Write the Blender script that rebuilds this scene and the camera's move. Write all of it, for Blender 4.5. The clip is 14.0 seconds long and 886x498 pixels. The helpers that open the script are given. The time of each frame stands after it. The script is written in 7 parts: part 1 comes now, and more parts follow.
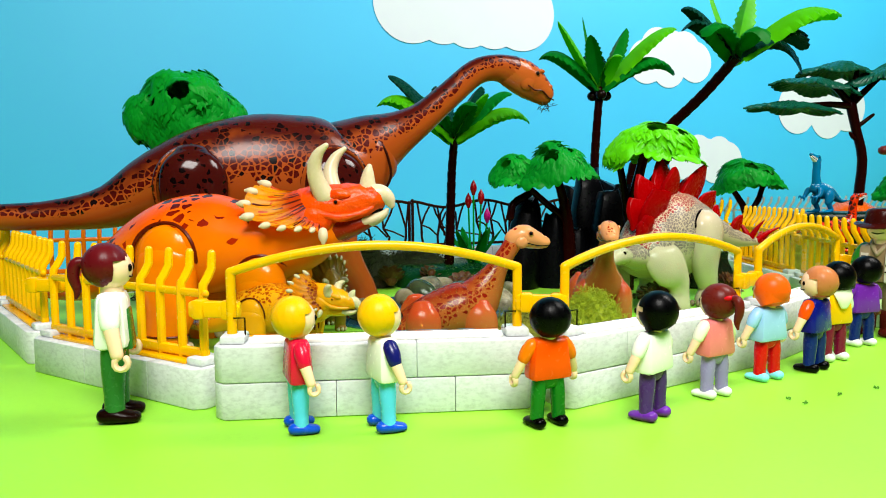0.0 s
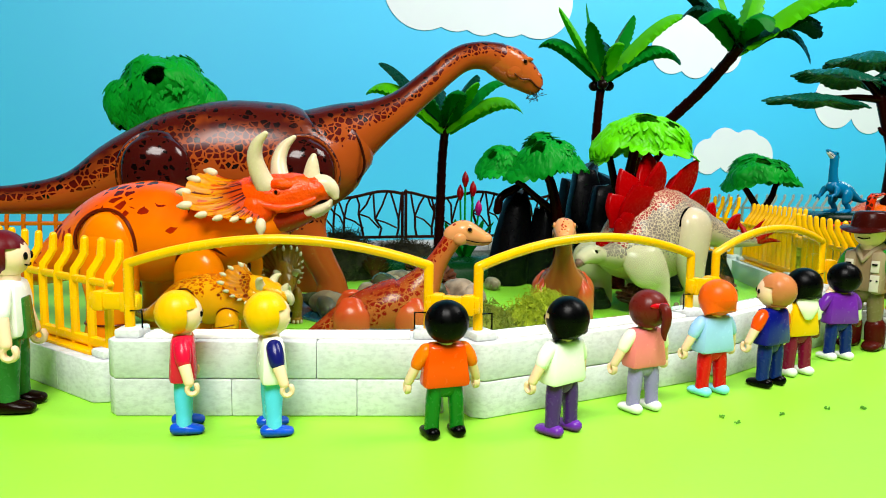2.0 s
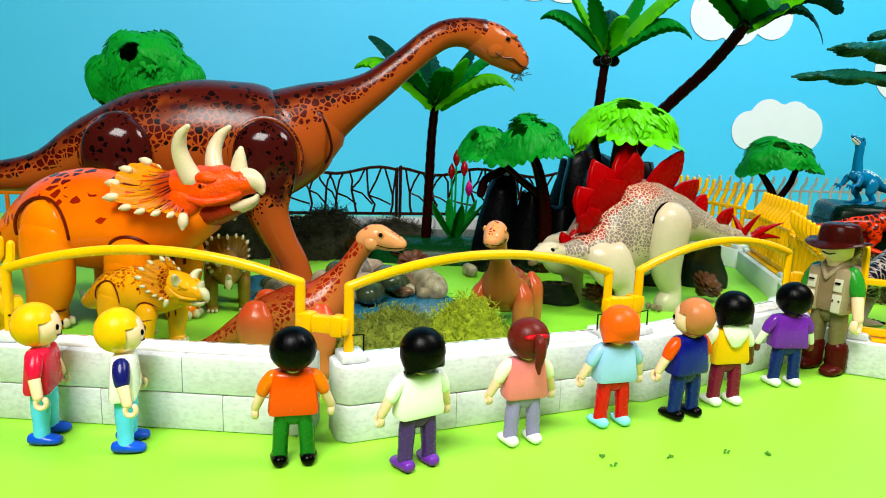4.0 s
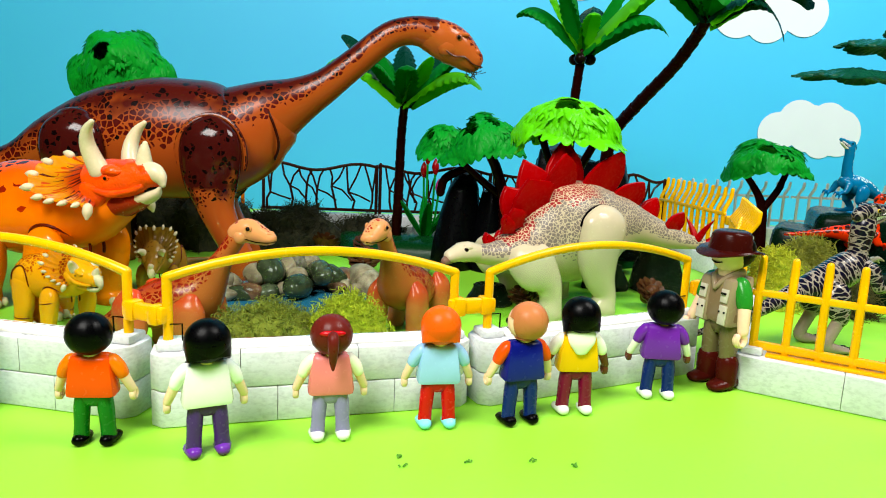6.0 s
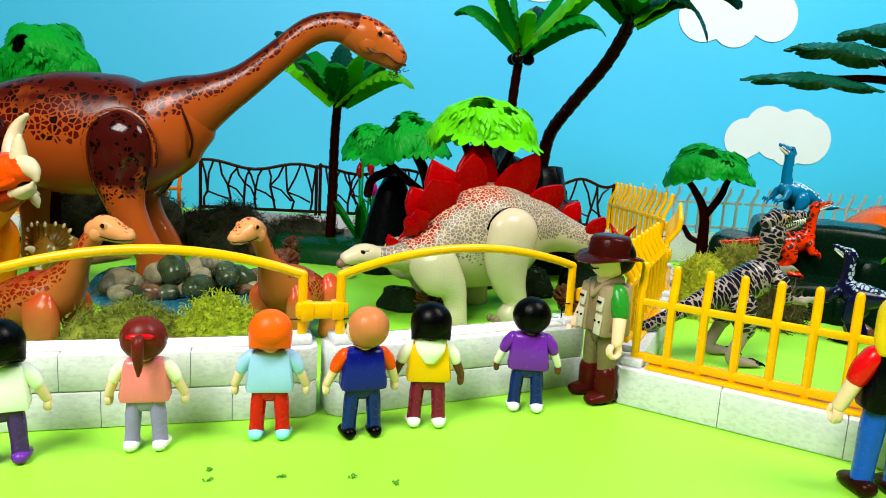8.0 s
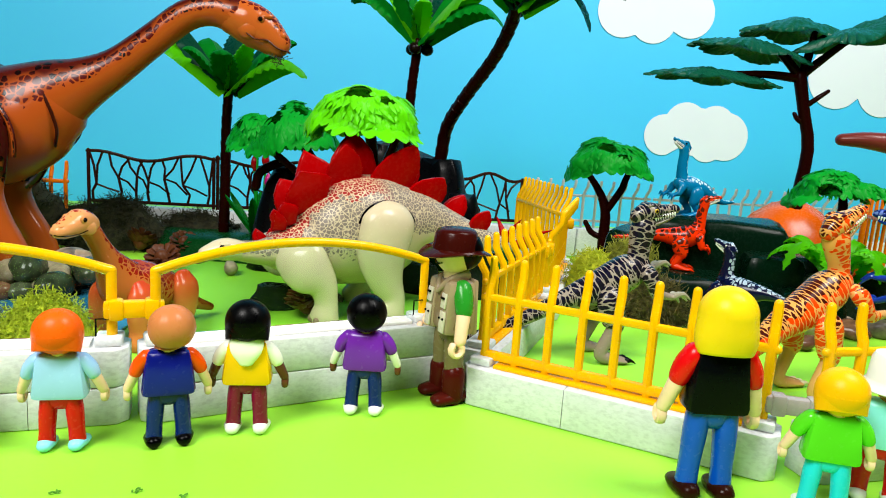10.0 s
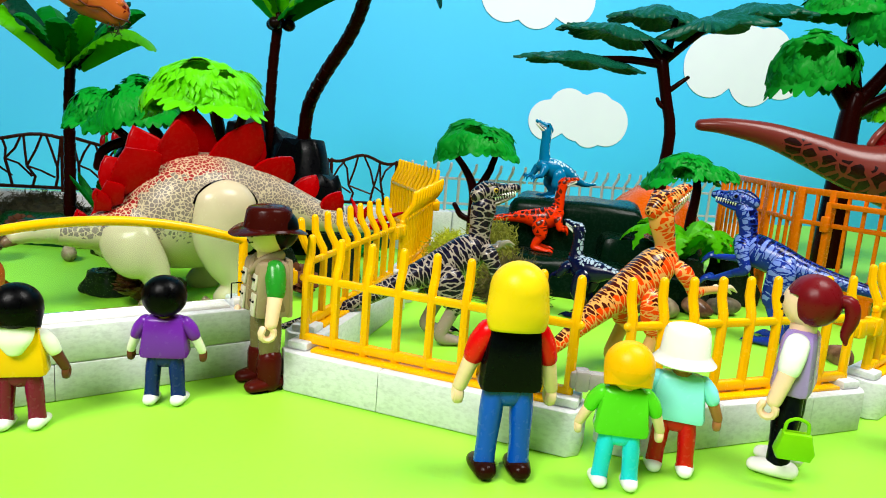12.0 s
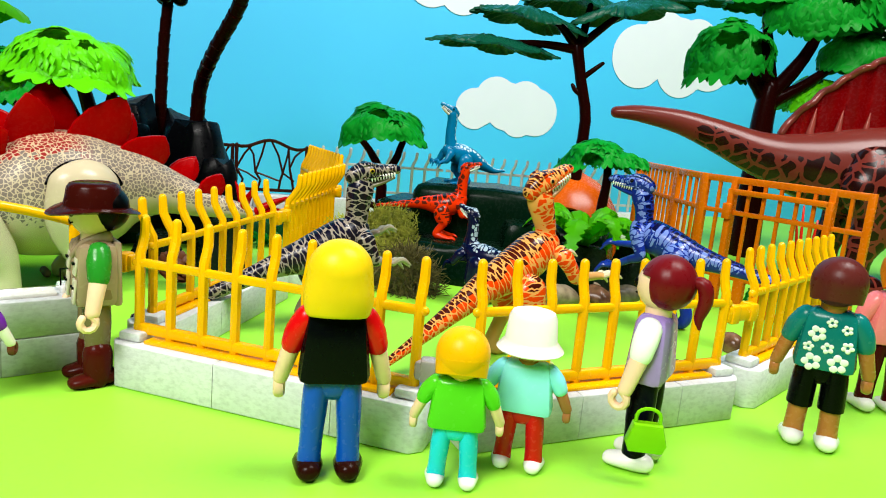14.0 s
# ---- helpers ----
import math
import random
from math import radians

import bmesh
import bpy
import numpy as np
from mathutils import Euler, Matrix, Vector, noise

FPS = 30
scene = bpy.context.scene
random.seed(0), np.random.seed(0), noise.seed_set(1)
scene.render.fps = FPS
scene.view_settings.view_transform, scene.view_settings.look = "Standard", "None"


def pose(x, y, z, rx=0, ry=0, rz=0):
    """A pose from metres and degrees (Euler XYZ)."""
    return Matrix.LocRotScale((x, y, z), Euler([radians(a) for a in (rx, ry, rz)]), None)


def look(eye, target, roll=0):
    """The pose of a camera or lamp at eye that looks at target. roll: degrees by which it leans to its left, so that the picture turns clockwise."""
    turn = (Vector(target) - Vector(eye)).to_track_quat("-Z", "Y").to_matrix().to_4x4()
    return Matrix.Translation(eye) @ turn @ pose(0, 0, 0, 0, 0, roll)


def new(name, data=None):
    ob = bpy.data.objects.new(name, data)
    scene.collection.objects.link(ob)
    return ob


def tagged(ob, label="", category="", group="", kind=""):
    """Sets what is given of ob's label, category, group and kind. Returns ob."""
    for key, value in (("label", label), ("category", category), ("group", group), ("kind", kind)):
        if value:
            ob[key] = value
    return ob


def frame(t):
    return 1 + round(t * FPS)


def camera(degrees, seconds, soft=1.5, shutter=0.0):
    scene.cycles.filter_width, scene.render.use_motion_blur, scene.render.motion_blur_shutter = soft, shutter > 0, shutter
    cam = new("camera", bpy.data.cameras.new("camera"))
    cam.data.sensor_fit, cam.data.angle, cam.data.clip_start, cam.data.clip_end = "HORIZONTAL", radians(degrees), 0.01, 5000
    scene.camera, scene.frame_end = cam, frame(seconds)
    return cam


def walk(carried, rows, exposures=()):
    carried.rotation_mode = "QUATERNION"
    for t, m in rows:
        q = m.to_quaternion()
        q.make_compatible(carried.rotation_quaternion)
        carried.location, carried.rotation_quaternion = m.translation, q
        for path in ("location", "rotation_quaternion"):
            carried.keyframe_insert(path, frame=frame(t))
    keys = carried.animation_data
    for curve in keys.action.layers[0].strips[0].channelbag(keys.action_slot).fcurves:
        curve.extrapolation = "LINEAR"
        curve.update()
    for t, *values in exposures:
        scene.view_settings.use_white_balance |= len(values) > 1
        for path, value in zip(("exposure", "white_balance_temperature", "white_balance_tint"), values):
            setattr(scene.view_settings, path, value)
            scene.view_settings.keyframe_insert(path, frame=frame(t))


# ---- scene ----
cam = camera(65.3, 14.0, 1.0)
PATH = [
    (0, (0.135, 0.206, 0.101), (-0.139, 2.18, -0.074), -0.4),
    (0.5, (0.149, 0.211, 0.1), (-0.167, 2.178, -0.075), -0.2),
    (1, (0.163, 0.219, 0.101), (-0.182, 2.181, -0.081), 0.1),
    (1.5, (0.179, 0.227, 0.102), (-0.202, 2.181, -0.089), 0.4),
    (2, (0.193, 0.234, 0.103), (-0.216, 2.18, -0.103), 0.7),
    (2.2, (0.199, 0.235, 0.104), (-0.223, 2.178, -0.108), 0.7),
    (4.3, (0.283, 0.278, 0.133), (-0.344, 2.144, -0.223), 2.1),
    (4.5, (0.294, 0.28, 0.134), (-0.357, 2.137, -0.226), 2.2),
    (5, (0.323, 0.287, 0.137), (-0.385, 2.121, -0.233), 2.3),
    (5.5, (0.351, 0.297, 0.134), (-0.411, 2.113, -0.219), 2.3),
    (6, (0.373, 0.313, 0.134), (-0.432, 2.109, -0.22), 2.5),
    (6.5, (0.394, 0.325, 0.132), (-0.447, 2.107, -0.209), 2.5),
    (7, (0.408, 0.34, 0.132), (-0.44, 2.119, -0.207), 2.7),
    (7.5, (0.419, 0.35, 0.133), (-0.421, 2.133, -0.209), 2.8),
    (7.7, (0.424, 0.354, 0.133), (-0.411, 2.141, -0.208), 3.0),
    (9.8, (0.473, 0.393, 0.135), (-0.262, 2.22, -0.218), 3.9),
    (10, (0.477, 0.399, 0.132), (-0.237, 2.235, -0.211), 3.8),
    (10.5, (0.485, 0.407, 0.133), (-0.159, 2.267, -0.221), 4.1),
    (11, (0.495, 0.415, 0.131), (-0.09, 2.294, -0.223), 4.4),
    (11.5, (0.507, 0.419, 0.129), (-0.025, 2.314, -0.224), 4.4),
    (12, (0.518, 0.425, 0.129), (0.033, 2.332, -0.232), 4.6),
    (12.5, (0.529, 0.436, 0.126), (0.082, 2.352, -0.235), 4.8),
    (13, (0.538, 0.443, 0.123), (0.133, 2.369, -0.232), 5.0),
    (13.5, (0.55, 0.452, 0.121), (0.163, 2.382, -0.235), 5.1),
    (14, (0.558, 0.457, 0.123), (0.196, 2.39, -0.242), 5.2),
]
walk(cam, [(t, look(eye, target, roll)) for t, eye, target, roll in PATH])


# ---- world, lamps ----
world = bpy.data.worlds.new("world")
scene.world = world
world.use_nodes = True
world.node_tree.nodes["Background"].inputs[0].default_value = (0.92, 0.95, 1.0, 1)
world.node_tree.nodes["Background"].inputs[1].default_value = 0.028


def softbox(name, eye, target, size, watts, colour=(1.0, 0.975, 0.935)):
    data = bpy.data.lights.new(name, "AREA")
    data.shape, data.size, data.energy, data.color = "SQUARE", size, watts, colour
    ob = new(name, data)
    ob.matrix_world = look(eye, target)
    return ob


softbox("ceiling_softbox", (0.22, -0.07, 0.88), (0.28, 0.57, 0.0), 0.46, 18.0)
# added lamp with no known source, brightens the backdrop from the right
softbox("ceiling_softbox", (0.95, 0.82, 1.12), (0.5, 1.62, 0.32), 0.55, 21.6)
scene.view_settings.exposure = 0.0


# ---- materials ----
class Nodes:
    """A material with a Principled shader and short ways to add nodes."""

    def __init__(self, name, rough=0.35, coat=0.0, metal=0.0):
        self.mat = bpy.data.materials.new(name)
        self.mat.use_nodes = True
        self.tree = self.mat.node_tree
        self.out = self.tree.nodes["Principled BSDF"]
        self.out.inputs["Roughness"].default_value = rough
        self.out.inputs["Coat Weight"].default_value = coat
        self.out.inputs["Metallic"].default_value = metal
        self.coord = self.add("ShaderNodeTexCoord").outputs["Object"]

    def add(self, kind, **inputs):
        node = self.tree.nodes.new(kind)
        for key, value in inputs.items():
            self.put(node.inputs[key.replace("_", " ")], value)
        return node

    def put(self, socket, value):
        if isinstance(value, bpy.types.NodeSocket):
            self.tree.links.new(value, socket)
        elif isinstance(value, tuple) and len(value) == 3 and socket.type == "RGBA":
            socket.default_value = (*value, 1)
        else:
            socket.default_value = value

    def math(self, op, a, b=0.0, clamp=False):
        node = self.tree.nodes.new("ShaderNodeMath")
        node.operation, node.use_clamp = op, clamp
        self.put(node.inputs[0], a), self.put(node.inputs[1], b)
        return node.outputs[0]

    def mix(self, fac, a, b):
        node = self.tree.nodes.new("ShaderNodeMix")
        node.data_type = "RGBA"
        self.put(node.inputs[0], fac), self.put(node.inputs[6], a), self.put(node.inputs[7], b)
        return node.outputs[2]

    def ramp(self, value, lo, hi, a=0.0, b=1.0):
        node = self.add("ShaderNodeMapRange", Value=value)
        for i, v in enumerate((lo, hi, a, b)):
            node.inputs[i + 1].default_value = v
        return node.outputs[0]

    def noise(self, scale, detail=3.0, vector=None):
        return self.add("ShaderNodeTexNoise", Vector=vector or self.coord, Scale=scale, Detail=detail).outputs["Fac"]

    def stretched(self, sx, sy, sz):
        node = self.add("ShaderNodeMapping", Vector=self.coord)
        node.inputs["Scale"].default_value = (sx, sy, sz)
        return node.outputs[0]

    def voronoi(self, scale, feature="F1", vector=None):
        node = self.add("ShaderNodeTexVoronoi", Vector=vector or self.coord, Scale=scale)
        node.feature = feature
        return node

    def bump(self, height, strength=0.3, distance=0.0005):
        self.put(self.out.inputs["Normal"], self.add("ShaderNodeBump", Height=height, Strength=strength, Distance=distance).outputs[0])

    def colour(self, value):
        self.put(self.out.inputs["Base Color"], value)
        return self.mat


def shade(c, k):
    return tuple(min(1.0, v * k) for v in c)


def deep(c):
    """Contrast curve put into the base colours: full tones stay, dark ones sink."""
    return tuple(min(0.9, 1.10 * v ** 1.45) for v in c)


PLASTIC = {}


def plastic(c, rough=0.32, name="plastic", gloss=None):
    """Moulded plastic: slight flow marks in the colour, scuffs in the gloss."""
    key = (c, rough)
    if key not in PLASTIC:
        rough *= 0.62
        n = Nodes(name, rough, 0.0)
        n.out.inputs["Specular IOR Level"].default_value = gloss if gloss is not None else 0.08 if max(c) < 0.16 else 0.14 if rough > 0.26 else 0.26
        c = deep(c)
        flow = n.ramp(n.noise(60, 4), 0.3, 0.7)
        n.put(n.out.inputs["Roughness"], n.ramp(n.noise(400, 2), 0.3, 0.75, rough - 0.06, rough + 0.1))
        n.bump(n.noise(900, 2), 0.04, 0.0003)
        PLASTIC[key] = n.colour(n.mix(flow, shade(c, 0.92), shade(c, 1.05)))
    return PLASTIC[key]


def hide(name, base, spot, dark, scale, lo, hi, gap=0.05, stretch=(1, 1, 1), rough=0.3, top=None, solid=(0.4, 0.7), crest=None, warts=0.0, wrap=None, back=2.0, start=None):
    """Painted toy hide: printed patches between the heights lo and hi of the body (attribute dorsal), a darker back above.
    wrap: patches per metre along and round the body, in place of scale; back: height from which the dark ink is used."""
    n = Nodes(name, rough * 0.72, 0.0)
    n.out.inputs["Specular IOR Level"].default_value = 0.24
    base, spot, dark = deep(base), deep(spot), deep(dark)

    def attribute(name):
        node = n.add("ShaderNodeAttribute")
        node.attribute_name = name
        return node.outputs["Fac"]

    wobble = n.add("ShaderNodeVectorMath")
    wobble.operation = "MULTIPLY_ADD"
    if wrap:
        place = n.add("ShaderNodeCombineXYZ", X=n.math("MULTIPLY", attribute("run"), wrap[0]), Y=n.math("MULTIPLY", attribute("turn"), wrap[1])).outputs[0]
        grain, size = 1.0, 1.0
        n.put(wobble.inputs[0], n.add("ShaderNodeTexNoise", Vector=n.coord, Scale=wrap[0] * 0.7).outputs["Color"])
    else:
        place, size = n.stretched(*stretch), scale
        n.put(wobble.inputs[0], n.add("ShaderNodeTexNoise", Vector=n.coord, Scale=scale * 0.9).outputs["Color"])
    wobble.inputs[1].default_value = ((0.6 if wrap else 0.35) / size,) * 3
    n.put(wobble.inputs[2], place)
    edge = n.voronoi(size, "DISTANCE_TO_EDGE", wobble.outputs[0]).outputs["Distance"]
    centre = n.voronoi(size, "F1", wobble.outputs[0])
    cell = n.add("ShaderNodeSeparateColor", Color=centre.outputs["Color"])
    up = n.math("ADD", attribute("dorsal"), n.ramp(n.noise(45, 2), 0.3, 0.7, -0.2, 0.2))
    crowd = n.ramp(up, lo, hi)
    if start is not None:
        crowd = n.math("MULTIPLY", crowd, n.math("GREATER_THAN", attribute("run"), start))
    patch = n.math("MULTIPLY", n.math("GREATER_THAN", edge, n.ramp(crowd, 0, 1, gap * 1.8, gap * 0.7)), n.math("LESS_THAN", cell.outputs[0], n.math("MULTIPLY", crowd, 1.25)))
    patch = n.math("MULTIPLY", patch, n.math("LESS_THAN", centre.outputs["Distance"], 0.95 if wrap else 0.88))
    if back < 1.5:
        ink = n.mix(n.math("GREATER_THAN", n.math("ADD", up, n.ramp(cell.outputs[1], 0, 1, -0.25, 0.25)), back), spot, dark)
    else:
        ink = n.mix(n.math("GREATER_THAN", cell.outputs[1], 0.84), spot, dark)
    if crest:
        ink = n.mix(n.math("MULTIPLY", n.math("GREATER_THAN", n.math("ADD", up, n.ramp(cell.outputs[1], 0, 1, -0.06, 0.06)), 0.70), crest[1](n)), ink, deep(crest[0]))
    ground = base
    if top:
        over = n.ramp(up, *solid)
        ground = n.mix(over, base, deep(top))
        patch = n.math("MULTIPLY", patch, n.math("GREATER_THAN", n.math("ADD", n.math("SUBTRACT", 1.0, over), 0.24), cell.outputs[2]))
        ink = n.mix(over, ink, dark)
    n.bump(n.math("ADD", n.noise(700, 3), n.math("MULTIPLY", n.noise(130, 2), warts)), 0.08 + 0.4 * min(1.0, warts), 0.0003 + 0.0006 * min(1.0, warts))
    return n.colour(n.mix(patch, ground, ink))


YELLOW = plastic((0.92, 0.54, 0.004), 0.34, "yellow_plastic")
AMBER = plastic((0.71, 0.245, 0.006), 0.38, "amber_plastic")
BONE = plastic((0.70, 0.62, 0.45), 0.4, "bone_plastic")
BLACK = plastic((0.008, 0.008, 0.010), 0.25, "black_plastic")
WHITE = plastic((0.84, 0.84, 0.80), 0.38, "white_plastic")
TRUNK = plastic((0.044, 0.008, 0.006), 0.36, "dark_brown_plastic", 0.05)
SKIN = plastic((0.92, 0.67, 0.50), 0.42, "light_skin_plastic")
DARKSKIN = plastic((0.22, 0.09, 0.05), 0.38, "dark_skin_plastic")
LEAF = plastic((0.014, 0.34, 0.050), 0.60, "leaf_green_plastic", 0.06)
LIME = plastic((0.18, 0.61, 0.014), 0.54, "lime_green_plastic", 0.1)
DEEP = plastic((0.016, 0.13, 0.085), 0.45, "deep_green_plastic")
ROCKGREEN = plastic((0.005, 0.034, 0.017), 0.4, "bottle_green_plastic")
ROCKBLACK = plastic((0.009, 0.010, 0.013), 0.5, "charcoal_plastic")
OAK = plastic((0.020, 0.29, 0.045), 0.56, "oak_green_plastic", 0.04)
RED = plastic((0.42, 0.001, 0.006), 0.40, "red_plastic", 0.08)


def stone_material():
    n = Nodes("grey_speckled_stone", 0.6)
    spots = n.ramp(n.noise(420, 5, n.stretched(1, 1, 1.8)), 0.30, 0.58)
    soft = n.ramp(n.noise(60, 3), 0.3, 0.7)
    c = n.mix(spots, (0.54, 0.56, 0.565), n.mix(soft, (0.63, 0.655, 0.66), (0.70, 0.725, 0.73)))
    n.bump(n.noise(500, 4), 0.25, 0.0004)
    return n.colour(c)


STONE = stone_material()


def mat_material():
    n = Nodes("lime_mat", 0.5)
    c = n.mix(n.ramp(n.noise(7, 3), 0.3, 0.7), (0.27, 0.68, 0.030), (0.30, 0.72, 0.036))
    c = n.mix(n.ramp(n.noise(350, 3), 0.55, 0.8, 0, 0.25), c, (0.21, 0.55, 0.025))
    n.bump(n.noise(800, 3), 0.1, 0.0003)
    return n.colour(c)


def sky_board_material():
    n = Nodes("painted_sky_blue", 0.55)
    c = n.mix(n.ramp(n.noise(3, 2), 0.3, 0.7), (0.036, 0.43, 0.78), (0.044, 0.46, 0.82))
    n.bump(n.noise(300, 3), 0.05, 0.0004)
    return n.colour(c)


def glass_material():
    n = Nodes("clear_plastic_pane", 0.03)
    n.out.inputs["Transmission Weight"].default_value = 1.0
    n.out.inputs["IOR"].default_value = 1.12
    return n.colour((0.76, 0.88, 0.79))


def moss_material(name, a, b):
    n = Nodes(name, 0.9)
    return n.colour(n.mix(n.ramp(n.noise(220, 3), 0.3, 0.7), a, b))


def pebble_material(name, a, b, rough=0.38):
    n = Nodes(name, rough, 0.0)
    n.out.inputs["Specular IOR Level"].default_value = 0.25
    rnd = n.add("ShaderNodeObjectInfo").outputs["Random"]
    c = n.mix(n.ramp(n.noise(120, 5), 0.35, 0.65), n.mix(rnd, a, b), shade(a, 0.55))
    n.bump(n.noise(300, 4), 0.15, 0.0005)
    return n.colour(c)


def water_material():
    n = Nodes("pond_blue", 0.08, 0.5)
    return n.colour(n.mix(n.noise(60), (0.01, 0.10, 0.20), (0.03, 0.22, 0.38)))


def unseen_wall_material():
    n = Nodes("unseen_wall_grey", 0.8)
    n.bump(n.noise(200), 0.1, 0.0005)
    return n.colour(n.mix(n.noise(5), (0.10, 0.10, 0.105), (0.13, 0.13, 0.135)))


# ---- mesh helpers ----
def part(name, bm, material, parent=None, label=""):
    """Links a bmesh as one mesh object under a thing or a part."""
    bm.normal_update()
    for e in bm.edges:
        e.smooth = not (len(e.link_faces) == 2 and e.calc_face_angle(0) > 0.75)
    for f in bm.faces:
        f.smooth = True
    me = bpy.data.meshes.new(name)
    bm.to_mesh(me)
    bm.free()
    for m in material if isinstance(material, list) else [material]:
        me.materials.append(m)
    ob = new(name, me)
    if parent:
        ob.parent = parent
    if label:
        tagged(ob, label)
    return ob


def thing(name, m, label, category, group=""):
    ob = new(name)
    ob.empty_display_size = 0.01
    ob.matrix_basis = m
    return tagged(ob, label, category, group)


def fresh():
    bm = bmesh.new()
    for layer in ("dorsal", "run", "turn"):
        bm.verts.layers.float.new(layer)
    return bm


def spline(stations, sub):
    """Catmull-Rom through stations of any width."""
    p = [np.array(s, float) for s in stations]
    p = [2 * p[0] - p[1], *p, 2 * p[-1] - p[-2]]
    out = []
    for i in range(1, len(p) - 2):
        for k in range(sub):
            t = k / sub
            a, b, c, d = p[i - 1:i + 3]
            out.append(0.5 * (2 * b + (c - a) * t + (2 * a - 5 * b + 4 * c - d) * t * t + (3 * b - a - 3 * c + d) * t ** 3))
    out.append(p[-2])
    return out


def loft(bm, stations, n=14, sub=3, along=False, mat=0, round_ends=True, k=1.0):
    """A tube with elliptic sections through stations (x, y, z, half-width, half-height). dorsal: 1 on top, -1 below, or falling along the tube."""
    layer, run, turn = (bm.verts.layers.float[w] for w in ("dorsal", "run", "turn"))
    rows = spline(stations, sub) if sub > 1 else [np.array(s, float) for s in stations]
    rows = [np.array([*r[:3], max(r[3], 2e-4), max(r[4], 2e-4)]) * k for r in rows]
    tang = []
    for i in range(len(rows)):
        t = rows[min(i + 1, len(rows) - 1)][:3] - rows[max(i - 1, 0)][:3]
        tang.append(t / max(np.linalg.norm(t), 1e-9))
    if round_ends:
        def cap(r, t):
            h = min(r[3], r[4])
            return [np.array([*(r[:3] + t * h * a), r[3] * b, r[4] * b]) for a, b in ((0.45, 0.88), (0.8, 0.6), (0.96, 0.25))]
        rows = cap(rows[0], -tang[0])[::-1] + rows + cap(rows[-1], tang[-1])
        tang = [tang[0]] * 3 + tang + [tang[-1]] * 3
    flip = 1 if rows[-1][0] >= rows[0][0] else -1
    rings = []
    length, mean = 0.0, sum(float(r[3] + r[4]) for r in rows) / 2 / len(rows)
    for i, (r, t) in enumerate(zip(rows, tang)):
        length += float(np.linalg.norm(r[:3] - rows[max(i - 1, 0)][:3]))
        side = np.array([0, 1.0, 0]) - t * t[1]
        if np.linalg.norm(side) < 0.3:
            side = np.array([-1.0, 0, 0]) + t * t[0]
        side /= np.linalg.norm(side)
        upw = np.cross(t, side)
        ring = []
        for j in range(n):
            a = 2 * math.pi * j / n
            v = bm.verts.new(r[:3] + side * r[3] * math.cos(a) + upw * r[4] * math.sin(a))
            v[layer] = 1 - 2 * i / (len(rows) - 1) if along else flip * math.sin(a)
            v[run] = length
            v[turn] = mean * abs((a - math.pi / 2 * flip + math.pi) % (2 * math.pi) - math.pi)
            ring.append(v)
        rings.append(ring)
    for a, b in zip(rings, rings[1:]):
        for j in range(n):
            bm.faces.new((a[j], a[(j + 1) % n], b[(j + 1) % n], b[j])).material_index = mat
    bm.faces.new(rings[0][::-1]).material_index = mat
    bm.faces.new(rings[-1]).material_index = mat
    return bm


def rod(bm, points, r, n=8, mat=0, sub=1):
    return loft(bm, [(*p, r, r) for p in points], n, sub, False, mat, False)


def ball(bm, c, r, mat=0, seg=10):
    """An ellipsoid; r a radius or three."""
    r = (r, r, r) if isinstance(r, (int, float)) else r
    made = bmesh.ops.create_uvsphere(bm, u_segments=seg, v_segments=max(6, seg * 2 // 3), radius=1, matrix=Matrix.Translation(c) @ Matrix.Diagonal((*r, 1)))["verts"]
    for f in {f for v in made for f in v.link_faces}:
        f.material_index = mat
    return made


def cone(bm, base, tip, r, mat=0, n=9, bend=(0, 0, 0)):
    a, b, d = np.array(base, float), np.array(tip, float), np.array(bend, float)
    rows = [(a + (b - a) * t + d * math.sin(math.pi * t), r * (1 - 0.9 * t ** 1.4)) for t in (0, 0.25, 0.5, 0.75, 1)]
    return loft(bm, [(*p, q, q) for p, q in rows], n, 1, False, mat)


def box(bm, size, m=None, bevel=0.0, mat=0, taper=1.0):
    """A box on centre m, bevelled, its top scaled by taper."""
    tmp = bmesh.new()
    tmp.verts.layers.float.new("dorsal")
    bmesh.ops.create_cube(tmp, size=1, matrix=Matrix.Diagonal((*size, 1)))
    for v in tmp.verts:
        if v.co.z > 0:
            v.co.x *= taper
            v.co.y *= taper
    if bevel:
        bmesh.ops.bevel(tmp, geom=tmp.edges[:], offset=bevel, segments=2, profile=0.5, affect="EDGES")
    if m is not None:
        tmp.transform(m)
    for f in tmp.faces:
        f.material_index = mat
    me = bpy.data.meshes.new("tmp")
    tmp.to_mesh(me)
    tmp.free()
    bm.from_mesh(me)
    bpy.data.meshes.remove(me)
    return bm


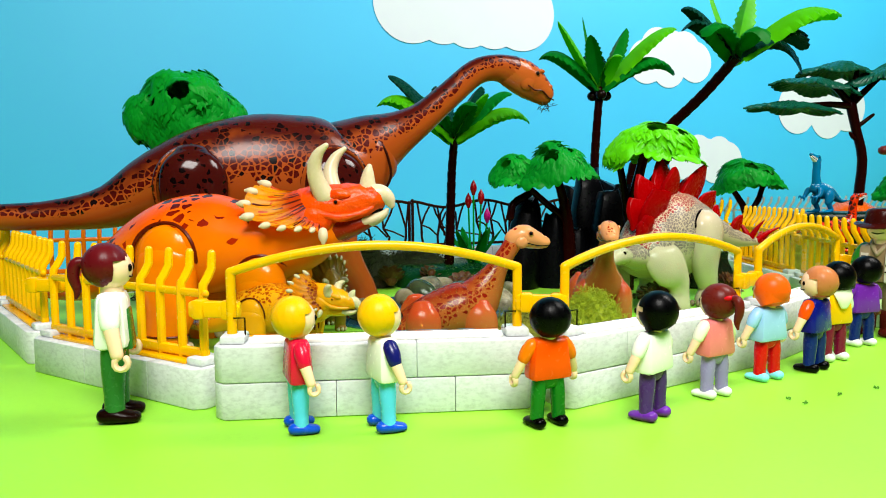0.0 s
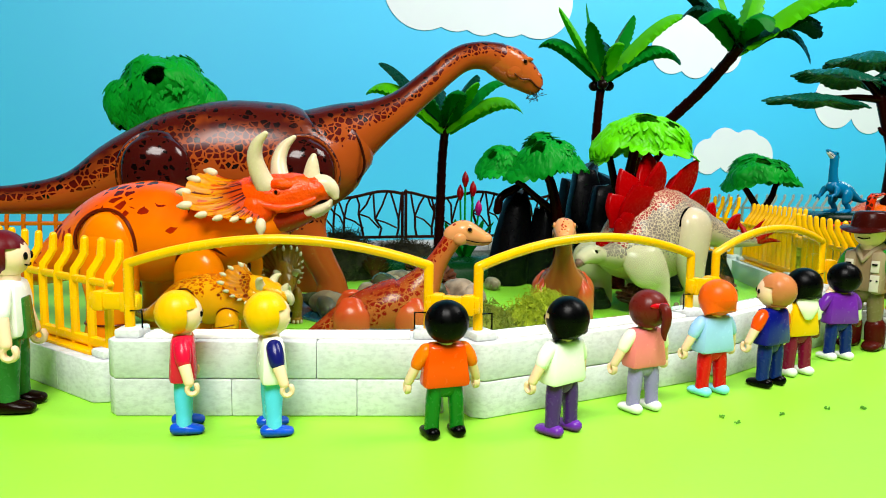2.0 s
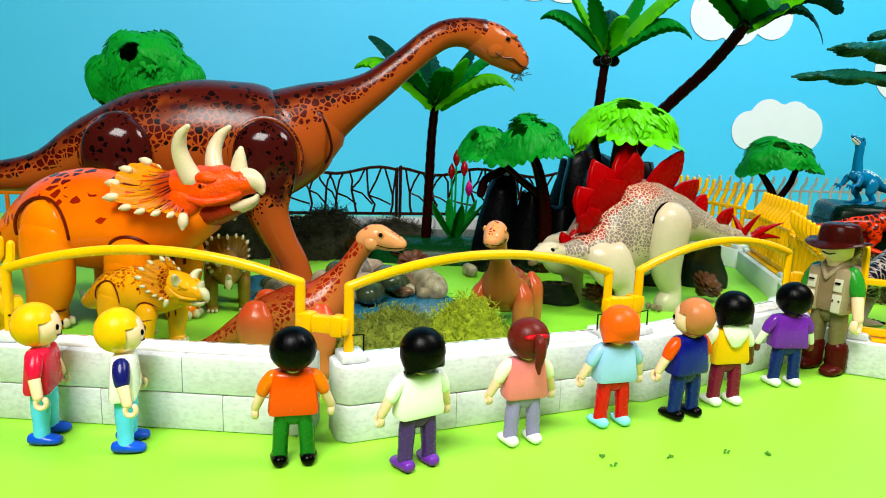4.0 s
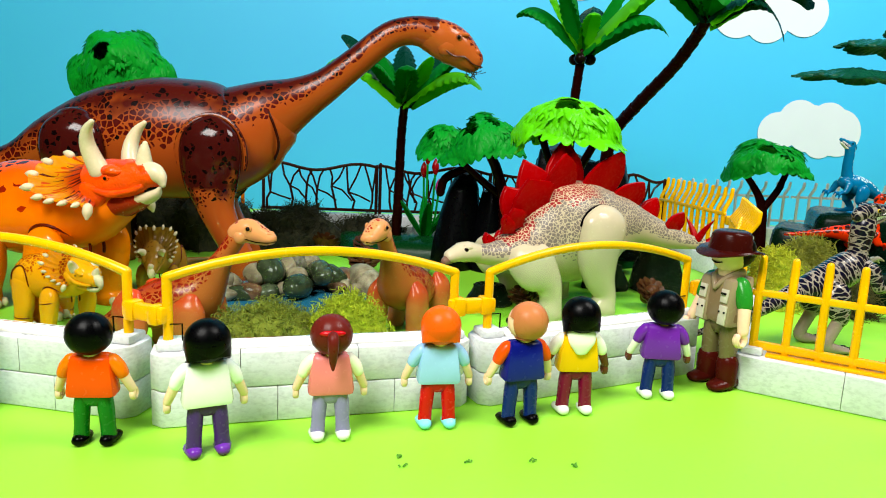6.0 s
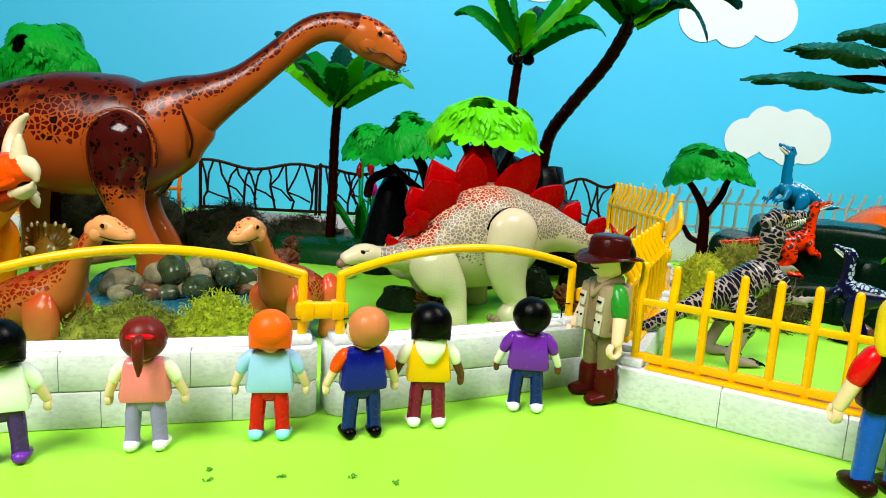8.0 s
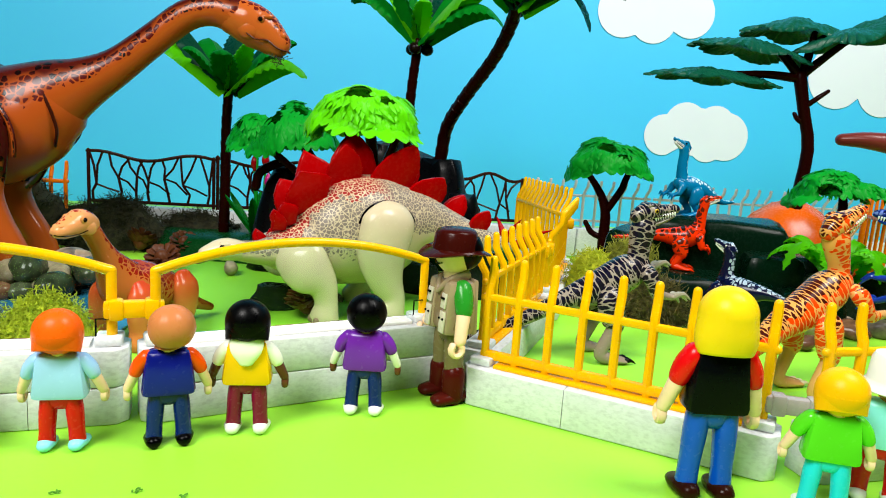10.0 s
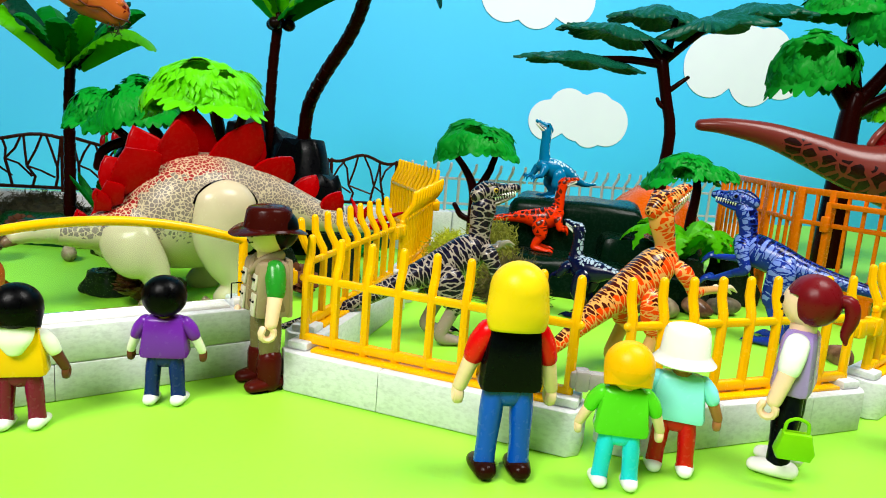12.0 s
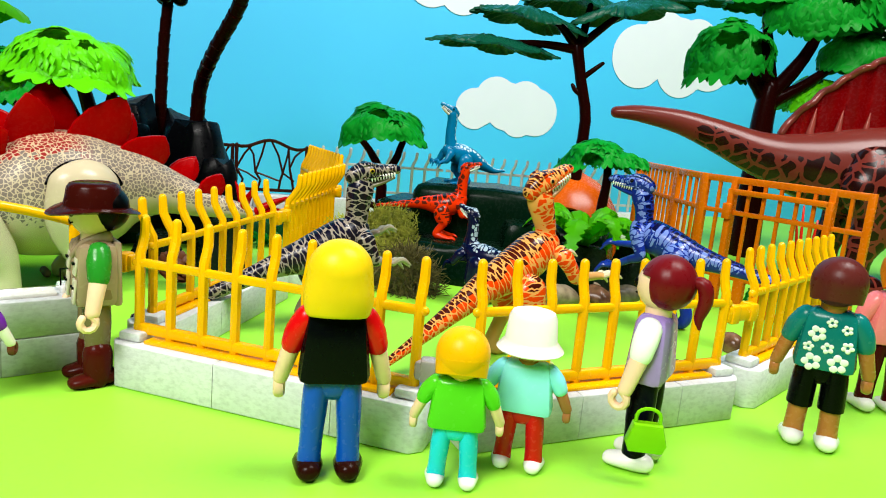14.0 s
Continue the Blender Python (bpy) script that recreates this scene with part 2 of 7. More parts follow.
def slab(bm, outline, thick, m, mat=0, bevel=0.0):
    """A plate with that outline (x, z) in its own plane, thick along y, placed by m."""
    tmp = bmesh.new()
    tmp.verts.layers.float.new("dorsal")
    front = [tmp.verts.new((x, -thick / 2, z)) for x, z in outline]
    back = [tmp.verts.new((x, thick / 2, z)) for x, z in outline]
    tmp.faces.new(front)
    tmp.faces.new(back[::-1])
    for i in range(len(front)):
        j = (i + 1) % len(front)
        tmp.faces.new((front[j], front[i], back[i], back[j]))
    bmesh.ops.recalc_face_normals(tmp, faces=tmp.faces[:])
    if bevel:
        bmesh.ops.bevel(tmp, geom=[e for e in tmp.edges if abs(e.verts[0].co.y - e.verts[1].co.y) < 1e-6], offset=bevel, segments=2, profile=0.5, affect="EDGES")
    tmp.transform(m)
    for f in tmp.faces:
        f.material_index = mat
    me = bpy.data.meshes.new("tmp")
    tmp.to_mesh(me)
    tmp.free()
    bm.from_mesh(me)
    bpy.data.meshes.remove(me)
    return bm


def lumps(bm, amount, scale, seed=0.0):
    """Pushes vertices in and out along their normals."""
    bm.normal_update()
    for v in bm.verts:
        v.co += v.normal * amount * noise.noise(v.co * scale + Vector((seed, seed * 1.7, seed * 0.3)))
    return bm


# ---- setting ----
BOARD = pose(0.42, 1.52, 0, 0, 0, 29)

bm = fresh()
box(bm, (5.0, 5.0, 0.04), pose(0.3, 0.3, -0.02))
tagged(part("ground", bm, mat_material()), "lime green play mat covering the whole table", "play mat", kind="structure")
bm = fresh()
box(bm, (4.4, 0.02, 1.3), BOARD @ pose(0, 0.011, 0.65))
tagged(part("backdrop", bm, sky_board_material()), "sky blue painted backdrop board behind the toys", "backdrop", kind="structure")
# unseen walls and ceiling, added to close the room; dark grey keeps fill low
UNSEEN_GREY = unseen_wall_material()
for nm, size, m in (("wall_south", (5.0, 0.1, 2.0), pose(0.3, -1.6, 1)), ("wall_west", (0.1, 5.0, 2.0), pose(-2.0, 0.3, 1)), ("wall_east", (0.1, 5.0, 2.0), pose(2.6, 0.3, 1))):
    bm = fresh()
    box(bm, size, m)
    tagged(part(nm, bm, UNSEEN_GREY), "plain dark grey room wall, added out of view", "wall", kind="structure")
bm = fresh()
box(bm, (5.0, 5.0, 0.1), pose(0.3, 0.3, 1.85))
tagged(part("ceiling", bm, UNSEEN_GREY), "plain dark grey ceiling, added out of view", "ceiling", kind="structure")


def cloud(s, z, puffs):
    """A flat cloud cut out of card on the backdrop; puffs: circles (x, z, r) round its middle."""
    outline = []
    for i in range(120):
        a = 2 * math.pi * i / 120
        d = (math.cos(a), math.sin(a))
        best = 0
        for x, y, r in puffs:
            x, y, r = x * 0.95, y * 0.95, r * 0.95
            t = x * d[0] + y * d[1]
            h = r * r - (x * x + y * y - t * t)
            if h > 0:
                best = max(best, t + math.sqrt(h))
        outline.append((best * d[0], best * d[1]))
    bm = fresh()
    slab(bm, outline, 0.0003, BOARD @ pose(s, -0.0002, z))
    tagged(part("cloud", bm, CARD), "white cloud cut-out on the blue backdrop", "cloud", "clouds on the backdrop")


CARD = Nodes("white_card", 0.7)
CARD = CARD.colour(CARD.mix(CARD.noise(20), (0.58, 0.63, 0.72), (0.63, 0.68, 0.76)))
cloud(-0.452, 0.378, [(0, 0.02, 0.075), (-0.098, 0.0, 0.062), (0.096, 0.002, 0.064), (-0.045, -0.012, 0.048), (0.045, -0.014, 0.048), (0.0, -0.018, 0.045)])
cloud(-0.064, 0.322, [(0, 0.01, 0.045), (-0.055, -0.005, 0.04), (0.055, 0.0, 0.038), (-0.005, -0.012, 0.038), (0.03, 0.02, 0.035), (-0.03, 0.02, 0.038)])
cloud(0.305, 0.256, [(0, 0.01, 0.056), (-0.072, -0.006, 0.052), (0.068, 0.0, 0.050), (0.012, -0.018, 0.048), (0.038, 0.024, 0.044), (-0.026, 0.026, 0.046)])
cloud(0.019, 0.147, [(0, 0.005, 0.038), (-0.055, -0.003, 0.032), (0.05, 0.0, 0.038), (0.02, -0.012, 0.03), (0.03, 0.014, 0.034), (-0.02, 0.014, 0.036)])
cloud(0.75, 0.37, [(0, 0.01, 0.05), (-0.055, -0.005, 0.04), (0.06, 0.0, 0.042), (0.01, -0.015, 0.04), (-0.02, 0.025, 0.04)])

# ---- walls and fences of the pens ----
PANE = glass_material()


def wall_segment(a, b, courses, label, group):
    """A low wall of speckled blocks with bevelled ends from a to b, courses 17 mm high."""
    d = Vector(b) - Vector(a)
    length, ang = d.length, math.degrees(math.atan2(d.y, d.x))
    root = thing("low_wall", pose(a[0], a[1], 0, 0, 0, ang), label, "wall", group)
    h = 0.0165 if courses == 2 else 0.0195
    for c in range(courses):
        cuts = [0, 0.37, 0.74, 1] if c % 2 == 0 else [0, 0.26, 0.62, 1]
        for u, v in zip(cuts, cuts[1:]):
            bm = fresh()
            x0, x1 = u * length + 0.00015, v * length - 0.00015
            y = 0.0108
            x0b, x1b = (x0 + 0.0045 if u == 0 else x0), (x1 - 0.0045 if v == 1 else x1)
            outline = [(x0b, -y), (x1b, -y), (x1, -y + 0.0045), (x1, y - 0.0045), (x1b, y), (x0b, y), (x0, y - 0.0045), (x0, -y + 0.0045)]
            clean = []
            for p in outline:
                if not clean or (abs(p[0] - clean[-1][0]) + abs(p[1] - clean[-1][1])) > 1e-5:
                    clean.append(p)
            slab(bm, clean, h - 0.0004, pose(0, 0, h * (c + 0.5), -90) @ Matrix.Diagonal((1, 1, -1, 1)), bevel=0.0005)
            bmesh.ops.recalc_face_normals(bm, faces=bm.faces[:])
            part("block", bm, STONE, root)
    bm = fresh()
    box(bm, (length - 0.03, 0.012, 0.0016), pose(length / 2, 0, h * courses + 0.0006), 0.0004)
    part("coping", bm, WHITE if courses == 2 else YELLOW, root)
    for x in (0.008, length - 0.008):
        bm = fresh()
        box(bm, (0.011, 0.013, 0.004), pose(x, 0, h * courses + 0.0018), 0.0012)
        part("socket", bm, STONE, root)
    return root, length, ang, h * courses


def glass_panel(a, b):
    root, length, ang, z0 = wall_segment(a, b, 2, "pale grey speckled block wall under a glazed panel", "glazed walls of the dinosaur pen")
    panel = thing("viewing_panel", pose(a[0], a[1], 0, 0, 0, ang), "clear viewing panel in an arched yellow plastic frame on the wall", "viewing panel", "glazed walls of the dinosaur pen")
    x0, x1, knee, apex = 0.007, length - 0.007, 0.0645, 0.0755
    arch = [(x0 + (x1 - x0) * t, 0, knee + (apex - knee) * (1 - (2 * t - 1) ** 2)) for t in np.linspace(0, 1, 15)]
    bm = fresh()
    rod(bm, [(x0, 0, z0 + 0.002), (x0, 0, knee)], 0.0022, 10)
    part("frame_post", bm, YELLOW, panel)
    bm = fresh()
    rod(bm, [(x1, 0, z0 + 0.002), (x1, 0, knee)], 0.0022, 10)
    part("frame_post", bm, YELLOW, panel)
    bm = fresh()
    loft(bm, [(*p, 0.0022, 0.0022) for p in arch], 10, 1)
    part("frame_arch", bm, YELLOW, panel)
    bm = fresh()
    slab(bm, [(x0 + 0.002, z0 + 0.003), (x1 - 0.002, z0 + 0.003)] + [(min(max(p[0], x0 + 0.002), x1 - 0.002), p[2] - 0.002) for p in arch[::-1]], 0.0009, Matrix())
    ob = part("pane", bm, PANE, panel)
    ob.visible_shadow = False
    for x in (x0, x1):
        bm = fresh()
        rod(bm, [(x + (0.006 if x == x0 else -0.006), -0.002, z0 + 0.002), (x + (0.006 if x == x0 else -0.006), -0.002, z0 + 0.011), (x + (0.001 if x == x0 else -0.001), -0.002, z0 + 0.011)], 0.0004, 5)
        part("clip", bm, BLACK, panel)


def clip_bracket(p, ang, z=0.049, mat=None):
    root = thing("fence_connector", pose(p[0], p[1], z, 0, 0, ang), "yellow plastic connector clipped between two fence posts", "connector", "fence connectors")
    bm = fresh()
    box(bm, (0.024, 0.0055, 0.0075), None, 0.0014)
    box(bm, (0.006, 0.0075, 0.009), pose(-0.007, 0, 0), 0.0014)
    box(bm, (0.006, 0.0075, 0.009), pose(0.007, 0, 0), 0.0014)
    part("clamp", bm, mat or YELLOW, root)


def bar_fence(a, b, bars=9, z0=0.0215, height=0.073, bend=0.006, mat=None, wall=True, label="yellow plastic bar fence on a low speckled wall"):
    """A plastic fence of upright bars with kinked tops between two rails; bend: how far the tops lean to its left."""
    mat = mat or YELLOW
    if wall:
        root, length, ang, z0 = wall_segment(a, b, 1, "low pale grey speckled block wall under a bar fence", "low walls of the pens")
    else:
        d = Vector(b) - Vector(a)
        length, ang = d.length, math.degrees(math.atan2(d.y, d.x))
    fence = thing("bar_fence", pose(a[0], a[1], 0, 0, 0, ang), label, "fence", "bar fences of the pens")
    rail = z0 + (height - z0) * 0.62
    bm = fresh()
    box(bm, (length - 0.012, 0.004, 0.0045), pose(length / 2, 0, z0 + 0.0045), 0.001)
    part("bottom_rail", bm, mat, fence)
    bm = fresh()
    loft(bm, [(0.006, 0, rail, 0.0018, 0.002), (length - 0.006, 0, rail, 0.0018, 0.002)], 8, 1)
    part("top_rail", bm, mat, fence)
    first = None
    for i in range(bars):
        x = 0.008 + (length - 0.016) * i / (bars - 1)
        if first is None:
            bm = fresh()
            loft(bm, [(0, 0, z0 + 0.001, 0.0021, 0.0021), (0, 0, rail - 0.001, 0.0021, 0.0021), (0, bend * 0.08, rail + 0.004, 0.0021, 0.0021), (0, bend * 0.5, (rail + height) / 2 - 0.003, 0.0021, 0.0021), (0, bend * 0.92, height - 0.009, 0.0021, 0.0021), (0, bend, height - 0.002, 0.0019, 0.0019)], 8, 1)
            first = part("bar", bm, mat, fence)
            first.location.x = x
        else:
            o = first.copy()
            scene.collection.objects.link(o)
            o.location.x = x
    return fence


A0, A1 = (-0.0078, 0.4943), (0.1320, 0.5285)
B0, B1 = (0.1417, 0.5240), (0.2513, 0.6165)
C0, C1 = (0.2556, 0.6166), (0.3464, 0.7274)
for p, q in ((A0, A1), (B0, B1), (C0, C1)):
    glass_panel(p, q)
clip_bracket((0.1365, 0.5262), 0, 0.048)
clip_bracket((0.2535, 0.6168), 45, 0.048)
clip_bracket((0.3560, 0.7280), 0, 0.048)
E0, E1 = (-0.1437, 0.5627), (-0.0135, 0.5050)
bar_fence(E0, E1)
clip_bracket((-0.0106, 0.4995), 0, 0.047)
bar_fence((-0.250, 0.659), (-0.150, 0.571), bend=0.005)
clip_bracket((-0.147, 0.567), 0, 0.047)
bar_fence((-0.358, 0.753), (-0.256, 0.664), bend=0.005)
G0, G1 = (0.3726, 0.7143), (0.5136, 0.7003)
H0, H1 = (0.5213, 0.7058), (0.6363, 0.7890)
bar_fence(G0, G1, bend=0.003)
bar_fence(H0, H1, bend=0.003)
clip_bracket((0.5175, 0.7025), 10, 0.030, plastic((0.45, 0.42, 0.40), 0.4, "grey_plastic"))
bar_fence((0.6420, 0.7985), (0.7205, 0.9165), bars=10, bend=0.005, height=0.0765)
clip_bracket((0.639, 0.794), 45, 0.047)
bar_fence((0.3710, 0.7290), (0.3710, 0.8710), bend=0.006, height=0.077)
bar_fence((0.3705, 0.8790), (0.3540, 1.0200), bars=12, bend=-0.008, height=0.08)
bar_fence((0.3510, 1.0260), (0.2700, 1.1440), bars=12, bend=-0.007, height=0.086)
clip_bracket((0.3705, 0.875), 90, 0.052)
clip_bracket((0.355, 1.023), 110, 0.055)

# the back of the pens, along the backdrop
BACK = pose(-0.007, 0.985, 0, 0, 0, 29)


def back_point(s, y=0.0):
    p = BACK @ Vector((s, y, 0))
    return (p.x, p.y)


for s in (-0.285, -0.43):
    bar_fence(back_point(s), back_point(s + 0.142), bars=10, mat=AMBER, bend=0.004, height=0.075, label="amber plastic bar fence at the back of the pen")


def twig_fence(s0, s1, seed):
    """A brown fence panel whose infill is a web of crooked twigs between a wavy top rail and a bottom rail."""
    rng = random.Random(seed)
    length = s1 - s0
    root = thing("twig_fence", BACK @ pose(s0, 0, 0), "brown plastic fence panel with an organic twig web", "fence", "twig fences at the back")
    z0, z1 = 0.036, 0.083

    def topz(x):
        return z1 + 0.004 * math.sin(x / length * 2 * math.pi * 1.3 + seed)

    brown = plastic((0.075, 0.028, 0.018), 0.42, "brown_plastic")
    for x in (0.001, length - 0.001):
        bm = fresh()
        loft(bm, [(x, 0, 0.03, 0.0018, 0.0018), (x, 0, topz(x) + 0.001, 0.0018, 0.0018)], 8, 1)
        part("post", bm, brown, root)
    bm = fresh()
    loft(bm, [(x, 0, topz(x), 0.0016, 0.0017) for x in np.linspace(0, length, 14)], 8, 1)
    part("top_rail", bm, brown, root)
    bm = fresh()
    loft(bm, [(0, 0, z0, 0.0015, 0.0017), (length, 0, z0, 0.0015, 0.0017)], 8, 1)
    part("bottom_rail", bm, brown, root)
    n = max(4, round(length / 0.0175))
    lower = [length * (i + 0.5 + rng.uniform(-0.3, 0.3)) / n for i in range(n)]
    for i, x in enumerate(lower):
        bm = fresh()
        mid = (x + rng.uniform(-0.006, 0.006), 0, 0.058 + rng.uniform(-0.006, 0.006))
        ends = [min(max(x + dx + rng.uniform(-0.003, 0.003), 0.002), length - 0.002) for dx in (-0.008, 0.008)]
        rod(bm, [(x, 0, z0), (x + rng.uniform(-0.003, 0.003), 0, 0.046), mid], 0.0014, 6)
        for e in ends:
            rod(bm, [mid, ((mid[0] + e) / 2 + rng.uniform(-0.002, 0.002), 0, 0.072), (e, 0, topz(e))], 0.0012, 6)
        if i + 1 < n:
            rod(bm, [(mid[0], 0, mid[2]), ((mid[0] + lower[i + 1]) / 2, 0, mid[2] - 0.004), (lower[i + 1], 0, 0.046)], 0.0011, 6)
        part("twig", bm, brown, root)


EDGES = [-0.1305, -0.003, 0.1245, 0.252, 0.326]
for i, (u, v) in enumerate(zip(EDGES, EDGES[1:])):
    twig_fence(u + 0.001, v - 0.001, i + 1)


def border_wall(s0, s1):
    root = thing("border_wall", BACK @ pose(s0, 0, 0), "low grey stone border under the back fence", "wall", "stone border")
    n = max(1, round((s1 - s0) / 0.06))
    for i in range(n):
        bm = fresh()
        w = (s1 - s0) / n
        box(bm, (w - 0.0006, 0.02, 0.032), pose(w * (i + 0.5), 0, 0.016), 0.002)
        lumps(bm, 0.001, 60, i)
        part("block", bm, STONE, root)


border_wall(-0.14, 0.80)


def picket(s0, s1):
    root = thing("picket_fence", BACK @ pose(s0, 0.0, 0), "pale grey plastic picket fence before the sky backdrop", "fence", "picket fences at the back")
    grey = plastic((0.56, 0.58, 0.58), 0.45, "pale_grey_plastic")
    length = s1 - s0
    for z in (0.040, 0.068):
        bm = fresh()
        box(bm, (length, 0.002, 0.0028), pose(length / 2, 0.001, z), 0.0006)
        part("rail", bm, grey, root)
    n = round(length / 0.0145)
    first = None
    for i in range(n):
        if first is None:
            bm = fresh()
            loft(bm, [(0, 0, 0.034, 0.0017, 0.0017), (0, 0, 0.069, 0.0017, 0.0017), (0.0004, -0.0006, 0.072, 0.0017, 0.0017), (0.0026, -0.004, 0.079, 0.0017, 0.0017), (0.0030, -0.0045, 0.0845, 0.0017, 0.0017)], 8, 1)
            o = first = part("picket", bm, grey, root)
        else:
            o = first.copy()
            scene.collection.objects.link(o)
        o.location.x = length * (i + 0.5) / n
        o.location.y = -0.0012


picket(0.33, 0.475)
picket(0.478, 0.62)
picket(0.623, 0.78)


def tall_fence(a, b, gate=False):
    """A tall amber fence of square bars between three rails; with a gate leaf in the middle."""
    d = Vector(b) - Vector(a)
    length, ang = d.length, math.degrees(math.atan2(d.y, d.x))
    root = thing("tall_fence", pose(a[0], a[1], 0, 0, 0, ang), "tall amber plastic enclosure fence with square bars" + (" and a gate" if gate else ""), "fence", "tall fences of the spined dinosaur pen")
    for z, t in ((0.0028, 0.0056), (0.0255, 0.005), (0.074, 0.0035), (0.0985, 0.005)):
        bm = fresh()
        box(bm, (length, 0.004, t), pose(length / 2, 0, z), 0.0007)
        part("rail", bm, AMBER, root)
    m = max(2, round(length / 0.0215))
    for i in range(m + 1):
        bm = fresh()
        box(bm, (0.008, 0.005, 0.0190), pose(min(length - 0.004, max(0.004, length * i / m)), 0, 0.0142), 0.0006)
        part("plinth_post", bm, AMBER, root)
    n = round(length / 0.0115)
    for i in range(n + 1):
        bm = fresh()
        wide = 0.0045 if i in (0, n) or (gate and i in (2, n - 2)) else 0.0026
        box(bm, (wide, wide, 0.0745), pose(length * i / n, 0, 0.0638), 0.0005)
        part("bar", bm, AMBER, root)
    if gate:
        bm = fresh()
        for z in (0.034, 0.090):
            box(bm, (length * 0.6, 0.005, 0.004), pose(length / 2, -0.003, z), 0.0008)
        for x in (0.2, 0.8):
            box(bm, (0.0045, 0.005, 0.060), pose(length * x, -0.003, 0.062), 0.0008)
        leaf = part("gate_leaf", bm, AMBER, root)
        bm = fresh()
        box(bm, (0.006, 0.006, 0.012), pose(length * 0.2, -0.006, 0.075), 0.001)
        part("latch", bm, AMBER, leaf)


tall_fence((0.616, 1.192), (0.6395, 1.084))
tall_fence((0.6405, 1.079), (0.6530, 1.033))
tall_fence((0.6550, 1.029), (0.7460, 0.953), True)

# ---- dinosaurs ----
EYEBALL = plastic((0.02, 0.012, 0.008), 0.12, "eye_black")


def eye(parent, p, r, ring=None):
    bm = fresh()
    if ring:
        ball(bm, p, (r * 1.5, r * 0.7, r * 1.4), 0, 10)
    ball(bm, (p[0], p[1] + math.copysign(r * 0.45, p[1]), p[2]), r * 0.85, 1 if ring else 0, 10)
    part("eye", bm, [ring, EYEBALL] if ring else EYEBALL, parent)


def mirrored(stations, side):
    return [(s[0], s[1] * side, *s[2:]) for s in stations]


def long_neck(m):
    skin = hide("tan_brown_hide", (0.44, 0.132, 0.030), (0.15, 0.018, 0.010), (0.028, 0.008, 0.008), 205, -0.1, 0.08, 0.13, top=(0.13, 0.022, 0.014), solid=(0.25, 0.70), rough=0.34)
    face = hide("tan_face_hide", (0.50, 0.168, 0.046), (0.20, 0.03, 0.015), (0.16, 0.025, 0.013), 260, 0.45, 0.8, 0.14, rough=0.26)
    thigh = hide("thigh_hide", (0.46, 0.146, 0.036), (0.13, 0.022, 0.016), (0.02, 0.008, 0.008), 270, -0.12, 0.05, 0.13, top=(0.105, 0.020, 0.016), solid=(-0.02, 0.14), rough=0.16)
    root = thing("toy_dinosaur", m, "large tan and dark brown long-necked toy dinosaur standing on four legs", "toy dinosaur")
    bm = fresh()
    loft(bm, [(-0.60, 0.03, 0.080, 0.004, 0.004), (-0.52, 0.015, 0.082, 0.007, 0.007), (-0.434, 0.004, 0.082, 0.011, 0.0097), (-0.397, 0.002, 0.083, 0.013, 0.0115), (-0.36, 0, 0.0885, 0.018, 0.0165), (-0.325, 0, 0.104, 0.026, 0.027), (-0.29, 0, 0.1105, 0.036, 0.041), (-0.25, 0, 0.112, 0.041, 0.050), (-0.21, 0, 0.1125, 0.042, 0.0495), (-0.190, 0, 0.1145, 0.0405, 0.047), (-0.172, 0, 0.1195, 0.036, 0.0395), (-0.160, 0, 0.1280, 0.0305, 0.0328)], 40, 4)
    part("body", bm, skin, root)
    bm = fresh()
    loft(bm, [(-0.172, 0, 0.1232, 0.034, 0.0392), (-0.150, 0, 0.1378, 0.0265, 0.0288), (-0.128, 0, 0.1495, 0.0185, 0.0195), (-0.1055, 0, 0.163, 0.0145, 0.0140), (-0.0800, 0, 0.1840, 0.0122, 0.0120), (-0.054, 0, 0.2052, 0.0113, 0.0116), (-0.034, 0, 0.2108, 0.011, 0.012), (-0.016, 0, 0.2085, 0.0125, 0.0145)], 28, 4)
    part("neck", bm, skin, root)
    bm = fresh()
    half = spline([(-0.1670, 0.0, 0.1600), (-0.1585, 0.0165, 0.1500), (-0.1495, 0.0258, 0.1370), (-0.1440, 0.0262, 0.1230), (-0.1420, 0.0235, 0.1110), (-0.1460, 0.0170, 0.1000), (-0.1520, 0.0, 0.0930)], 4)
    loft(bm, [(q[0], q[1], q[2], 0.0012, 0.0012) for q in half] + [(q[0], -q[1], q[2], 0.0012, 0.0012) for q in half[-2::-1]], 6, 1)
    part("neck_seam", bm, plastic((0.09, 0.025, 0.012), 0.5, "seam_brown"), root, "dark seam where the neck plugs in")
    bm = fresh()
    loft(bm, [(-0.020, 0, 0.2085, 0.0118, 0.0142), (-0.008, 0, 0.2045, 0.0132, 0.0166), (0.003, 0, 0.1988, 0.0122, 0.0162), (0.0112, 0, 0.1930, 0.0106, 0.0135), (0.0172, 0, 0.1885, 0.009, 0.0108)], 24, 4)
    for s in (-1, 1):
        ball(bm, (0.0075, s * 0.0088, 0.2085), (0.0062, 0.0024, 0.0022), 0, 12)
        ball(bm, (0.0190, s * 0.0050, 0.1950), (0.0046, 0.0032, 0.0034), 0, 12)
        ball(bm, (-0.005, s * 0.0090, 0.1985), (0.0095, 0.0042, 0.0085), 0, 14)
    lumps(bm, 0.0005, 260, 5.0)
    head = part("head", bm, face, root)
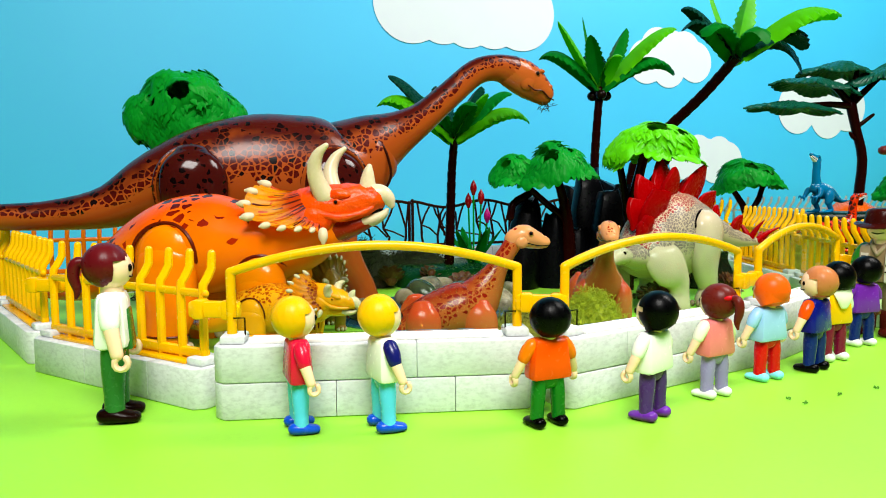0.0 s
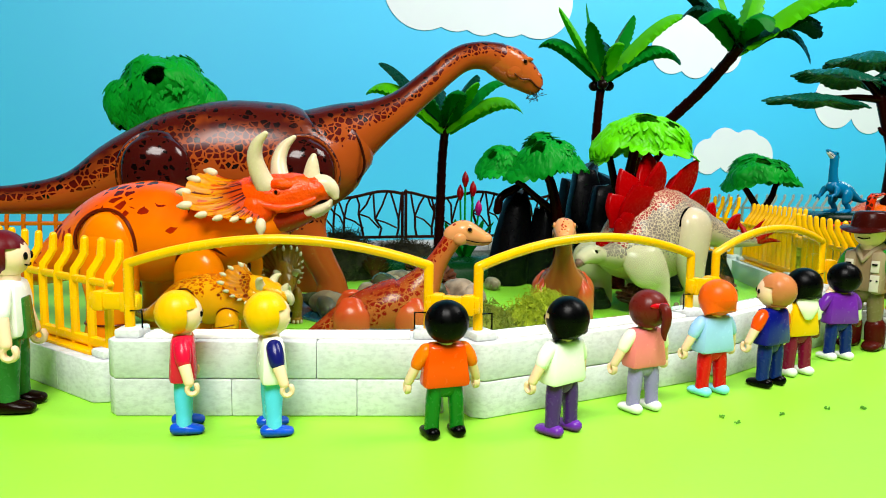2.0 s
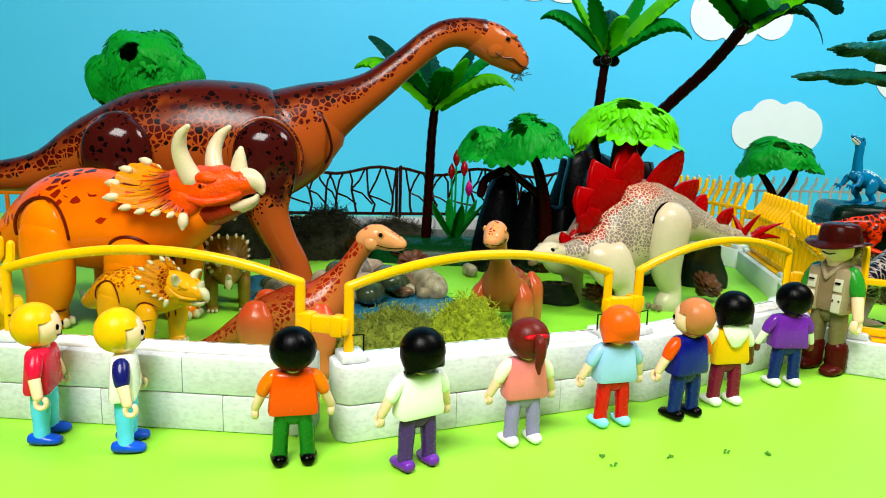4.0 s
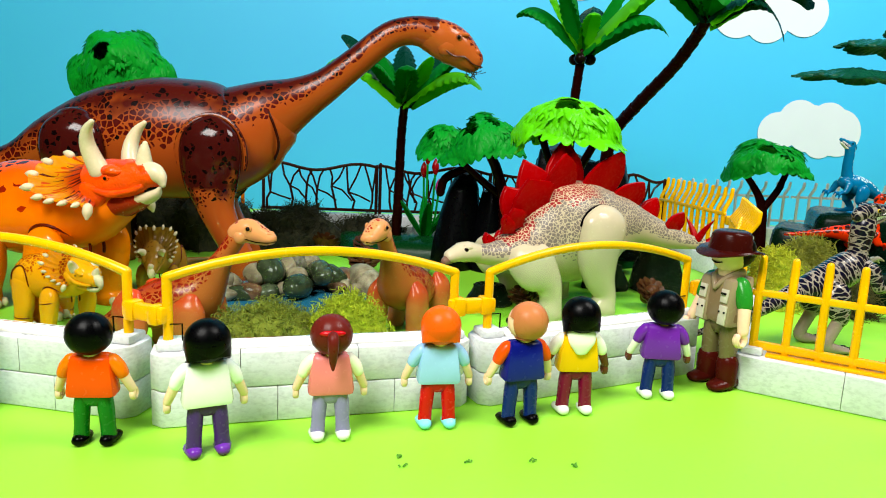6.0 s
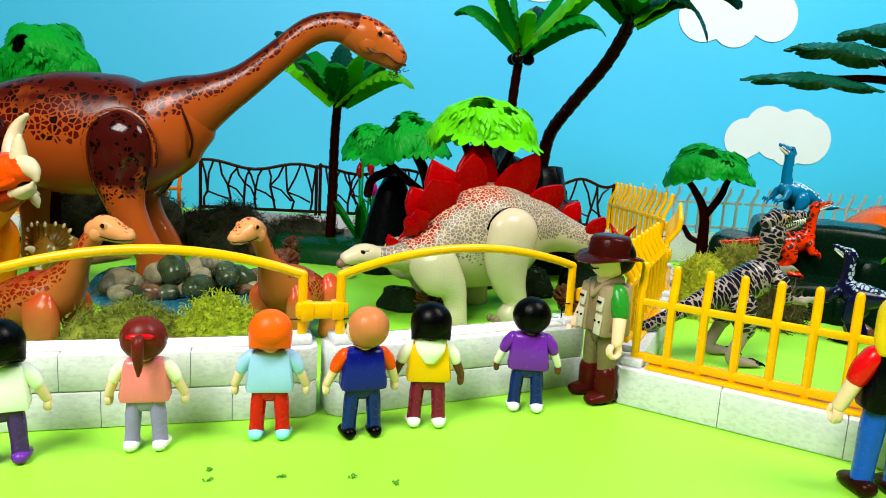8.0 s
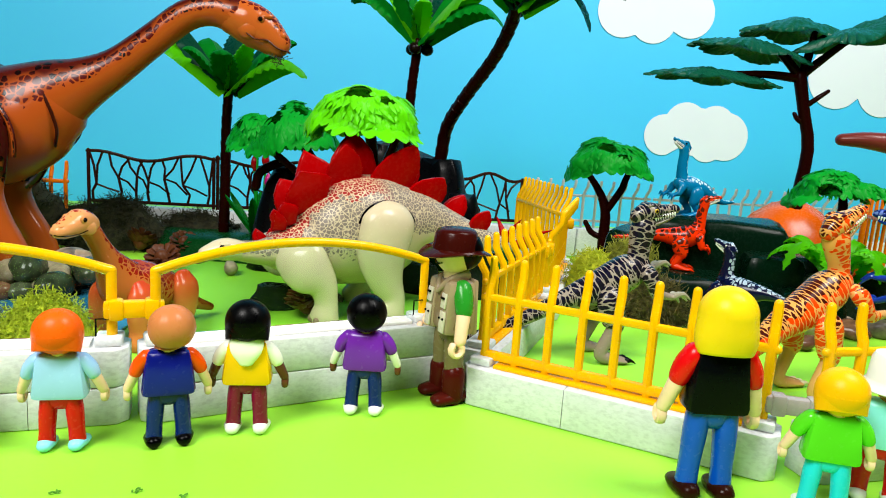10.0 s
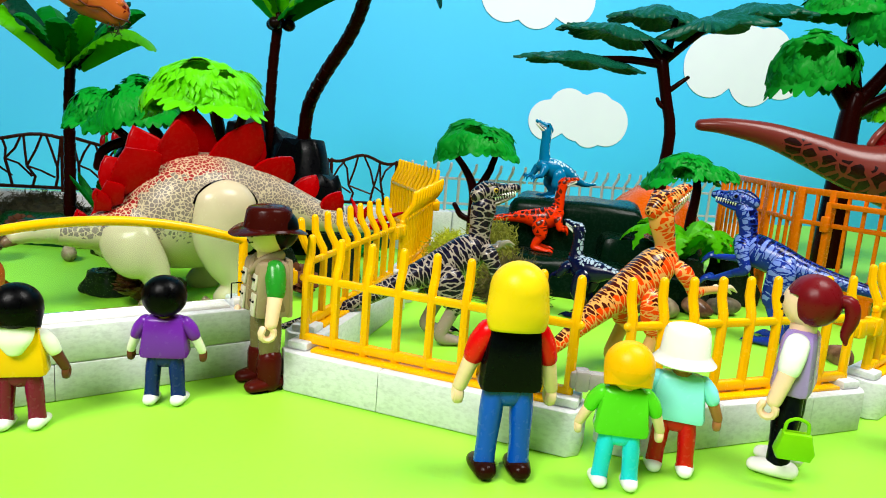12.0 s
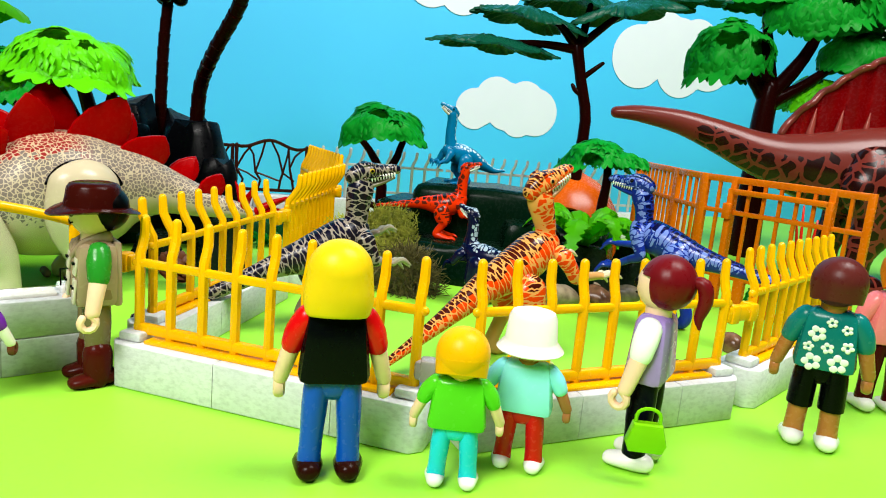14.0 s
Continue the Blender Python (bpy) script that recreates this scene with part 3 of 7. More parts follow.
    for s in (-1, 1):
        bm = fresh()
        loft(bm, [(0.0255, s * 0.004, 0.1835, 0.0007, 0.0007), (0.017, s * 0.0092, 0.1852, 0.0008, 0.0008), (0.0095, s * 0.0112, 0.1905, 0.0008, 0.0008), (0.001, s * 0.0128, 0.1905, 0.0008, 0.0008), (-0.006, s * 0.0136, 0.1945, 0.0006, 0.0006)], 6, 3)
        part("mouth_line", bm, plastic((0.16, 0.05, 0.02), 0.5, "dark_groove"), head)
        eye(head, (0.0040, s * 0.0112, 0.2060), 0.0022, plastic((0.42, 0.15, 0.05), 0.3, "tan_plastic"))
        knees = {"front_leg": (-0.0040, -0.0095, -0.0020, 0.0105, 0.0130) if s < 0 else (0.0, 0.0030, 0.0110, 0.0210, 0.0230), "hind_leg": (0.0, 0.0020, 0.0030, 0.0040, 0.0050)}
        for x, name in ((-0.193, "front_leg"), (-0.299, "hind_leg")):
            bm = fresh()
            a, b, c, d, e = knees[name]
            loft(bm, mirrored([(x, -0.034, 0.129, 0.006, 0.013), (x, -0.040, 0.118, 0.010, 0.022), (x, -0.0405, 0.101, 0.012, 0.0245), (x + a, -0.039, 0.080, 0.0125, 0.0215), (x + b, -0.037, 0.060, 0.0118, 0.0150), (x + c, -0.036, 0.040, 0.0112, 0.0122), (x + d, -0.035, 0.020, 0.0112, 0.0116), (x + e, -0.035, 0.005, 0.0130, 0.0145)], s), 26, 5, True, round_ends=True)
            part(name, bm, thigh, root)
        for x, w, zc, h in ((-0.193, 0.0408, 0.1130, 0.0480), (-0.299, 0.0345, 0.1095, 0.0395)):
            bm = fresh()
            ring = []
            for t in np.linspace(-0.35, math.pi + 0.35, 27):
                z = 0.1025 + 0.0315 * math.sin(t)
                ring.append((x + 0.0275 * math.cos(t), s * (w * math.sqrt(max(0.08, 1 - ((z - zc) / h) ** 2)) - 0.0002), z, 0.0017, 0.0017))
            loft(bm, ring, 8, 1)
            part("hip_rim", bm, skin, root)
    tuft = thing("moss_tuft", m @ pose(0.017, -0.003, 0.183), "small wisp of dried moss in the dinosaur's mouth", "moss")
    bm = fresh()
    rng = random.Random(4)
    for _ in range(26):
        a = np.array([rng.gauss(0, 0.003), rng.gauss(0, 0.003), rng.gauss(-0.002, 0.003)])
        rod(bm, [tuple(a), tuple(a + [rng.gauss(0, 0.002), rng.gauss(0, 0.002), rng.gauss(-0.002, 0.002)]), tuple(a + [rng.gauss(0, 0.003), rng.gauss(0, 0.003), rng.gauss(-0.003, 0.003)])], 0.0003, 4)
    part("tangle", bm, MOSSDARK, tuft)


MOSS = moss_material("moss_green", (0.11, 0.125, 0.008), (0.28, 0.29, 0.02))
# dark moss, sunk further so its colour also holds shade under the dinosaur
MOSSDARK = moss_material("moss_dark", (0.008, 0.010, 0.003), (0.04, 0.038, 0.010))
long_neck(pose(0.124, 0.87, 0, 0, 0, 29))


def horned(m, k, horn, sink, label, body_mat, frill_mat, head_mat, jaw_mat, limb_mat, nod=0):
    """A three-horned dinosaur facing x with a swept-back frill; k: its size, horn: length of its horns, sink: how far it hangs its head, nod: its tilt."""
    root = thing("toy_dinosaur", m @ Matrix.Scale(k, 4), label, "toy dinosaur")
    groove = plastic((0.20, 0.03, 0.006), 0.5, "gap_shade_brown")
    bm = fresh()
    loft(bm, [(-0.262, 0.062, 0.026, 0.003, 0.003), (-0.225, 0.040, 0.029, 0.006, 0.006), (-0.185, 0.016, 0.034, 0.009, 0.009), (-0.158, 0.004, 0.042, 0.013, 0.013), (-0.135, 0, 0.0520, 0.019, 0.0185), (-0.115, 0, 0.0605, 0.0265, 0.0250), (-0.095, 0, 0.0655, 0.0315, 0.0305), (-0.072, 0, 0.0665, 0.0315, 0.0322), (-0.050, 0, 0.0660, 0.0285, 0.0270), (-0.030, 0, 0.0670, 0.0245, 0.0235), (-0.013, 0, 0.0705, 0.020, 0.0205), (0.0, 0, 0.0755, 0.0165, 0.0165)], 36, 5)
    part("body", bm, body_mat, root)
    bm = fresh()
    loft(bm, [(-0.016, 0, 0.0880, 0.012, 0.0120), (-0.004, 0, 0.0895, 0.0168, 0.0138), (0.008, 0, 0.0905, 0.0170, 0.0135), (0.018, 0, 0.0915, 0.0135, 0.0128), (0.027, 0, 0.0935, 0.0100, 0.0112), (0.035, 0, 0.0955, 0.0072, 0.0085)], 26, 5)
    for s in (-1, 1):
        ball(bm, (0.000, s * 0.0135, 0.0830), (0.0120, 0.0062, 0.0085), 0, 18)
        ball(bm, (0.0125, s * 0.0105, 0.0975), (0.0100, 0.0052, 0.0040), 0, 18)
        ball(bm, (0.0325, s * 0.0038, 0.0985), (0.0060, 0.0032, 0.0036), 0, 14)
        loft(bm, [(0.004, s * 0.0168, 0.0860, 0.0022, 0.0026), (0.015, s * 0.0146, 0.0838, 0.0022, 0.0024), (0.026, s * 0.0098, 0.0858, 0.0020, 0.0020), (0.034, s * 0.0066, 0.0890, 0.0016, 0.0016)], 10, 3)
    lumps(bm, 0.0011, 170, 2.0)
    head = part("head", bm, head_mat, root)
    head.matrix_basis = pose(-0.005, 0, 0.088 - sink, 0, nod, 0) @ pose(0.005, 0, -0.088)
    bm = fresh()
    loft(bm, [(-0.008, 0, 0.0765, 0.0150, 0.0100), (0.006, 0, 0.0760, 0.0130, 0.0092), (0.018, 0, 0.0775, 0.0098, 0.0074), (0.029, 0, 0.0810, 0.0066, 0.0048)], 22, 4)
    lumps(bm, 0.0008, 190, 6.0)
    part("lower_jaw", bm, jaw_mat, head, "brick red lower jaw")
    bm = fresh()
    loft(bm, [(0.012, 0, 0.0845, 0.0100, 0.0040), (0.026, 0, 0.0868, 0.0072, 0.0036), (0.037, 0, 0.0885, 0.0034, 0.0026)], 14, 3)
    part("mouth", bm, BLACK, head)
    bm = fresh()
    loft(bm, [(0.0325, 0, 0.0965, 0.0068, 0.0078), (0.0385, 0, 0.0968, 0.0058, 0.0068), (0.0430, 0, 0.0945, 0.0040, 0.0046), (0.0452, 0, 0.0905, 0.0016, 0.0022)], 18, 4)
    part("beak", bm, BONE, head)
    bm = fresh()
    loft(bm, [(0.0280, 0, 0.0808, 0.0066, 0.0046), (0.0350, 0, 0.0826, 0.0054, 0.0038), (0.0402, 0, 0.0856, 0.0034, 0.0026), (0.0420, 0, 0.0880, 0.0014, 0.0014)], 16, 4)
    part("lower_beak", bm, BONE, head)
    edge = spline([(-0.0365, 0.0, 0.1045), (-0.0400, 0.0130, 0.1000), (-0.0405, 0.0235, 0.0925), (-0.0355, 0.0305, 0.0850), (-0.0240, 0.0325, 0.0800), (-0.0100, 0.0318, 0.0780), (0.0020, 0.0285, 0.0775), (0.0085, 0.0240, 0.0735)], 7)
    root_line = spline([(-0.0120, 0.0, 0.1010), (-0.0105, 0.0090, 0.0990), (-0.0085, 0.0140, 0.0955), (-0.0060, 0.0165, 0.0920), (-0.0030, 0.0175, 0.0885), (0.0000, 0.0178, 0.0855), (0.0035, 0.0178, 0.0825), (0.0070, 0.0172, 0.0795)], 7)
    bm = fresh()
    dorsal, run, turn = (bm.verts.layers.float[w] for w in ("dorsal", "run", "turn"))
    line = [(a, b, -1) for a, b in zip(root_line[:0:-1], edge[:0:-1])] + [(a, b, 1) for a, b in zip(root_line, edge)]
    grid = []
    for i, (a, b, s) in enumerate(line):
        column = []
        for f in np.linspace(0, 1, 12):
            q = a + (b - a) * f
            sag = math.sin(math.pi * f)
            wave = 0.0009 * math.cos(i * 2 * math.pi / 5.5) * f
            lip = 0.0012 * max(0.0, f - 0.85) / 0.15
            column.append(bm.verts.new((q[0] + wave * 0.4, s * (q[1] - 0.0012 * sag + wave), q[2] - 0.0026 * sag + wave + lip)))
            column[-1][dorsal], column[-1][run], column[-1][turn] = 1.3 - 1.9 * f, 0.035 * f, abs(i - len(line) // 2) * 0.0022
        grid.append(column)
    faces = [bm.faces.new((a[j], a[j + 1], b[j + 1], b[j])) for a, b in zip(grid, grid[1:]) for j in range(11)]
    bmesh.ops.solidify(bm, geom=faces, thickness=0.0026)
    part("frill", bm, frill_mat, head, "yellow frill with orange streaks")
    for s in (-1, 1):
        for i, big in ((0, 1.2), (7, 1.1), (14, 1.15), (21, 1.2), (28, 0.95), (33, 0.85), (38, 0.85), (43, 0.8), (49, 1.35)):
            if i == 0 and s < 0:
                continue
            b, out = edge[i], edge[i] - root_line[i]
            out = np.array([0.1, 0.25, -0.96]) if i == 49 else out / np.linalg.norm(out) + np.array([0, 0, 0.12])
            bm = fresh()
            q = [b + out * d * big for d in (-0.0016, 0.0004, 0.0020, 0.0032)]
            loft(bm, [(v[0], s * v[1], v[2], r * big, r * big) for v, r in zip(q, (0.0021, 0.0022, 0.0017, 0.0009))], 12, 3)
            part("frill_knob", bm, BONE, head)
        bm = fresh()
        loft(bm, [(0.006 + (x - 0.006) * horn, s * y, 0.0965 + (z - 0.0965) * horn, r, r) for x, y, z, r in ((0.0060, 0.0118, 0.0965, 0.0062), (0.0025, 0.0140, 0.1055, 0.0054), (0.0016, 0.0165, 0.1140, 0.0045), (0.0045, 0.0185, 0.1215, 0.0033), (0.0100, 0.0195, 0.1268, 0.0016))], 18, 4)
        part("brow_horn", bm, BONE, head)
        eye(head, (0.0140, s * 0.0146, 0.0932), 0.0014, head_mat)
        for name, x, y, z, r, stations in (("hind_leg", -0.0890, 0.0265, 0.0610, 0.0195, ((-0.0890, 0.0600, 0.0105, 0.0190), (-0.0895, 0.0460, 0.0110, 0.0192), (-0.0885, 0.0300, 0.0108, 0.0172), (-0.0915, 0.0150, 0.0100, 0.0135), (-0.0925, 0.0045, 0.0108, 0.0140))),
                                           ("front_leg", -0.0310, 0.0245, 0.0445, 0.0158, ((-0.0310, 0.0430, 0.0100, 0.0150), (-0.0320, 0.0330, 0.0100, 0.0142), (-0.0335, 0.0200, 0.0092, 0.0118), (-0.0345, 0.0100, 0.0088, 0.0105), (-0.0335, 0.0040, 0.0098, 0.0122)))):
            bm = fresh()
            ball(bm, (x, s * y, z), (r, 0.0095, r), 0, 30)
            loft(bm, [(px, s * (y + 0.0005), pz, hy, hx) for px, pz, hy, hx in stations], 22, 4, True)
            leg = part(name, bm, limb_mat, root)
            # dark arcs laid on the hide stand in for shade in the joint gaps
            bm = fresh()
            arc = []
            for t in np.linspace(-0.15, math.pi + 0.15, 25):
                ax, az = x + (r + 0.0010) * math.cos(t), z + (r + 0.0010) * math.sin(t)
                w, zc, h = (float(np.interp(ax, (-0.115, -0.095, -0.072, -0.050, -0.030, -0.013), v)) for v in ((0.030, 0.0325, 0.0315, 0.0285, 0.0245, 0.020), (0.0640, 0.0660, 0.0665, 0.0660, 0.0670, 0.0705), (0.0290, 0.0312, 0.0322, 0.0270, 0.0235, 0.0205)))
                arc.append((ax, s * (w * math.sqrt(max(0.06, 1 - ((az - zc) / h) ** 2)) + 0.0002), az, 0.0011, 0.0011))
            loft(bm, arc, 6, 1)
            part("joint_groove", bm, groove, leg, "dark arc in place of the shade in a joint gap")
            bm = fresh()
            if name == "front_leg":
                loft(bm, [(x + 0.0146 * math.cos(t), s * (y + 0.0004 + 0.0098 * max(0.0, math.sin(t))), 0.0405 + 0.0030 * math.cos(t), 0.0007, 0.0007) for t in np.linspace(-0.1, math.pi + 0.1, 17)], 6, 1)
            else:
                loft(bm, [(-0.0915 + 0.0142 * math.cos(t), s * (y + 0.0004 + 0.0104 * max(0.0, math.sin(t))), 0.0125, 0.0007, 0.0007) for t in np.linspace(-0.1, math.pi + 0.1, 17)], 6, 1)
            part("joint_groove", bm, groove, leg, "dark arc in place of the shade in a joint gap")
            toe = stations[-1]
            for i in (-1, 0, 1):
                bm = fresh()
                ball(bm, (toe[0] + toe[3] - abs(i) * 0.0022, s * y + i * 0.0062, 0.0036), (0.0032, 0.0024, 0.0033), 0, 10)
                part("toenail", bm, BONE, leg)
    bm = fresh()
    loft(bm, [(x, 0, 0.101 + (z - 0.101) * (0.4 + 0.6 * horn), r * 0.92, r) for x, z, r in ((0.0300, 0.1010, 0.0056), (0.0302, 0.1065, 0.0046), (0.0308, 0.1118, 0.0032), (0.0314, 0.1148, 0.0018))], 16, 4)
    part("nose_horn", bm, BONE, head)


ORANGE_HIDE = hide("orange_hide", (0.90, 0.285, 0.004), (0.50, 0.06, 0.008), (0.14, 0.010, 0.010), 130, 0.0, 0.8, 0.14, top=(0.80, 0.165, 0.006), solid=(0.0, 0.85), rough=0.24)
ORANGE_HEAD = hide("orange_head_hide", (0.82, 0.155, 0.005), (0.80, 0.120, 0.005), (0.80, 0.105, 0.005), 90, -0.4, 1.6, 0.02, rough=0.3, warts=4.0)
FRILL = hide("frill_hide", (0.92, 0.50, 0.003), (0.80, 0.19, 0.005), (0.22, 0.02, 0.008), 170, -0.8, 1.1, 0.10, wrap=(75, 330), rough=0.5, top=(0.80, 0.16, 0.006), solid=(0.45, 0.9))
ORANGE = plastic((0.90, 0.315, 0.004), 0.24, "orange_plastic")
BRICK = plastic((0.42, 0.055, 0.012), 0.34, "brick_red_plastic")
horned(pose(0.0, 0.625, 0), 1.0, 1.0, 0.0, "large orange three-horned toy dinosaur with a yellow frill", ORANGE_HIDE, FRILL, ORANGE_HEAD, BRICK, ORANGE)
BABY_YELLOW = hide("baby_yellow_hide", (0.86, 0.45, 0.02), (0.52, 0.13, 0.01), (0.30, 0.05, 0.01), 210, 0.0, 1.0, 0.10)
OLIVE = hide("olive_hide", (0.40, 0.25, 0.045), (0.26, 0.14, 0.03), (0.20, 0.10, 0.02), 210, 0.9, 1.6, 0.1)
YELLOW_HIDE = plastic((0.86, 0.46, 0.02), 0.32, "ochre_plastic")
horned(pose(0.0130, 0.591, 0, 0, 0, -8), 0.47, 0.42, 0.004, "small yellow baby three-horned toy dinosaur", BABY_YELLOW, BABY_YELLOW, YELLOW_HIDE, YELLOW_HIDE, YELLOW_HIDE, 22)
horned(pose(-0.006, 0.6635, 0, 0, 0, -54), 0.43, 0.42, -0.002, "small olive brown baby three-horned toy dinosaur", OLIVE, OLIVE, OLIVE, OLIVE, OLIVE, 58)


def baby_long_neck(m, label):
    base = hide("baby_tan_hide", (0.52, 0.21, 0.065), (0.36, 0.04, 0.015), (0.28, 0.03, 0.014), 330, -0.3, 0.4, 0.12, top=(0.40, 0.055, 0.018), solid=(0.45, 0.95))
    root = thing("toy_dinosaur", m, label, "toy dinosaur", "baby long-necked dinosaurs")
    bm = fresh()
    loft(bm, [(-0.104, 0.0, 0.005, 0.0025, 0.0025), (-0.088, 0, 0.0115, 0.005, 0.0045), (-0.075, 0, 0.0185, 0.0085, 0.0075), (-0.060, 0, 0.0255, 0.0135, 0.0120), (-0.044, 0, 0.0300, 0.0165, 0.0152), (-0.031, 0, 0.0345, 0.0150, 0.0145), (-0.0230, 0, 0.0440, 0.0092, 0.0102), (-0.0170, 0, 0.0535, 0.0058, 0.0062), (-0.0120, 0, 0.0615, 0.0050, 0.0052), (-0.0080, 0, 0.0675, 0.0050, 0.0052)], 24, 4)
    part("body", bm, base, root)
    bm = fresh()
    loft(bm, [(-0.0070, 0, 0.0705, 0.0054, 0.0058), (-0.0015, 0, 0.0722, 0.0066, 0.0068), (0.0040, 0, 0.0706, 0.0060, 0.0058), (0.0090, 0, 0.0690, 0.0050, 0.0044), (0.0110, 0, 0.0686, 0.0044, 0.0036)], 20, 4)
    for s in (-1, 1):
        ball(bm, (-0.0035, s * 0.0046, 0.0692), (0.0042, 0.0026, 0.0038), 0, 12)
        ball(bm, (0.0105, s * 0.0020, 0.0713), (0.0022, 0.0014, 0.0012), 0, 10)
    lumps(bm, 0.0003, 420, 2)
    head = part("head", bm, hide("baby_face_hide", (0.70, 0.38, 0.18), (0.42, 0.07, 0.025), (0.36, 0.05, 0.02), 420, 0.80, 1.25, 0.13), root)
    for s in (-1, 1):
        eye(head, (0.0012, s * 0.0060, 0.0742), 0.0014, BABYSKIN)
        bm = fresh()
        loft(bm, [(0.0143, s * 0.001, 0.0672, 0.0003, 0.0003), (0.0110, s * 0.0043, 0.0668, 0.0003, 0.0003), (0.0050, s * 0.0059, 0.0672, 0.0003, 0.0003), (-0.0005, s * 0.0064, 0.0686, 0.0003, 0.0003)], 5, 2)
        part("mouth_line", bm, BLACK, head)
        for x, y, name in ((-0.062, 0.015, "hind_leg"), (-0.030, 0.0135, "front_leg")):
            bm = fresh()
            loft(bm, [(x, s * (y - 0.002), 0.036, 0.003, 0.006), (x, s * y, 0.029, 0.006, 0.0095), (x + 0.001, s * y, 0.018, 0.0065, 0.009), (x + 0.002, s * y, 0.009, 0.006, 0.006), (x + 0.003, s * y, 0.003, 0.0062, 0.0068)], 16, 4, True)
            part(name, bm, LIMB_RED, root)


BABYSKIN = plastic((0.68, 0.36, 0.16), 0.32, "baby_tan_plastic")
LIMB_RED = hide("rusty_limb", (0.60, 0.27, 0.10), (0.50, 0.14, 0.05), (0.50, 0.14, 0.05), 300, 3.0, 3.5, 0.1, top=(0.60, 0.12, 0.04), solid=(0.0, 0.6))
baby_long_neck(pose(0.1275, 0.606, 0.001, 0, 0, 18), "tan baby long-necked toy dinosaur lying by the glazed wall")
baby_long_neck(pose(0.1790, 0.6530, 0.001, 0, 0, 272), "tan baby long-necked toy dinosaur facing the glazed wall")


def front_half(n):
    return n.ramp(n.add("ShaderNodeSeparateXYZ", Vector=n.coord).outputs[0], -0.012, 0.0)


def plated(m):
    """The plated dinosaur: facing x, the viewer's side is +y."""
    skin = hide("grey_cobble_hide", (0.57, 0.50, 0.37), (0.27, 0.232, 0.205), (0.31, 0.265, 0.23), 400, -0.35, -0.1, 0.12, rough=0.5, crest=((0.36, 0.001, 0.004), front_half))
    plain = plastic((0.62, 0.56, 0.42), 0.33, "sand_plastic")
    root = thing("toy_dinosaur", m, "large sand and grey plated toy dinosaur with red back plates", "toy dinosaur")
    bm = fresh()
    loft(bm, [(0.068, 0.010, 0.046, 0.016, 0.014), (0.050, 0.003, 0.0475, 0.023, 0.0235), (0.03, 0, 0.0535, 0.0275, 0.034), (0.005, 0, 0.0595, 0.030, 0.0395), (-0.02, 0, 0.0615, 0.028, 0.0355), (-0.040, 0.002, 0.0635, 0.021, 0.025), (-0.06, 0.006, 0.0605, 0.0145, 0.0155), (-0.08, 0.013, 0.0545, 0.010, 0.0105), (-0.10, 0.021, 0.050, 0.006, 0.006), (-0.118, 0.028, 0.048, 0.003, 0.003)], 34, 4)
    part("body", bm, skin, root)
    bm = fresh()
    loft(bm, [(0.073, 0.012, 0.0455, 0.0125, 0.0105), (0.086, 0.018, 0.0455, 0.009, 0.008), (0.101, 0.0225, 0.047, 0.0078, 0.0066)], 20, 4)
    part("neck", bm, hide("grey_neck_hide", (0.57, 0.50, 0.37), (0.27, 0.232, 0.205), (0.31, 0.265, 0.23), 320, -0.1, 0.2, 0.095, rough=0.5), root)
    bm = fresh()
    loft(bm, [(0.099, 0.022, 0.047, 0.0072, 0.0062), (0.110, 0.0245, 0.0485, 0.0082, 0.0072), (0.118, 0.0262, 0.0482, 0.0074, 0.0062), (0.127, 0.028, 0.046, 0.005, 0.0045)], 20, 4)
    for s in (-1, 1):
        ball(bm, (0.1135, 0.0255 + s * 0.0052, 0.0525), (0.0045, 0.0022, 0.0019), 0, 10)
    lumps(bm, 0.0004, 300, 3)
    neck = part("head", bm, plain, root)
    bm = fresh()
    loft(bm, [(0.126, 0.0275, 0.0450, 0.0045, 0.004), (0.132, 0.029, 0.0430, 0.0028, 0.003)], 12, 2)
    part("beak", bm, plastic((0.30, 0.20, 0.15), 0.35, "horn_brown"), neck)
    for s in (-1, 1):
        bm = fresh()
        ball(bm, (0.1155, 0.0256 + s * 0.0064, 0.0510), (0.0022, 0.0014, 0.0017))
        part("eye", bm, EYEBALL, neck)
    # two rows of plates, splayed: (foot in front, foot behind, tip), the flat-topped ones with a second tip
    rows = {1: (((0.077, 0.0655), (0.066, 0.066), (0.0763, 0.0748)), ((0.0712, 0.066), (0.058, 0.071), (0.0690, 0.0800), (0.0612, 0.0785)), ((0.0635, 0.0705), (0.0345, 0.0874), (0.0570, 0.1015), (0.0420, 0.1005)), ((0.0345, 0.090), (0.0065, 0.098), (0.0225, 0.1205)), ((0.000, 0.0985), (-0.031, 0.089), (-0.0295, 0.1235)), ((-0.029, 0.0895), (-0.055, 0.077), (-0.0550, 0.0995)), ((-0.0756, 0.0664), (-0.0917, 0.0600), (-0.089, 0.0755))),
            -1: (((0.0870, 0.050), (0.0761, 0.051), (0.0862, 0.0598)), ((0.0781, 0.051), (0.0684, 0.0535), (0.0737, 0.0612)), ((0.0690, 0.072), (0.0480, 0.079), (0.0665, 0.0945), (0.0530, 0.0925)), ((0.051, 0.080), (0.0250, 0.090), (0.0465, 0.1148), (0.0305, 0.1080)), ((0.0280, 0.090), (-0.0090, 0.0975), (0.0095, 0.1290)), ((-0.012, 0.095), (-0.037, 0.086), (-0.0400, 0.1130)), ((-0.0600, 0.0755), (-0.0770, 0.0670), (-0.0789, 0.0855)))}
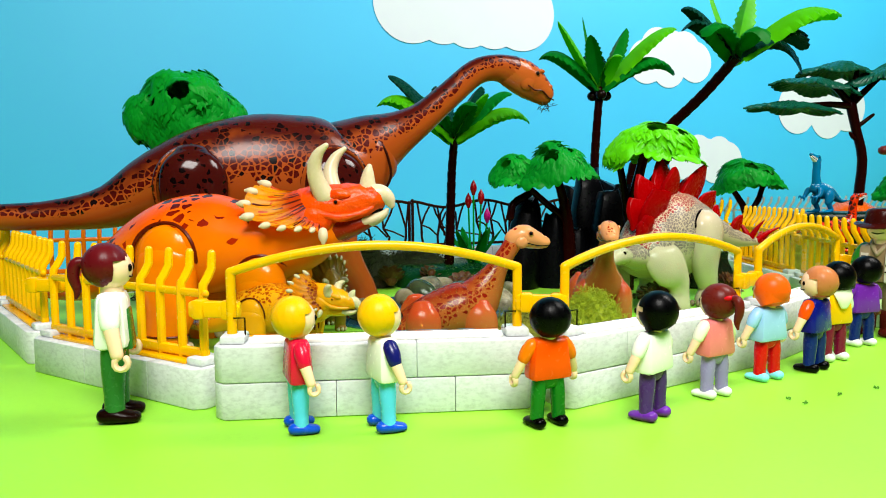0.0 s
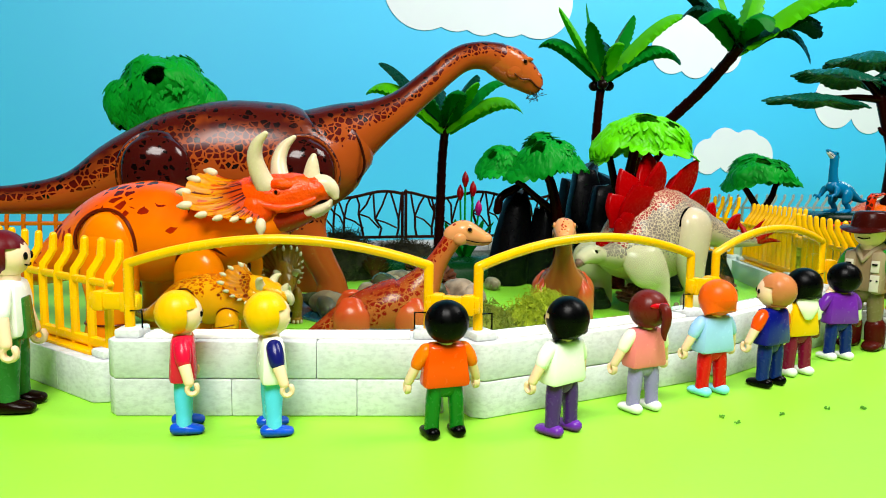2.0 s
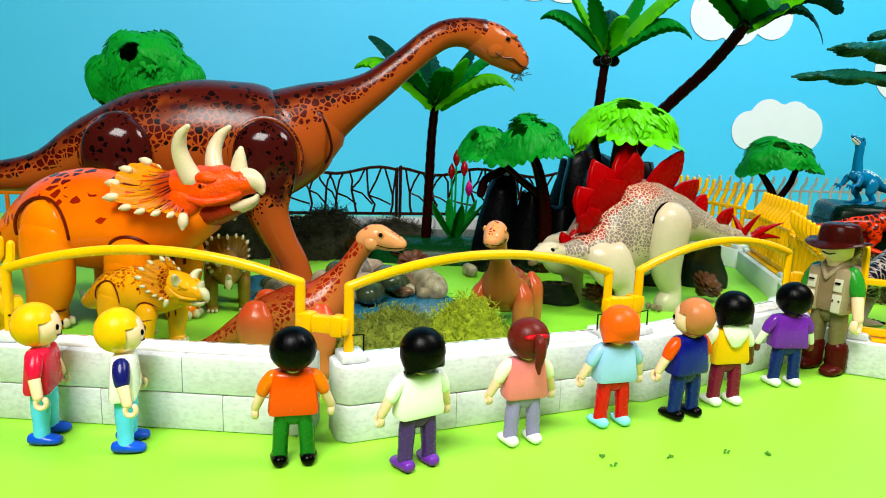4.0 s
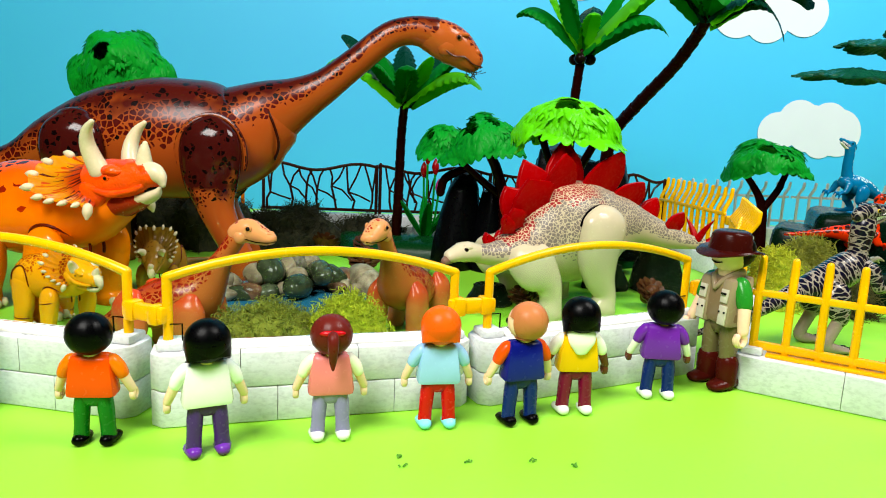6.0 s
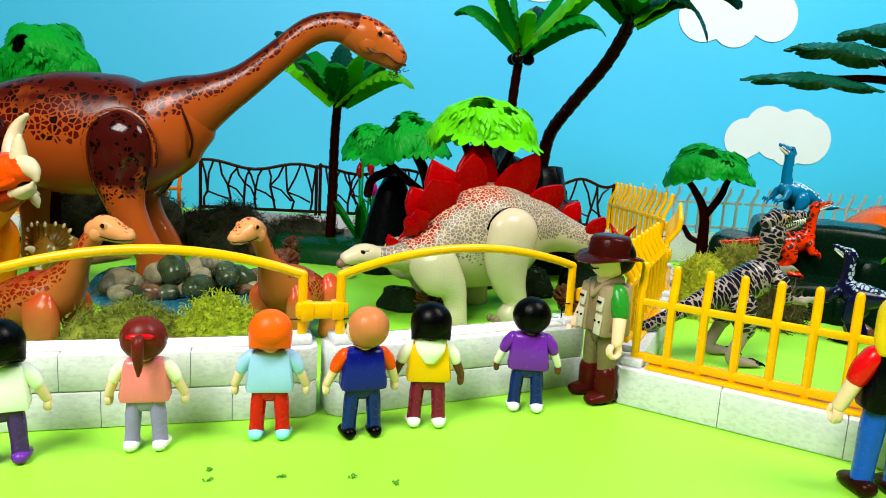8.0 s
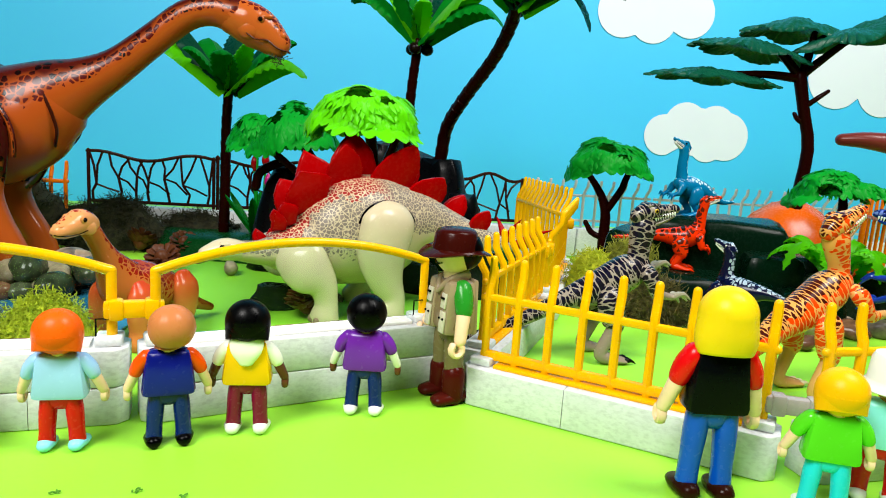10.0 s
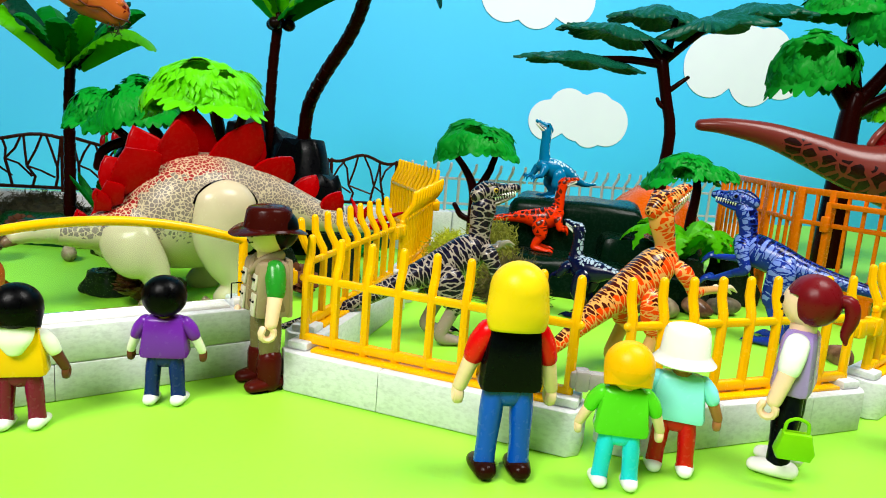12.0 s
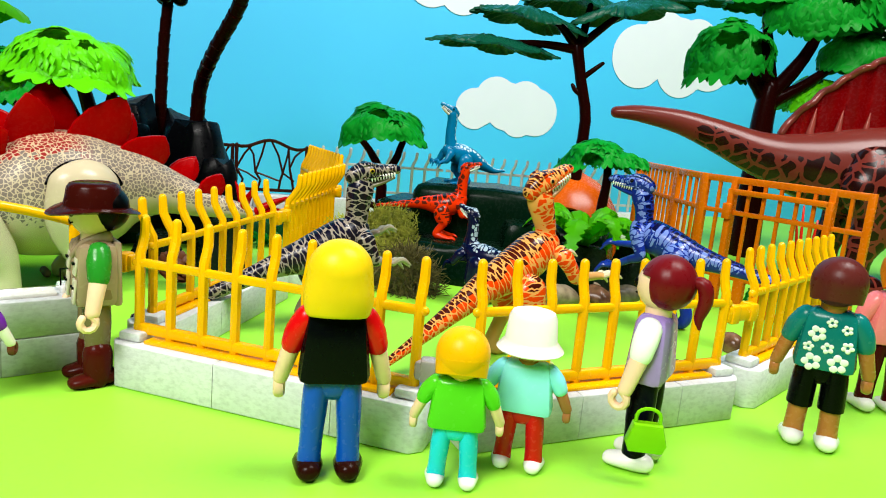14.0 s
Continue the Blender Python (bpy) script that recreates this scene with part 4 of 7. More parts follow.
    for s, plates in rows.items():
        for a, b, tip, *second in plates:
            a, b, tip = Vector(a), Vector(b), Vector(tip)
            second = Vector(second[0]) if second else tip + (b - a) * 0.05
            mid = (a + b) / 2
            fore, aft = a.lerp(tip, 0.55) + (a - mid) * 0.36, b.lerp(second, 0.55) + (b - mid) * 0.36
            low = Vector((0, -0.006))
            y0 = float(np.interp(mid.x, (-0.118, -0.08, -0.06, -0.04, 0.03, 0.068, 0.09), (0.028, 0.013, 0.006, 0.002, 0, 0.010, 0.018)))
            bm = fresh()
            slab(bm, [tuple(p - mid) for p in (b + low, b, b.lerp(second, 0.25) + (b - mid) * 0.24, aft, b.lerp(second, 0.82) + (b - mid) * 0.22, second, tip, a.lerp(tip, 0.82) + (a - mid) * 0.22, fore, a.lerp(tip, 0.25) + (a - mid) * 0.24, a, a + low)], 0.0044, Matrix(), bevel=0.0015)
            slope = s * (0.26 if s > 0 else 0.14)
            bm.transform(Matrix(((1, 0, 0, mid.x), (0, 1, slope, y0 + s * 0.0045), (0, 0, 1, mid.y), (0, 0, 0, 1))))
            part("back_plate", bm, RED, root, "glossy red plate")
    for x, dx, dy, dz in ((-0.104, -0.006, 0.012, 0.021), (-0.106, 0.002, -0.012, 0.020), (-0.113, -0.022, 0.014, 0.013), (-0.115, -0.026, -0.006, 0.008), (-0.116, -0.024, 0.010, -0.001)):
        bm = fresh()
        y = 0.022 - (x + 0.10) * 0.4
        cone(bm, (x, y, 0.049), (x + dx, y + dy, 0.049 + dz), 0.0033, bend=(0, 0, 0.0015))
        part("tail_spike", bm, RED, root)
    for s in (-1, 1):
        bm = fresh()
        loft(bm, [(-0.005, s * 0.021, 0.078, 0.006, 0.009), (-0.005, s * 0.0275, 0.074, 0.009, 0.0165), (-0.004, s * 0.030, 0.066, 0.0105, 0.0195), (-0.001, s * 0.0295, 0.047, 0.0105, 0.018), (-0.005, s * 0.028, 0.029, 0.0095, 0.0130), (-0.011, s * 0.028, 0.015, 0.0080, 0.0088), (-0.009, s * 0.028, 0.004, 0.0098, 0.0118)], 20, 4, True)
        part("hind_leg", bm, plain, root)
        # black arc over the thigh stands in for the shadow in the hip gap
        bm = fresh()
        groove = []
        for t in np.linspace(0.35, math.pi - 0.35, 19):
            x, z = -0.0045 + 0.0212 * math.cos(t), 0.0610 + 0.0212 * math.sin(t)
            w, zc, h = (float(np.interp(x, (-0.02, 0.005, 0.03), v)) for v in ((0.028, 0.030, 0.0275), (0.0615, 0.0595, 0.0535), (0.0355, 0.0395, 0.034)))
            groove.append((x, s * w * math.sqrt(max(0.05, 1 - ((z - zc) / h) ** 2)) + s * 0.0004, z, 0.0013, 0.0013))
        loft(bm, groove, 6, 2)
        part("hip_groove", bm, BLACK, root, "dark arc in place of the shade in a joint gap")
        bm = fresh()
        loft(bm, [(0.062, s * 0.017, 0.050, 0.005, 0.010), (0.061, s * 0.024, 0.045, 0.0085, 0.0165), (0.053, s * 0.027, 0.0365, 0.0098, 0.0175), (0.043, s * 0.027, 0.027, 0.0088, 0.0118), (0.039, s * 0.027, 0.015, 0.0075, 0.0085), (0.040, s * 0.027, 0.004, 0.009, 0.0108)], 20, 4, True)
        leg = part("front_leg", bm, plain, root)
        for i in (-1, 0, 1):
            for leg_x, nm in ((0.0485, "front"), (0.006, "hind")):
                bm = fresh()
                ball(bm, (leg_x, s * 0.0275 + i * 0.005, 0.003), (0.0025, 0.002, 0.0028), 0, 8)
                part("toenail", bm, plastic((0.35, 0.27, 0.20), 0.35, "toenail_grey"), leg)


    # the front is short and straight, the plates a little lower
    for ob in root.children_recursive:
        for v in ob.data.vertices:
            x, y, z = v.co
            y -= 0.72 * float(np.interp(x, (0.03, 0.068, 0.1, 0.127), (0, 0.010, 0.0225, 0.028)))
            v.co = (x if x < 0.02 else 0.02 + (x - 0.02) * 0.84, y, z - 0.0034 * min(1.0, max(0.0, (z - 0.06) / 0.06)))


plated(pose(0.250, 0.827, 0, 0, 0, 232))


def raptor(m, label, body, neck, skull, hip, arms, mats, feet=0.0, k=1.0, group="raptors"):
    """A two-legged toy dinosaur. body, neck: (x, z, r) from tail to chest and from chest to nape; skull: (x, z, tilt, length);
    hip: (x, z); arms: for each side (shoulder, elbow, wrist, claw tip) as (x, z); mats: hide, lower limbs, jaw, claws, iris."""
    skin, limb, pale, claw, iris = mats
    root = thing("toy_dinosaur", m, label, "toy dinosaur", group)
    bm = fresh()
    loft(bm, [(x, 0, z, r * 0.94, r) for x, z, r in body], 20, 5)
    part("body", bm, skin, root)
    bm = fresh()
    loft(bm, [(x, 0, z, r * 0.95, r) for x, z, r in neck], 18, 5)
    part("neck", bm, skin, root)
    (x0, z0, r0), (x1, z1, r1) = neck[0], neck[1]
    bm = fresh()
    loft(bm, [(x0 + (x1 - x0) * f, 0, z0 + (z1 - z0) * f, (r0 + (r1 - r0) * f) * q, (r0 + (r1 - r0) * f) * q) for f, q in ((0.30, 0.9), (0.36, 1.03), (0.44, 1.03), (0.50, 0.9))], 20, 1, False, 0, False)
    part("neck_seam", bm, limb, root)

    hx, hz, tilt, size = skull
    d = Vector((math.cos(math.radians(tilt)), 0, math.sin(math.radians(tilt))))
    up = Vector((-d.z, 0, d.x))

    def on(u, w, y=0.0):
        return Vector((hx, 0, hz)) + (d * u + up * w) * size + Vector((0, y * size, 0))

    bm = fresh()
    loft(bm, [(*on(u, w), hw * size, hh * size) for u, w, hw, hh in ((-0.30, 0.03, 0.17, 0.19), (-0.12, 0.08, 0.235, 0.235), (0.06, 0.10, 0.25, 0.215), (0.24, 0.095, 0.20, 0.165), (0.42, 0.085, 0.16, 0.135), (0.60, 0.085, 0.135, 0.12), (0.70, 0.07, 0.105, 0.10))], 20, 4)
    for y in (-1, 1):
        loft(bm, [(*on(u, w, y * v), r * size, r * size * 0.9) for u, w, v, r in ((-0.16, 0.24, 0.15, 0.03), (-0.02, 0.275, 0.165, 0.055), (0.12, 0.245, 0.14, 0.04), (0.34, 0.18, 0.09, 0.028), (0.56, 0.175, 0.065, 0.03), (0.66, 0.165, 0.05, 0.026))], 8, 3)
        loft(bm, [(*on(u, w, y * v), 0.022 * size, 0.022 * size) for u, w, v in ((-0.14, -0.02, 0.215), (0.1, 0.0, 0.215), (0.36, -0.015, 0.15), (0.62, 0.02, 0.10))], 8, 3)
    lumps(bm, 0.010 * size, 14 / size, 7.0)
    head = part("head", bm, skin, root)
    bm = fresh()
    loft(bm, [(*on(u, w), hw * size, hh * size) for u, w, hw, hh in ((-0.20, -0.13, 0.15, 0.10), (0.0, -0.185, 0.185, 0.085), (0.24, -0.165, 0.15, 0.07), (0.46, -0.12, 0.115, 0.058), (0.60, -0.085, 0.085, 0.05))], 14, 4)
    part("lower_jaw", bm, pale, head)
    bm = fresh()
    loft(bm, [(*on(u, w), hw * size, 0.035 * size) for u, w, hw in ((-0.02, -0.085, 0.17), (0.3, -0.06, 0.135), (0.56, -0.03, 0.09))], 10, 3)
    part("mouth", bm, BLACK, head)
    for y in (-1, 1):
        for i in range(9):
            u = 0.04 + 0.56 * i / 8
            v = 0.212 - 0.155 * u - 0.05 * max(0.0, u - 0.45)
            bm = fresh()
            cone(bm, on(u, -0.012 + 0.04 * u, y * v), on(u + 0.01, -0.105 + 0.06 * u, y * v), 0.027 * size, n=5)
            part("tooth", bm, WHITE, head)
        e = on(0.05, 0.13, y * 0.232)
        eye(head, (e.x, e.y, e.z), 0.042 * size, iris)

    px, pz = hip
    h = pz - feet
    for y, (shoulder, elbow, wrist, tip) in zip((-1, 1), arms):
        bm = fresh()
        loft(bm, [(px - 0.002 * k, y * 0.0075 * k, pz + 0.0085 * k, 0.003 * k, 0.004 * k), (px, y * 0.0112 * k, pz + 0.003 * k, 0.0052 * k, 0.0085 * k), (px + 0.0015 * k, y * 0.0118 * k, pz - h * 0.14, 0.0052 * k, 0.0086 * k), (px + 0.004 * k, y * 0.0118 * k, pz - h * 0.36, 0.0046 * k, 0.0065 * k), (px + 0.003 * k, y * 0.0118 * k, pz - h * 0.46, 0.0036 * k, 0.0042 * k)], 16, 4, True)
        leg = part("leg", bm, skin, root)
        bm = fresh()
        loft(bm, [(px + 0.004 * k, y * 0.0118 * k, pz - h * 0.40, 0.0034 * k, 0.0045 * k), (px, y * 0.0118 * k, pz - h * 0.60, 0.0034 * k, 0.0042 * k), (px - 0.0035 * k, y * 0.0118 * k, feet + h * 0.20, 0.0036 * k, 0.0040 * k), (px - 0.001 * k, y * 0.0118 * k, feet + 0.0042 * k, 0.0042 * k, 0.0040 * k), (px + 0.006 * k, y * 0.0118 * k, feet + 0.0028 * k, 0.0054 * k, 0.0028 * k), (px + 0.012 * k, y * 0.0118 * k, feet + 0.0020 * k, 0.0056 * k, 0.0020 * k)], 14, 4, True)
        part("shin", bm, limb, leg)
        for i in (-1, 0, 1):
            bm = fresh()
            cone(bm, (px + 0.012 * k, y * 0.0118 * k + i * 0.0036 * k, feet + 0.0025 * k), (px + 0.0185 * k, y * 0.0118 * k + i * 0.0044 * k, feet + 0.0008 * k), 0.0016 * k, bend=(0, 0, 0.001 * k))
            part("claw", bm, BLACK if claw is PALECLAW else claw, leg)
        q = 0.0108 * k
        (ax, az), (ex, ez), (wx, wz), (tx, tz) = shoulder, elbow, wrist, tip
        bm = fresh()
        loft(bm, [(ax - 0.001 * k, y * (q - 0.004 * k), az + 0.003 * k, 0.003 * k, 0.0045 * k), (ax, y * q, az, 0.0038 * k, 0.0052 * k), ((ax + ex) / 2, y * (q + 0.0015 * k), (az + ez) / 2, 0.0034 * k, 0.0042 * k), (ex, y * (q + 0.002 * k), ez, 0.0031 * k, 0.0036 * k), (ex + (wx - ex) * 0.35, y * (q + 0.0015 * k), ez + (wz - ez) * 0.35, 0.0026 * k, 0.0028 * k)], 14, 4, True)
        arm = part("arm", bm, skin, root)
        bm = fresh()
        loft(bm, [(ex + (wx - ex) * 0.2, y * (q + 0.0017 * k), ez + (wz - ez) * 0.2, 0.0024 * k, 0.0026 * k), ((ex + wx) / 2, y * (q + 0.001 * k), (ez + wz) / 2, 0.0025 * k, 0.0026 * k), (wx, y * q, wz, 0.0030 * k, 0.0022 * k), (wx + (tx - wx) * 0.25, y * q, wz + (tz - wz) * 0.25, 0.0036 * k, 0.0020 * k)], 12, 4)
        part("forearm", bm, limb, arm)
        for i in (-1, 0, 1):
            f = 1.0 - 0.12 * abs(i)
            bm = fresh()
            loft(bm, [(wx + (tx - wx) * 0.2, y * q + i * 0.0022 * k, wz + (tz - wz) * 0.2, 0.0013 * k, 0.0013 * k), (wx + (tx - wx) * 0.6 * f, y * q + i * 0.0042 * k, wz + (tz - wz) * 0.6 + 0.0020 * k - i * 0.001 * k, 0.0017 * k, 0.0016 * k), (wx + (tx - wx) * f, y * q + i * 0.0050 * k, tz - 0.0018 * k - i * 0.0022 * k, 0.0005 * k, 0.0005 * k)], 8, 4)
            part("finger", bm, claw, arm)


GREY_HIDE = hide("grey_striped_hide", (0.38, 0.34, 0.29), (0.030, 0.028, 0.040), (0.020, 0.018, 0.050), 260, -1.05, -0.3, 0.11, wrap=(360, 150), back=0.45)
GREY = plastic((0.36, 0.31, 0.25), 0.34, "grey_brown_plastic")
TIGER = hide("orange_striped_hide", (0.74, 0.43, 0.16), (0.76, 0.115, 0.008), (0.12, 0.024, 0.013), 260, -1.1, -0.35, 0.12, wrap=(420, 150), back=0.55)
TAN = plastic((0.66, 0.42, 0.19), 0.34, "tan_plastic")
BLUE_HIDE = hide("blue_striped_hide", (0.028, 0.065, 0.33), (0.25, 0.33, 0.64), (0.010, 0.014, 0.085), 270, -0.55, 0.1, 0.11, wrap=(360, 150), back=0.62)
BLUE = plastic((0.035, 0.085, 0.40), 0.3, "blue_plastic")
PALECLAW = plastic((0.42, 0.39, 0.30), 0.35, "grey_claw")
YELLOW_EYE = plastic((0.60, 0.46, 0.05), 0.25, "yellow_eye")
TURQ = hide("turquoise_hide", (0.004, 0.235, 0.40), (0.50, 0.66, 0.72), (0.005, 0.05, 0.16), 230, 0.45, 0.75, 0.14, wrap=(300, 260), back=1.2)
CORAL = hide("coral_hide", (0.72, 0.075, 0.006), (0.17, 0.040, 0.020), (0.06, 0.018, 0.012), 230, -0.35, 0.25, 0.13, wrap=(230, 200), back=0.9)
NAVY = hide("navy_hide", (0.010, 0.016, 0.075), (0.42, 0.50, 0.56), (0.42, 0.50, 0.56), 230, 0.35, 0.75, 0.13, wrap=(330, 260), back=1.2)
TURQ_LIMB = plastic((0.004, 0.225, 0.40), 0.3, "turquoise_plastic")
CORAL_LIMB = plastic((0.72, 0.075, 0.006), 0.3, "coral_plastic")
NAVY_LIMB = plastic((0.010, 0.016, 0.075), 0.25, "navy_plastic")
raptor(pose(0.44, 0.83, 0, 0, 0, 38), "grey and black striped toy raptor with pale claws",
       [(-0.118, 0.012, 0.0018), (-0.082, 0.0225, 0.0036), (-0.056, 0.034, 0.0054), (-0.042, 0.0395, 0.0078), (-0.027, 0.0445, 0.0108), (-0.010, 0.0535, 0.0112), (-0.003, 0.0575, 0.0082)],
       [(-0.006, 0.054, 0.0088), (-0.0035, 0.064, 0.0066), (-0.003, 0.073, 0.0070), (-0.002, 0.081, 0.0076), (0.0, 0.087, 0.0058)], (0.0010, 0.0882, 9, 0.0262), (-0.0255, 0.037),
       [((-0.001, 0.054), (0.004, 0.043), (0.013, 0.041), (0.027, 0.040)), ((-0.001, 0.054), (0.004, 0.049), (0.012, 0.054), (0.026, 0.0565))], (GREY_HIDE, GREY, GREY, PALECLAW, YELLOW_EYE))
raptor(pose(0.545, 0.825, 0, 0, 0, 45), "orange and brown striped toy raptor raising its head",
       [(-0.096, 0.006, 0.0018), (-0.072, 0.0205, 0.0038), (-0.054, 0.032, 0.0058), (-0.039, 0.0415, 0.0083), (-0.022, 0.0500, 0.0110), (-0.0075, 0.0595, 0.0112), (-0.001, 0.063, 0.0082)],
       [(-0.0045, 0.060, 0.0088), (-0.0020, 0.070, 0.0058), (-0.0050, 0.079, 0.0064), (-0.0080, 0.0865, 0.0072), (-0.0085, 0.092, 0.0060)], (-0.0070, 0.0935, 26, 0.0270), (-0.018, 0.040),
       [((0.0035, 0.058), (0.0114, 0.047), (0.029, 0.047), (0.046, 0.0455)), ((0.0035, 0.058), (0.008, 0.052), (0.017, 0.054), (0.031, 0.054))], (TIGER, TAN, TAN, BONE, TAN))
raptor(pose(0.59, 0.94, 0, 0, 0, 150), "blue striped toy raptor with its jaws open",
       [(-0.125, 0.0435, 0.0018), (-0.100, 0.0465, 0.0032), (-0.074, 0.0495, 0.0052), (-0.052, 0.0525, 0.0083), (-0.036, 0.0565, 0.0108), (-0.021, 0.0605, 0.0112), (-0.0145, 0.0635, 0.0085)],
       [(-0.0175, 0.061, 0.0090), (-0.0152, 0.0695, 0.0062), (-0.0140, 0.078, 0.0064), (-0.0115, 0.085, 0.0070), (-0.0085, 0.090, 0.0058)], (-0.0070, 0.0912, 3, 0.0268), (-0.045, 0.050),
       [((-0.0165, 0.062), (-0.014, 0.051), (0.004, 0.0495), (0.0185, 0.0475)), ((-0.0165, 0.062), (-0.0215, 0.0475), (-0.003, 0.038), (0.0105, 0.0335))], (BLUE_HIDE, BLUE, BLUE, BLUE, BLACK))
raptor(pose(0.442, 1.041, 0, 0, 0, 212), "small turquoise toy dinosaur standing on the green rock",
       [(-0.058, 0.0838, 0.0012), (-0.048, 0.0832, 0.0024), (-0.038, 0.087, 0.0046), (-0.026, 0.0925, 0.0078), (-0.014, 0.0955, 0.0092), (-0.005, 0.0985, 0.0068)],
       [(-0.007, 0.0975, 0.0068), (-0.0052, 0.106, 0.0050), (-0.0045, 0.114, 0.0044), (-0.0050, 0.123, 0.0043), (-0.0045, 0.129, 0.0044)], (-0.0038, 0.1305, 26, 0.0155), (-0.018, 0.0895),
       [((-0.003, 0.096), (0.0005, 0.090), (0.005, 0.088), (0.009, 0.0865))] * 2, (TURQ, TURQ_LIMB, WHITE, TURQ_LIMB, BLACK), 0.0695, 0.72, "small dinosaurs")
raptor(pose(0.475, 1.0, 0, 0, 0, 5), "small red-orange toy dinosaur on a step of the green rock",
       [(-0.075, 0.0512, 0.0012), (-0.058, 0.0535, 0.0026), (-0.046, 0.0555, 0.0038), (-0.035, 0.0568, 0.0058), (-0.025, 0.0565, 0.0082), (-0.015, 0.058, 0.0090), (-0.009, 0.0625, 0.0066)],
       [(-0.0105, 0.061, 0.0070), (-0.0082, 0.069, 0.0048), (-0.0075, 0.077, 0.0041), (-0.0065, 0.084, 0.0041), (-0.005, 0.088, 0.0040)], (-0.0040, 0.0880, 16, 0.0140), (-0.022, 0.0515),
       [((-0.007, 0.058), (-0.005, 0.051), (-0.002, 0.050), (0.002, 0.048))] * 2, (CORAL, CORAL_LIMB, WHITE, CORAL_LIMB, BLACK), 0.0300, 0.72, "small dinosaurs")
raptor(pose(0.484, 0.922, 0, 0, 0, 155), "small navy blue toy dinosaur with pale markings",
       [(-0.055, 0.0315, 0.0012), (-0.044, 0.0345, 0.0026), (-0.034, 0.0355, 0.0048), (-0.024, 0.0345, 0.0082), (-0.014, 0.0345, 0.0094), (-0.007, 0.0385, 0.0068)],
       [(-0.0085, 0.037, 0.0072), (-0.0070, 0.0445, 0.0048), (-0.0075, 0.051, 0.0041), (-0.0075, 0.0575, 0.0040), (-0.0065, 0.0615, 0.0042)], (-0.0055, 0.0620, 20, 0.0145), (-0.018, 0.029),
       [((-0.004, 0.035), (0.0, 0.029), (0.003, 0.028), (0.007, 0.026))] * 2, (NAVY, NAVY_LIMB, WHITE, NAVY_LIMB, WHITE), 0.0, 0.72, "small dinosaurs")


def spined(m):
    skin = hide("maroon_hide", (0.23, 0.060, 0.048), (0.045, 0.009, 0.008), (0.04, 0.008, 0.008), 150, 0.45, 0.1, 0.13, wrap=(78, 62), start=0.085, rough=0.36)
    root = thing("toy_dinosaur", m, "large maroon toy dinosaur with a red back sail", "toy dinosaur")
    bm = fresh()
    loft(bm, [(-0.034, 0, 0.147, 0.007, 0.006), (-0.01, 0, 0.1475, 0.0095, 0.0085), (0.03, 0, 0.1425, 0.012, 0.012), (0.07, 0, 0.131, 0.016, 0.0165), (0.11, 0, 0.118, 0.022, 0.022), (0.15, 0, 0.111, 0.030, 0.032), (0.20, 0, 0.108, 0.038, 0.044), (0.26, 0, 0.108, 0.042, 0.05), (0.32, 0, 0.112, 0.038, 0.046), (0.37, 0, 0.125, 0.027, 0.034), (0.41, 0, 0.145, 0.018, 0.022), (0.45, 0, 0.155, 0.018, 0.018), (0.52, 0, 0.148, 0.010, 0.010)], 34, 4)
    part("body", bm, skin, root)
    pts = [(x, 0.138 + 0.085 * math.sin(math.pi * min(1, max(0, (x - 0.125) / 0.24))) ** 0.8 + 0.0022 * abs(math.sin(x * 210))) for x in np.linspace(0.125, 0.365, 90)]
    bm = fresh()
    grid = [[bm.verts.new((x, 0.0028 * math.sin(x * 290) * (0.3 + 0.7 * f), 0.125 + (z - 0.125) * f)) for f in np.linspace(0, 1, 9)] for x, z in pts]
    faces = [bm.faces.new((a[i], a[i + 1], b[i + 1], b[i])) for a, b in zip(grid, grid[1:]) for i in range(8)]
    bmesh.ops.solidify(bm, geom=faces, thickness=0.003)
    rim = fresh()
    loft(rim, [(x, 0.0028 * math.sin(x * 290), z, 0.0042, 0.0036) for x, z in pts], 10, 1)
    part("sail_rim", rim, plastic((0.24, 0.07, 0.055), 0.3, "maroon_rim"), root)
    part("sail", bm, plastic((0.40, 0.008, 0.016), 0.4, "sail_red"), root, "ribbed red sail")
    for i in range(9):
        x = 0.15 + 0.024 * i
        bm = fresh()
        cone(bm, (x, -0.003, 0.135), (x + 0.003, -0.003, 0.166), 0.0042)
        part("spine", bm, plastic((0.36, 0.11, 0.09), 0.3, "pale_maroon"), root)
    for s in (-1, 1):
        bm = fresh()
        loft(bm, [(0.20, s * 0.036, 0.125, 0.010, 0.018), (0.205, s * 0.042, 0.10, 0.016, 0.032), (0.212, s * 0.042, 0.07, 0.014, 0.024), (0.20, s * 0.042, 0.035, 0.011, 0.014), (0.20, s * 0.042, 0.008, 0.012, 0.014), (0.215, s * 0.042, 0.004, 0.013, 0.012)], 20, 4, True)
        part("leg", bm, hide("maroon_leg_hide", (0.23, 0.060, 0.048), (0.045, 0.009, 0.008), (0.04, 0.008, 0.008), 95, -3.0, -2.0, 0.16), root)


spined(pose(0.62, 1.2, 0))

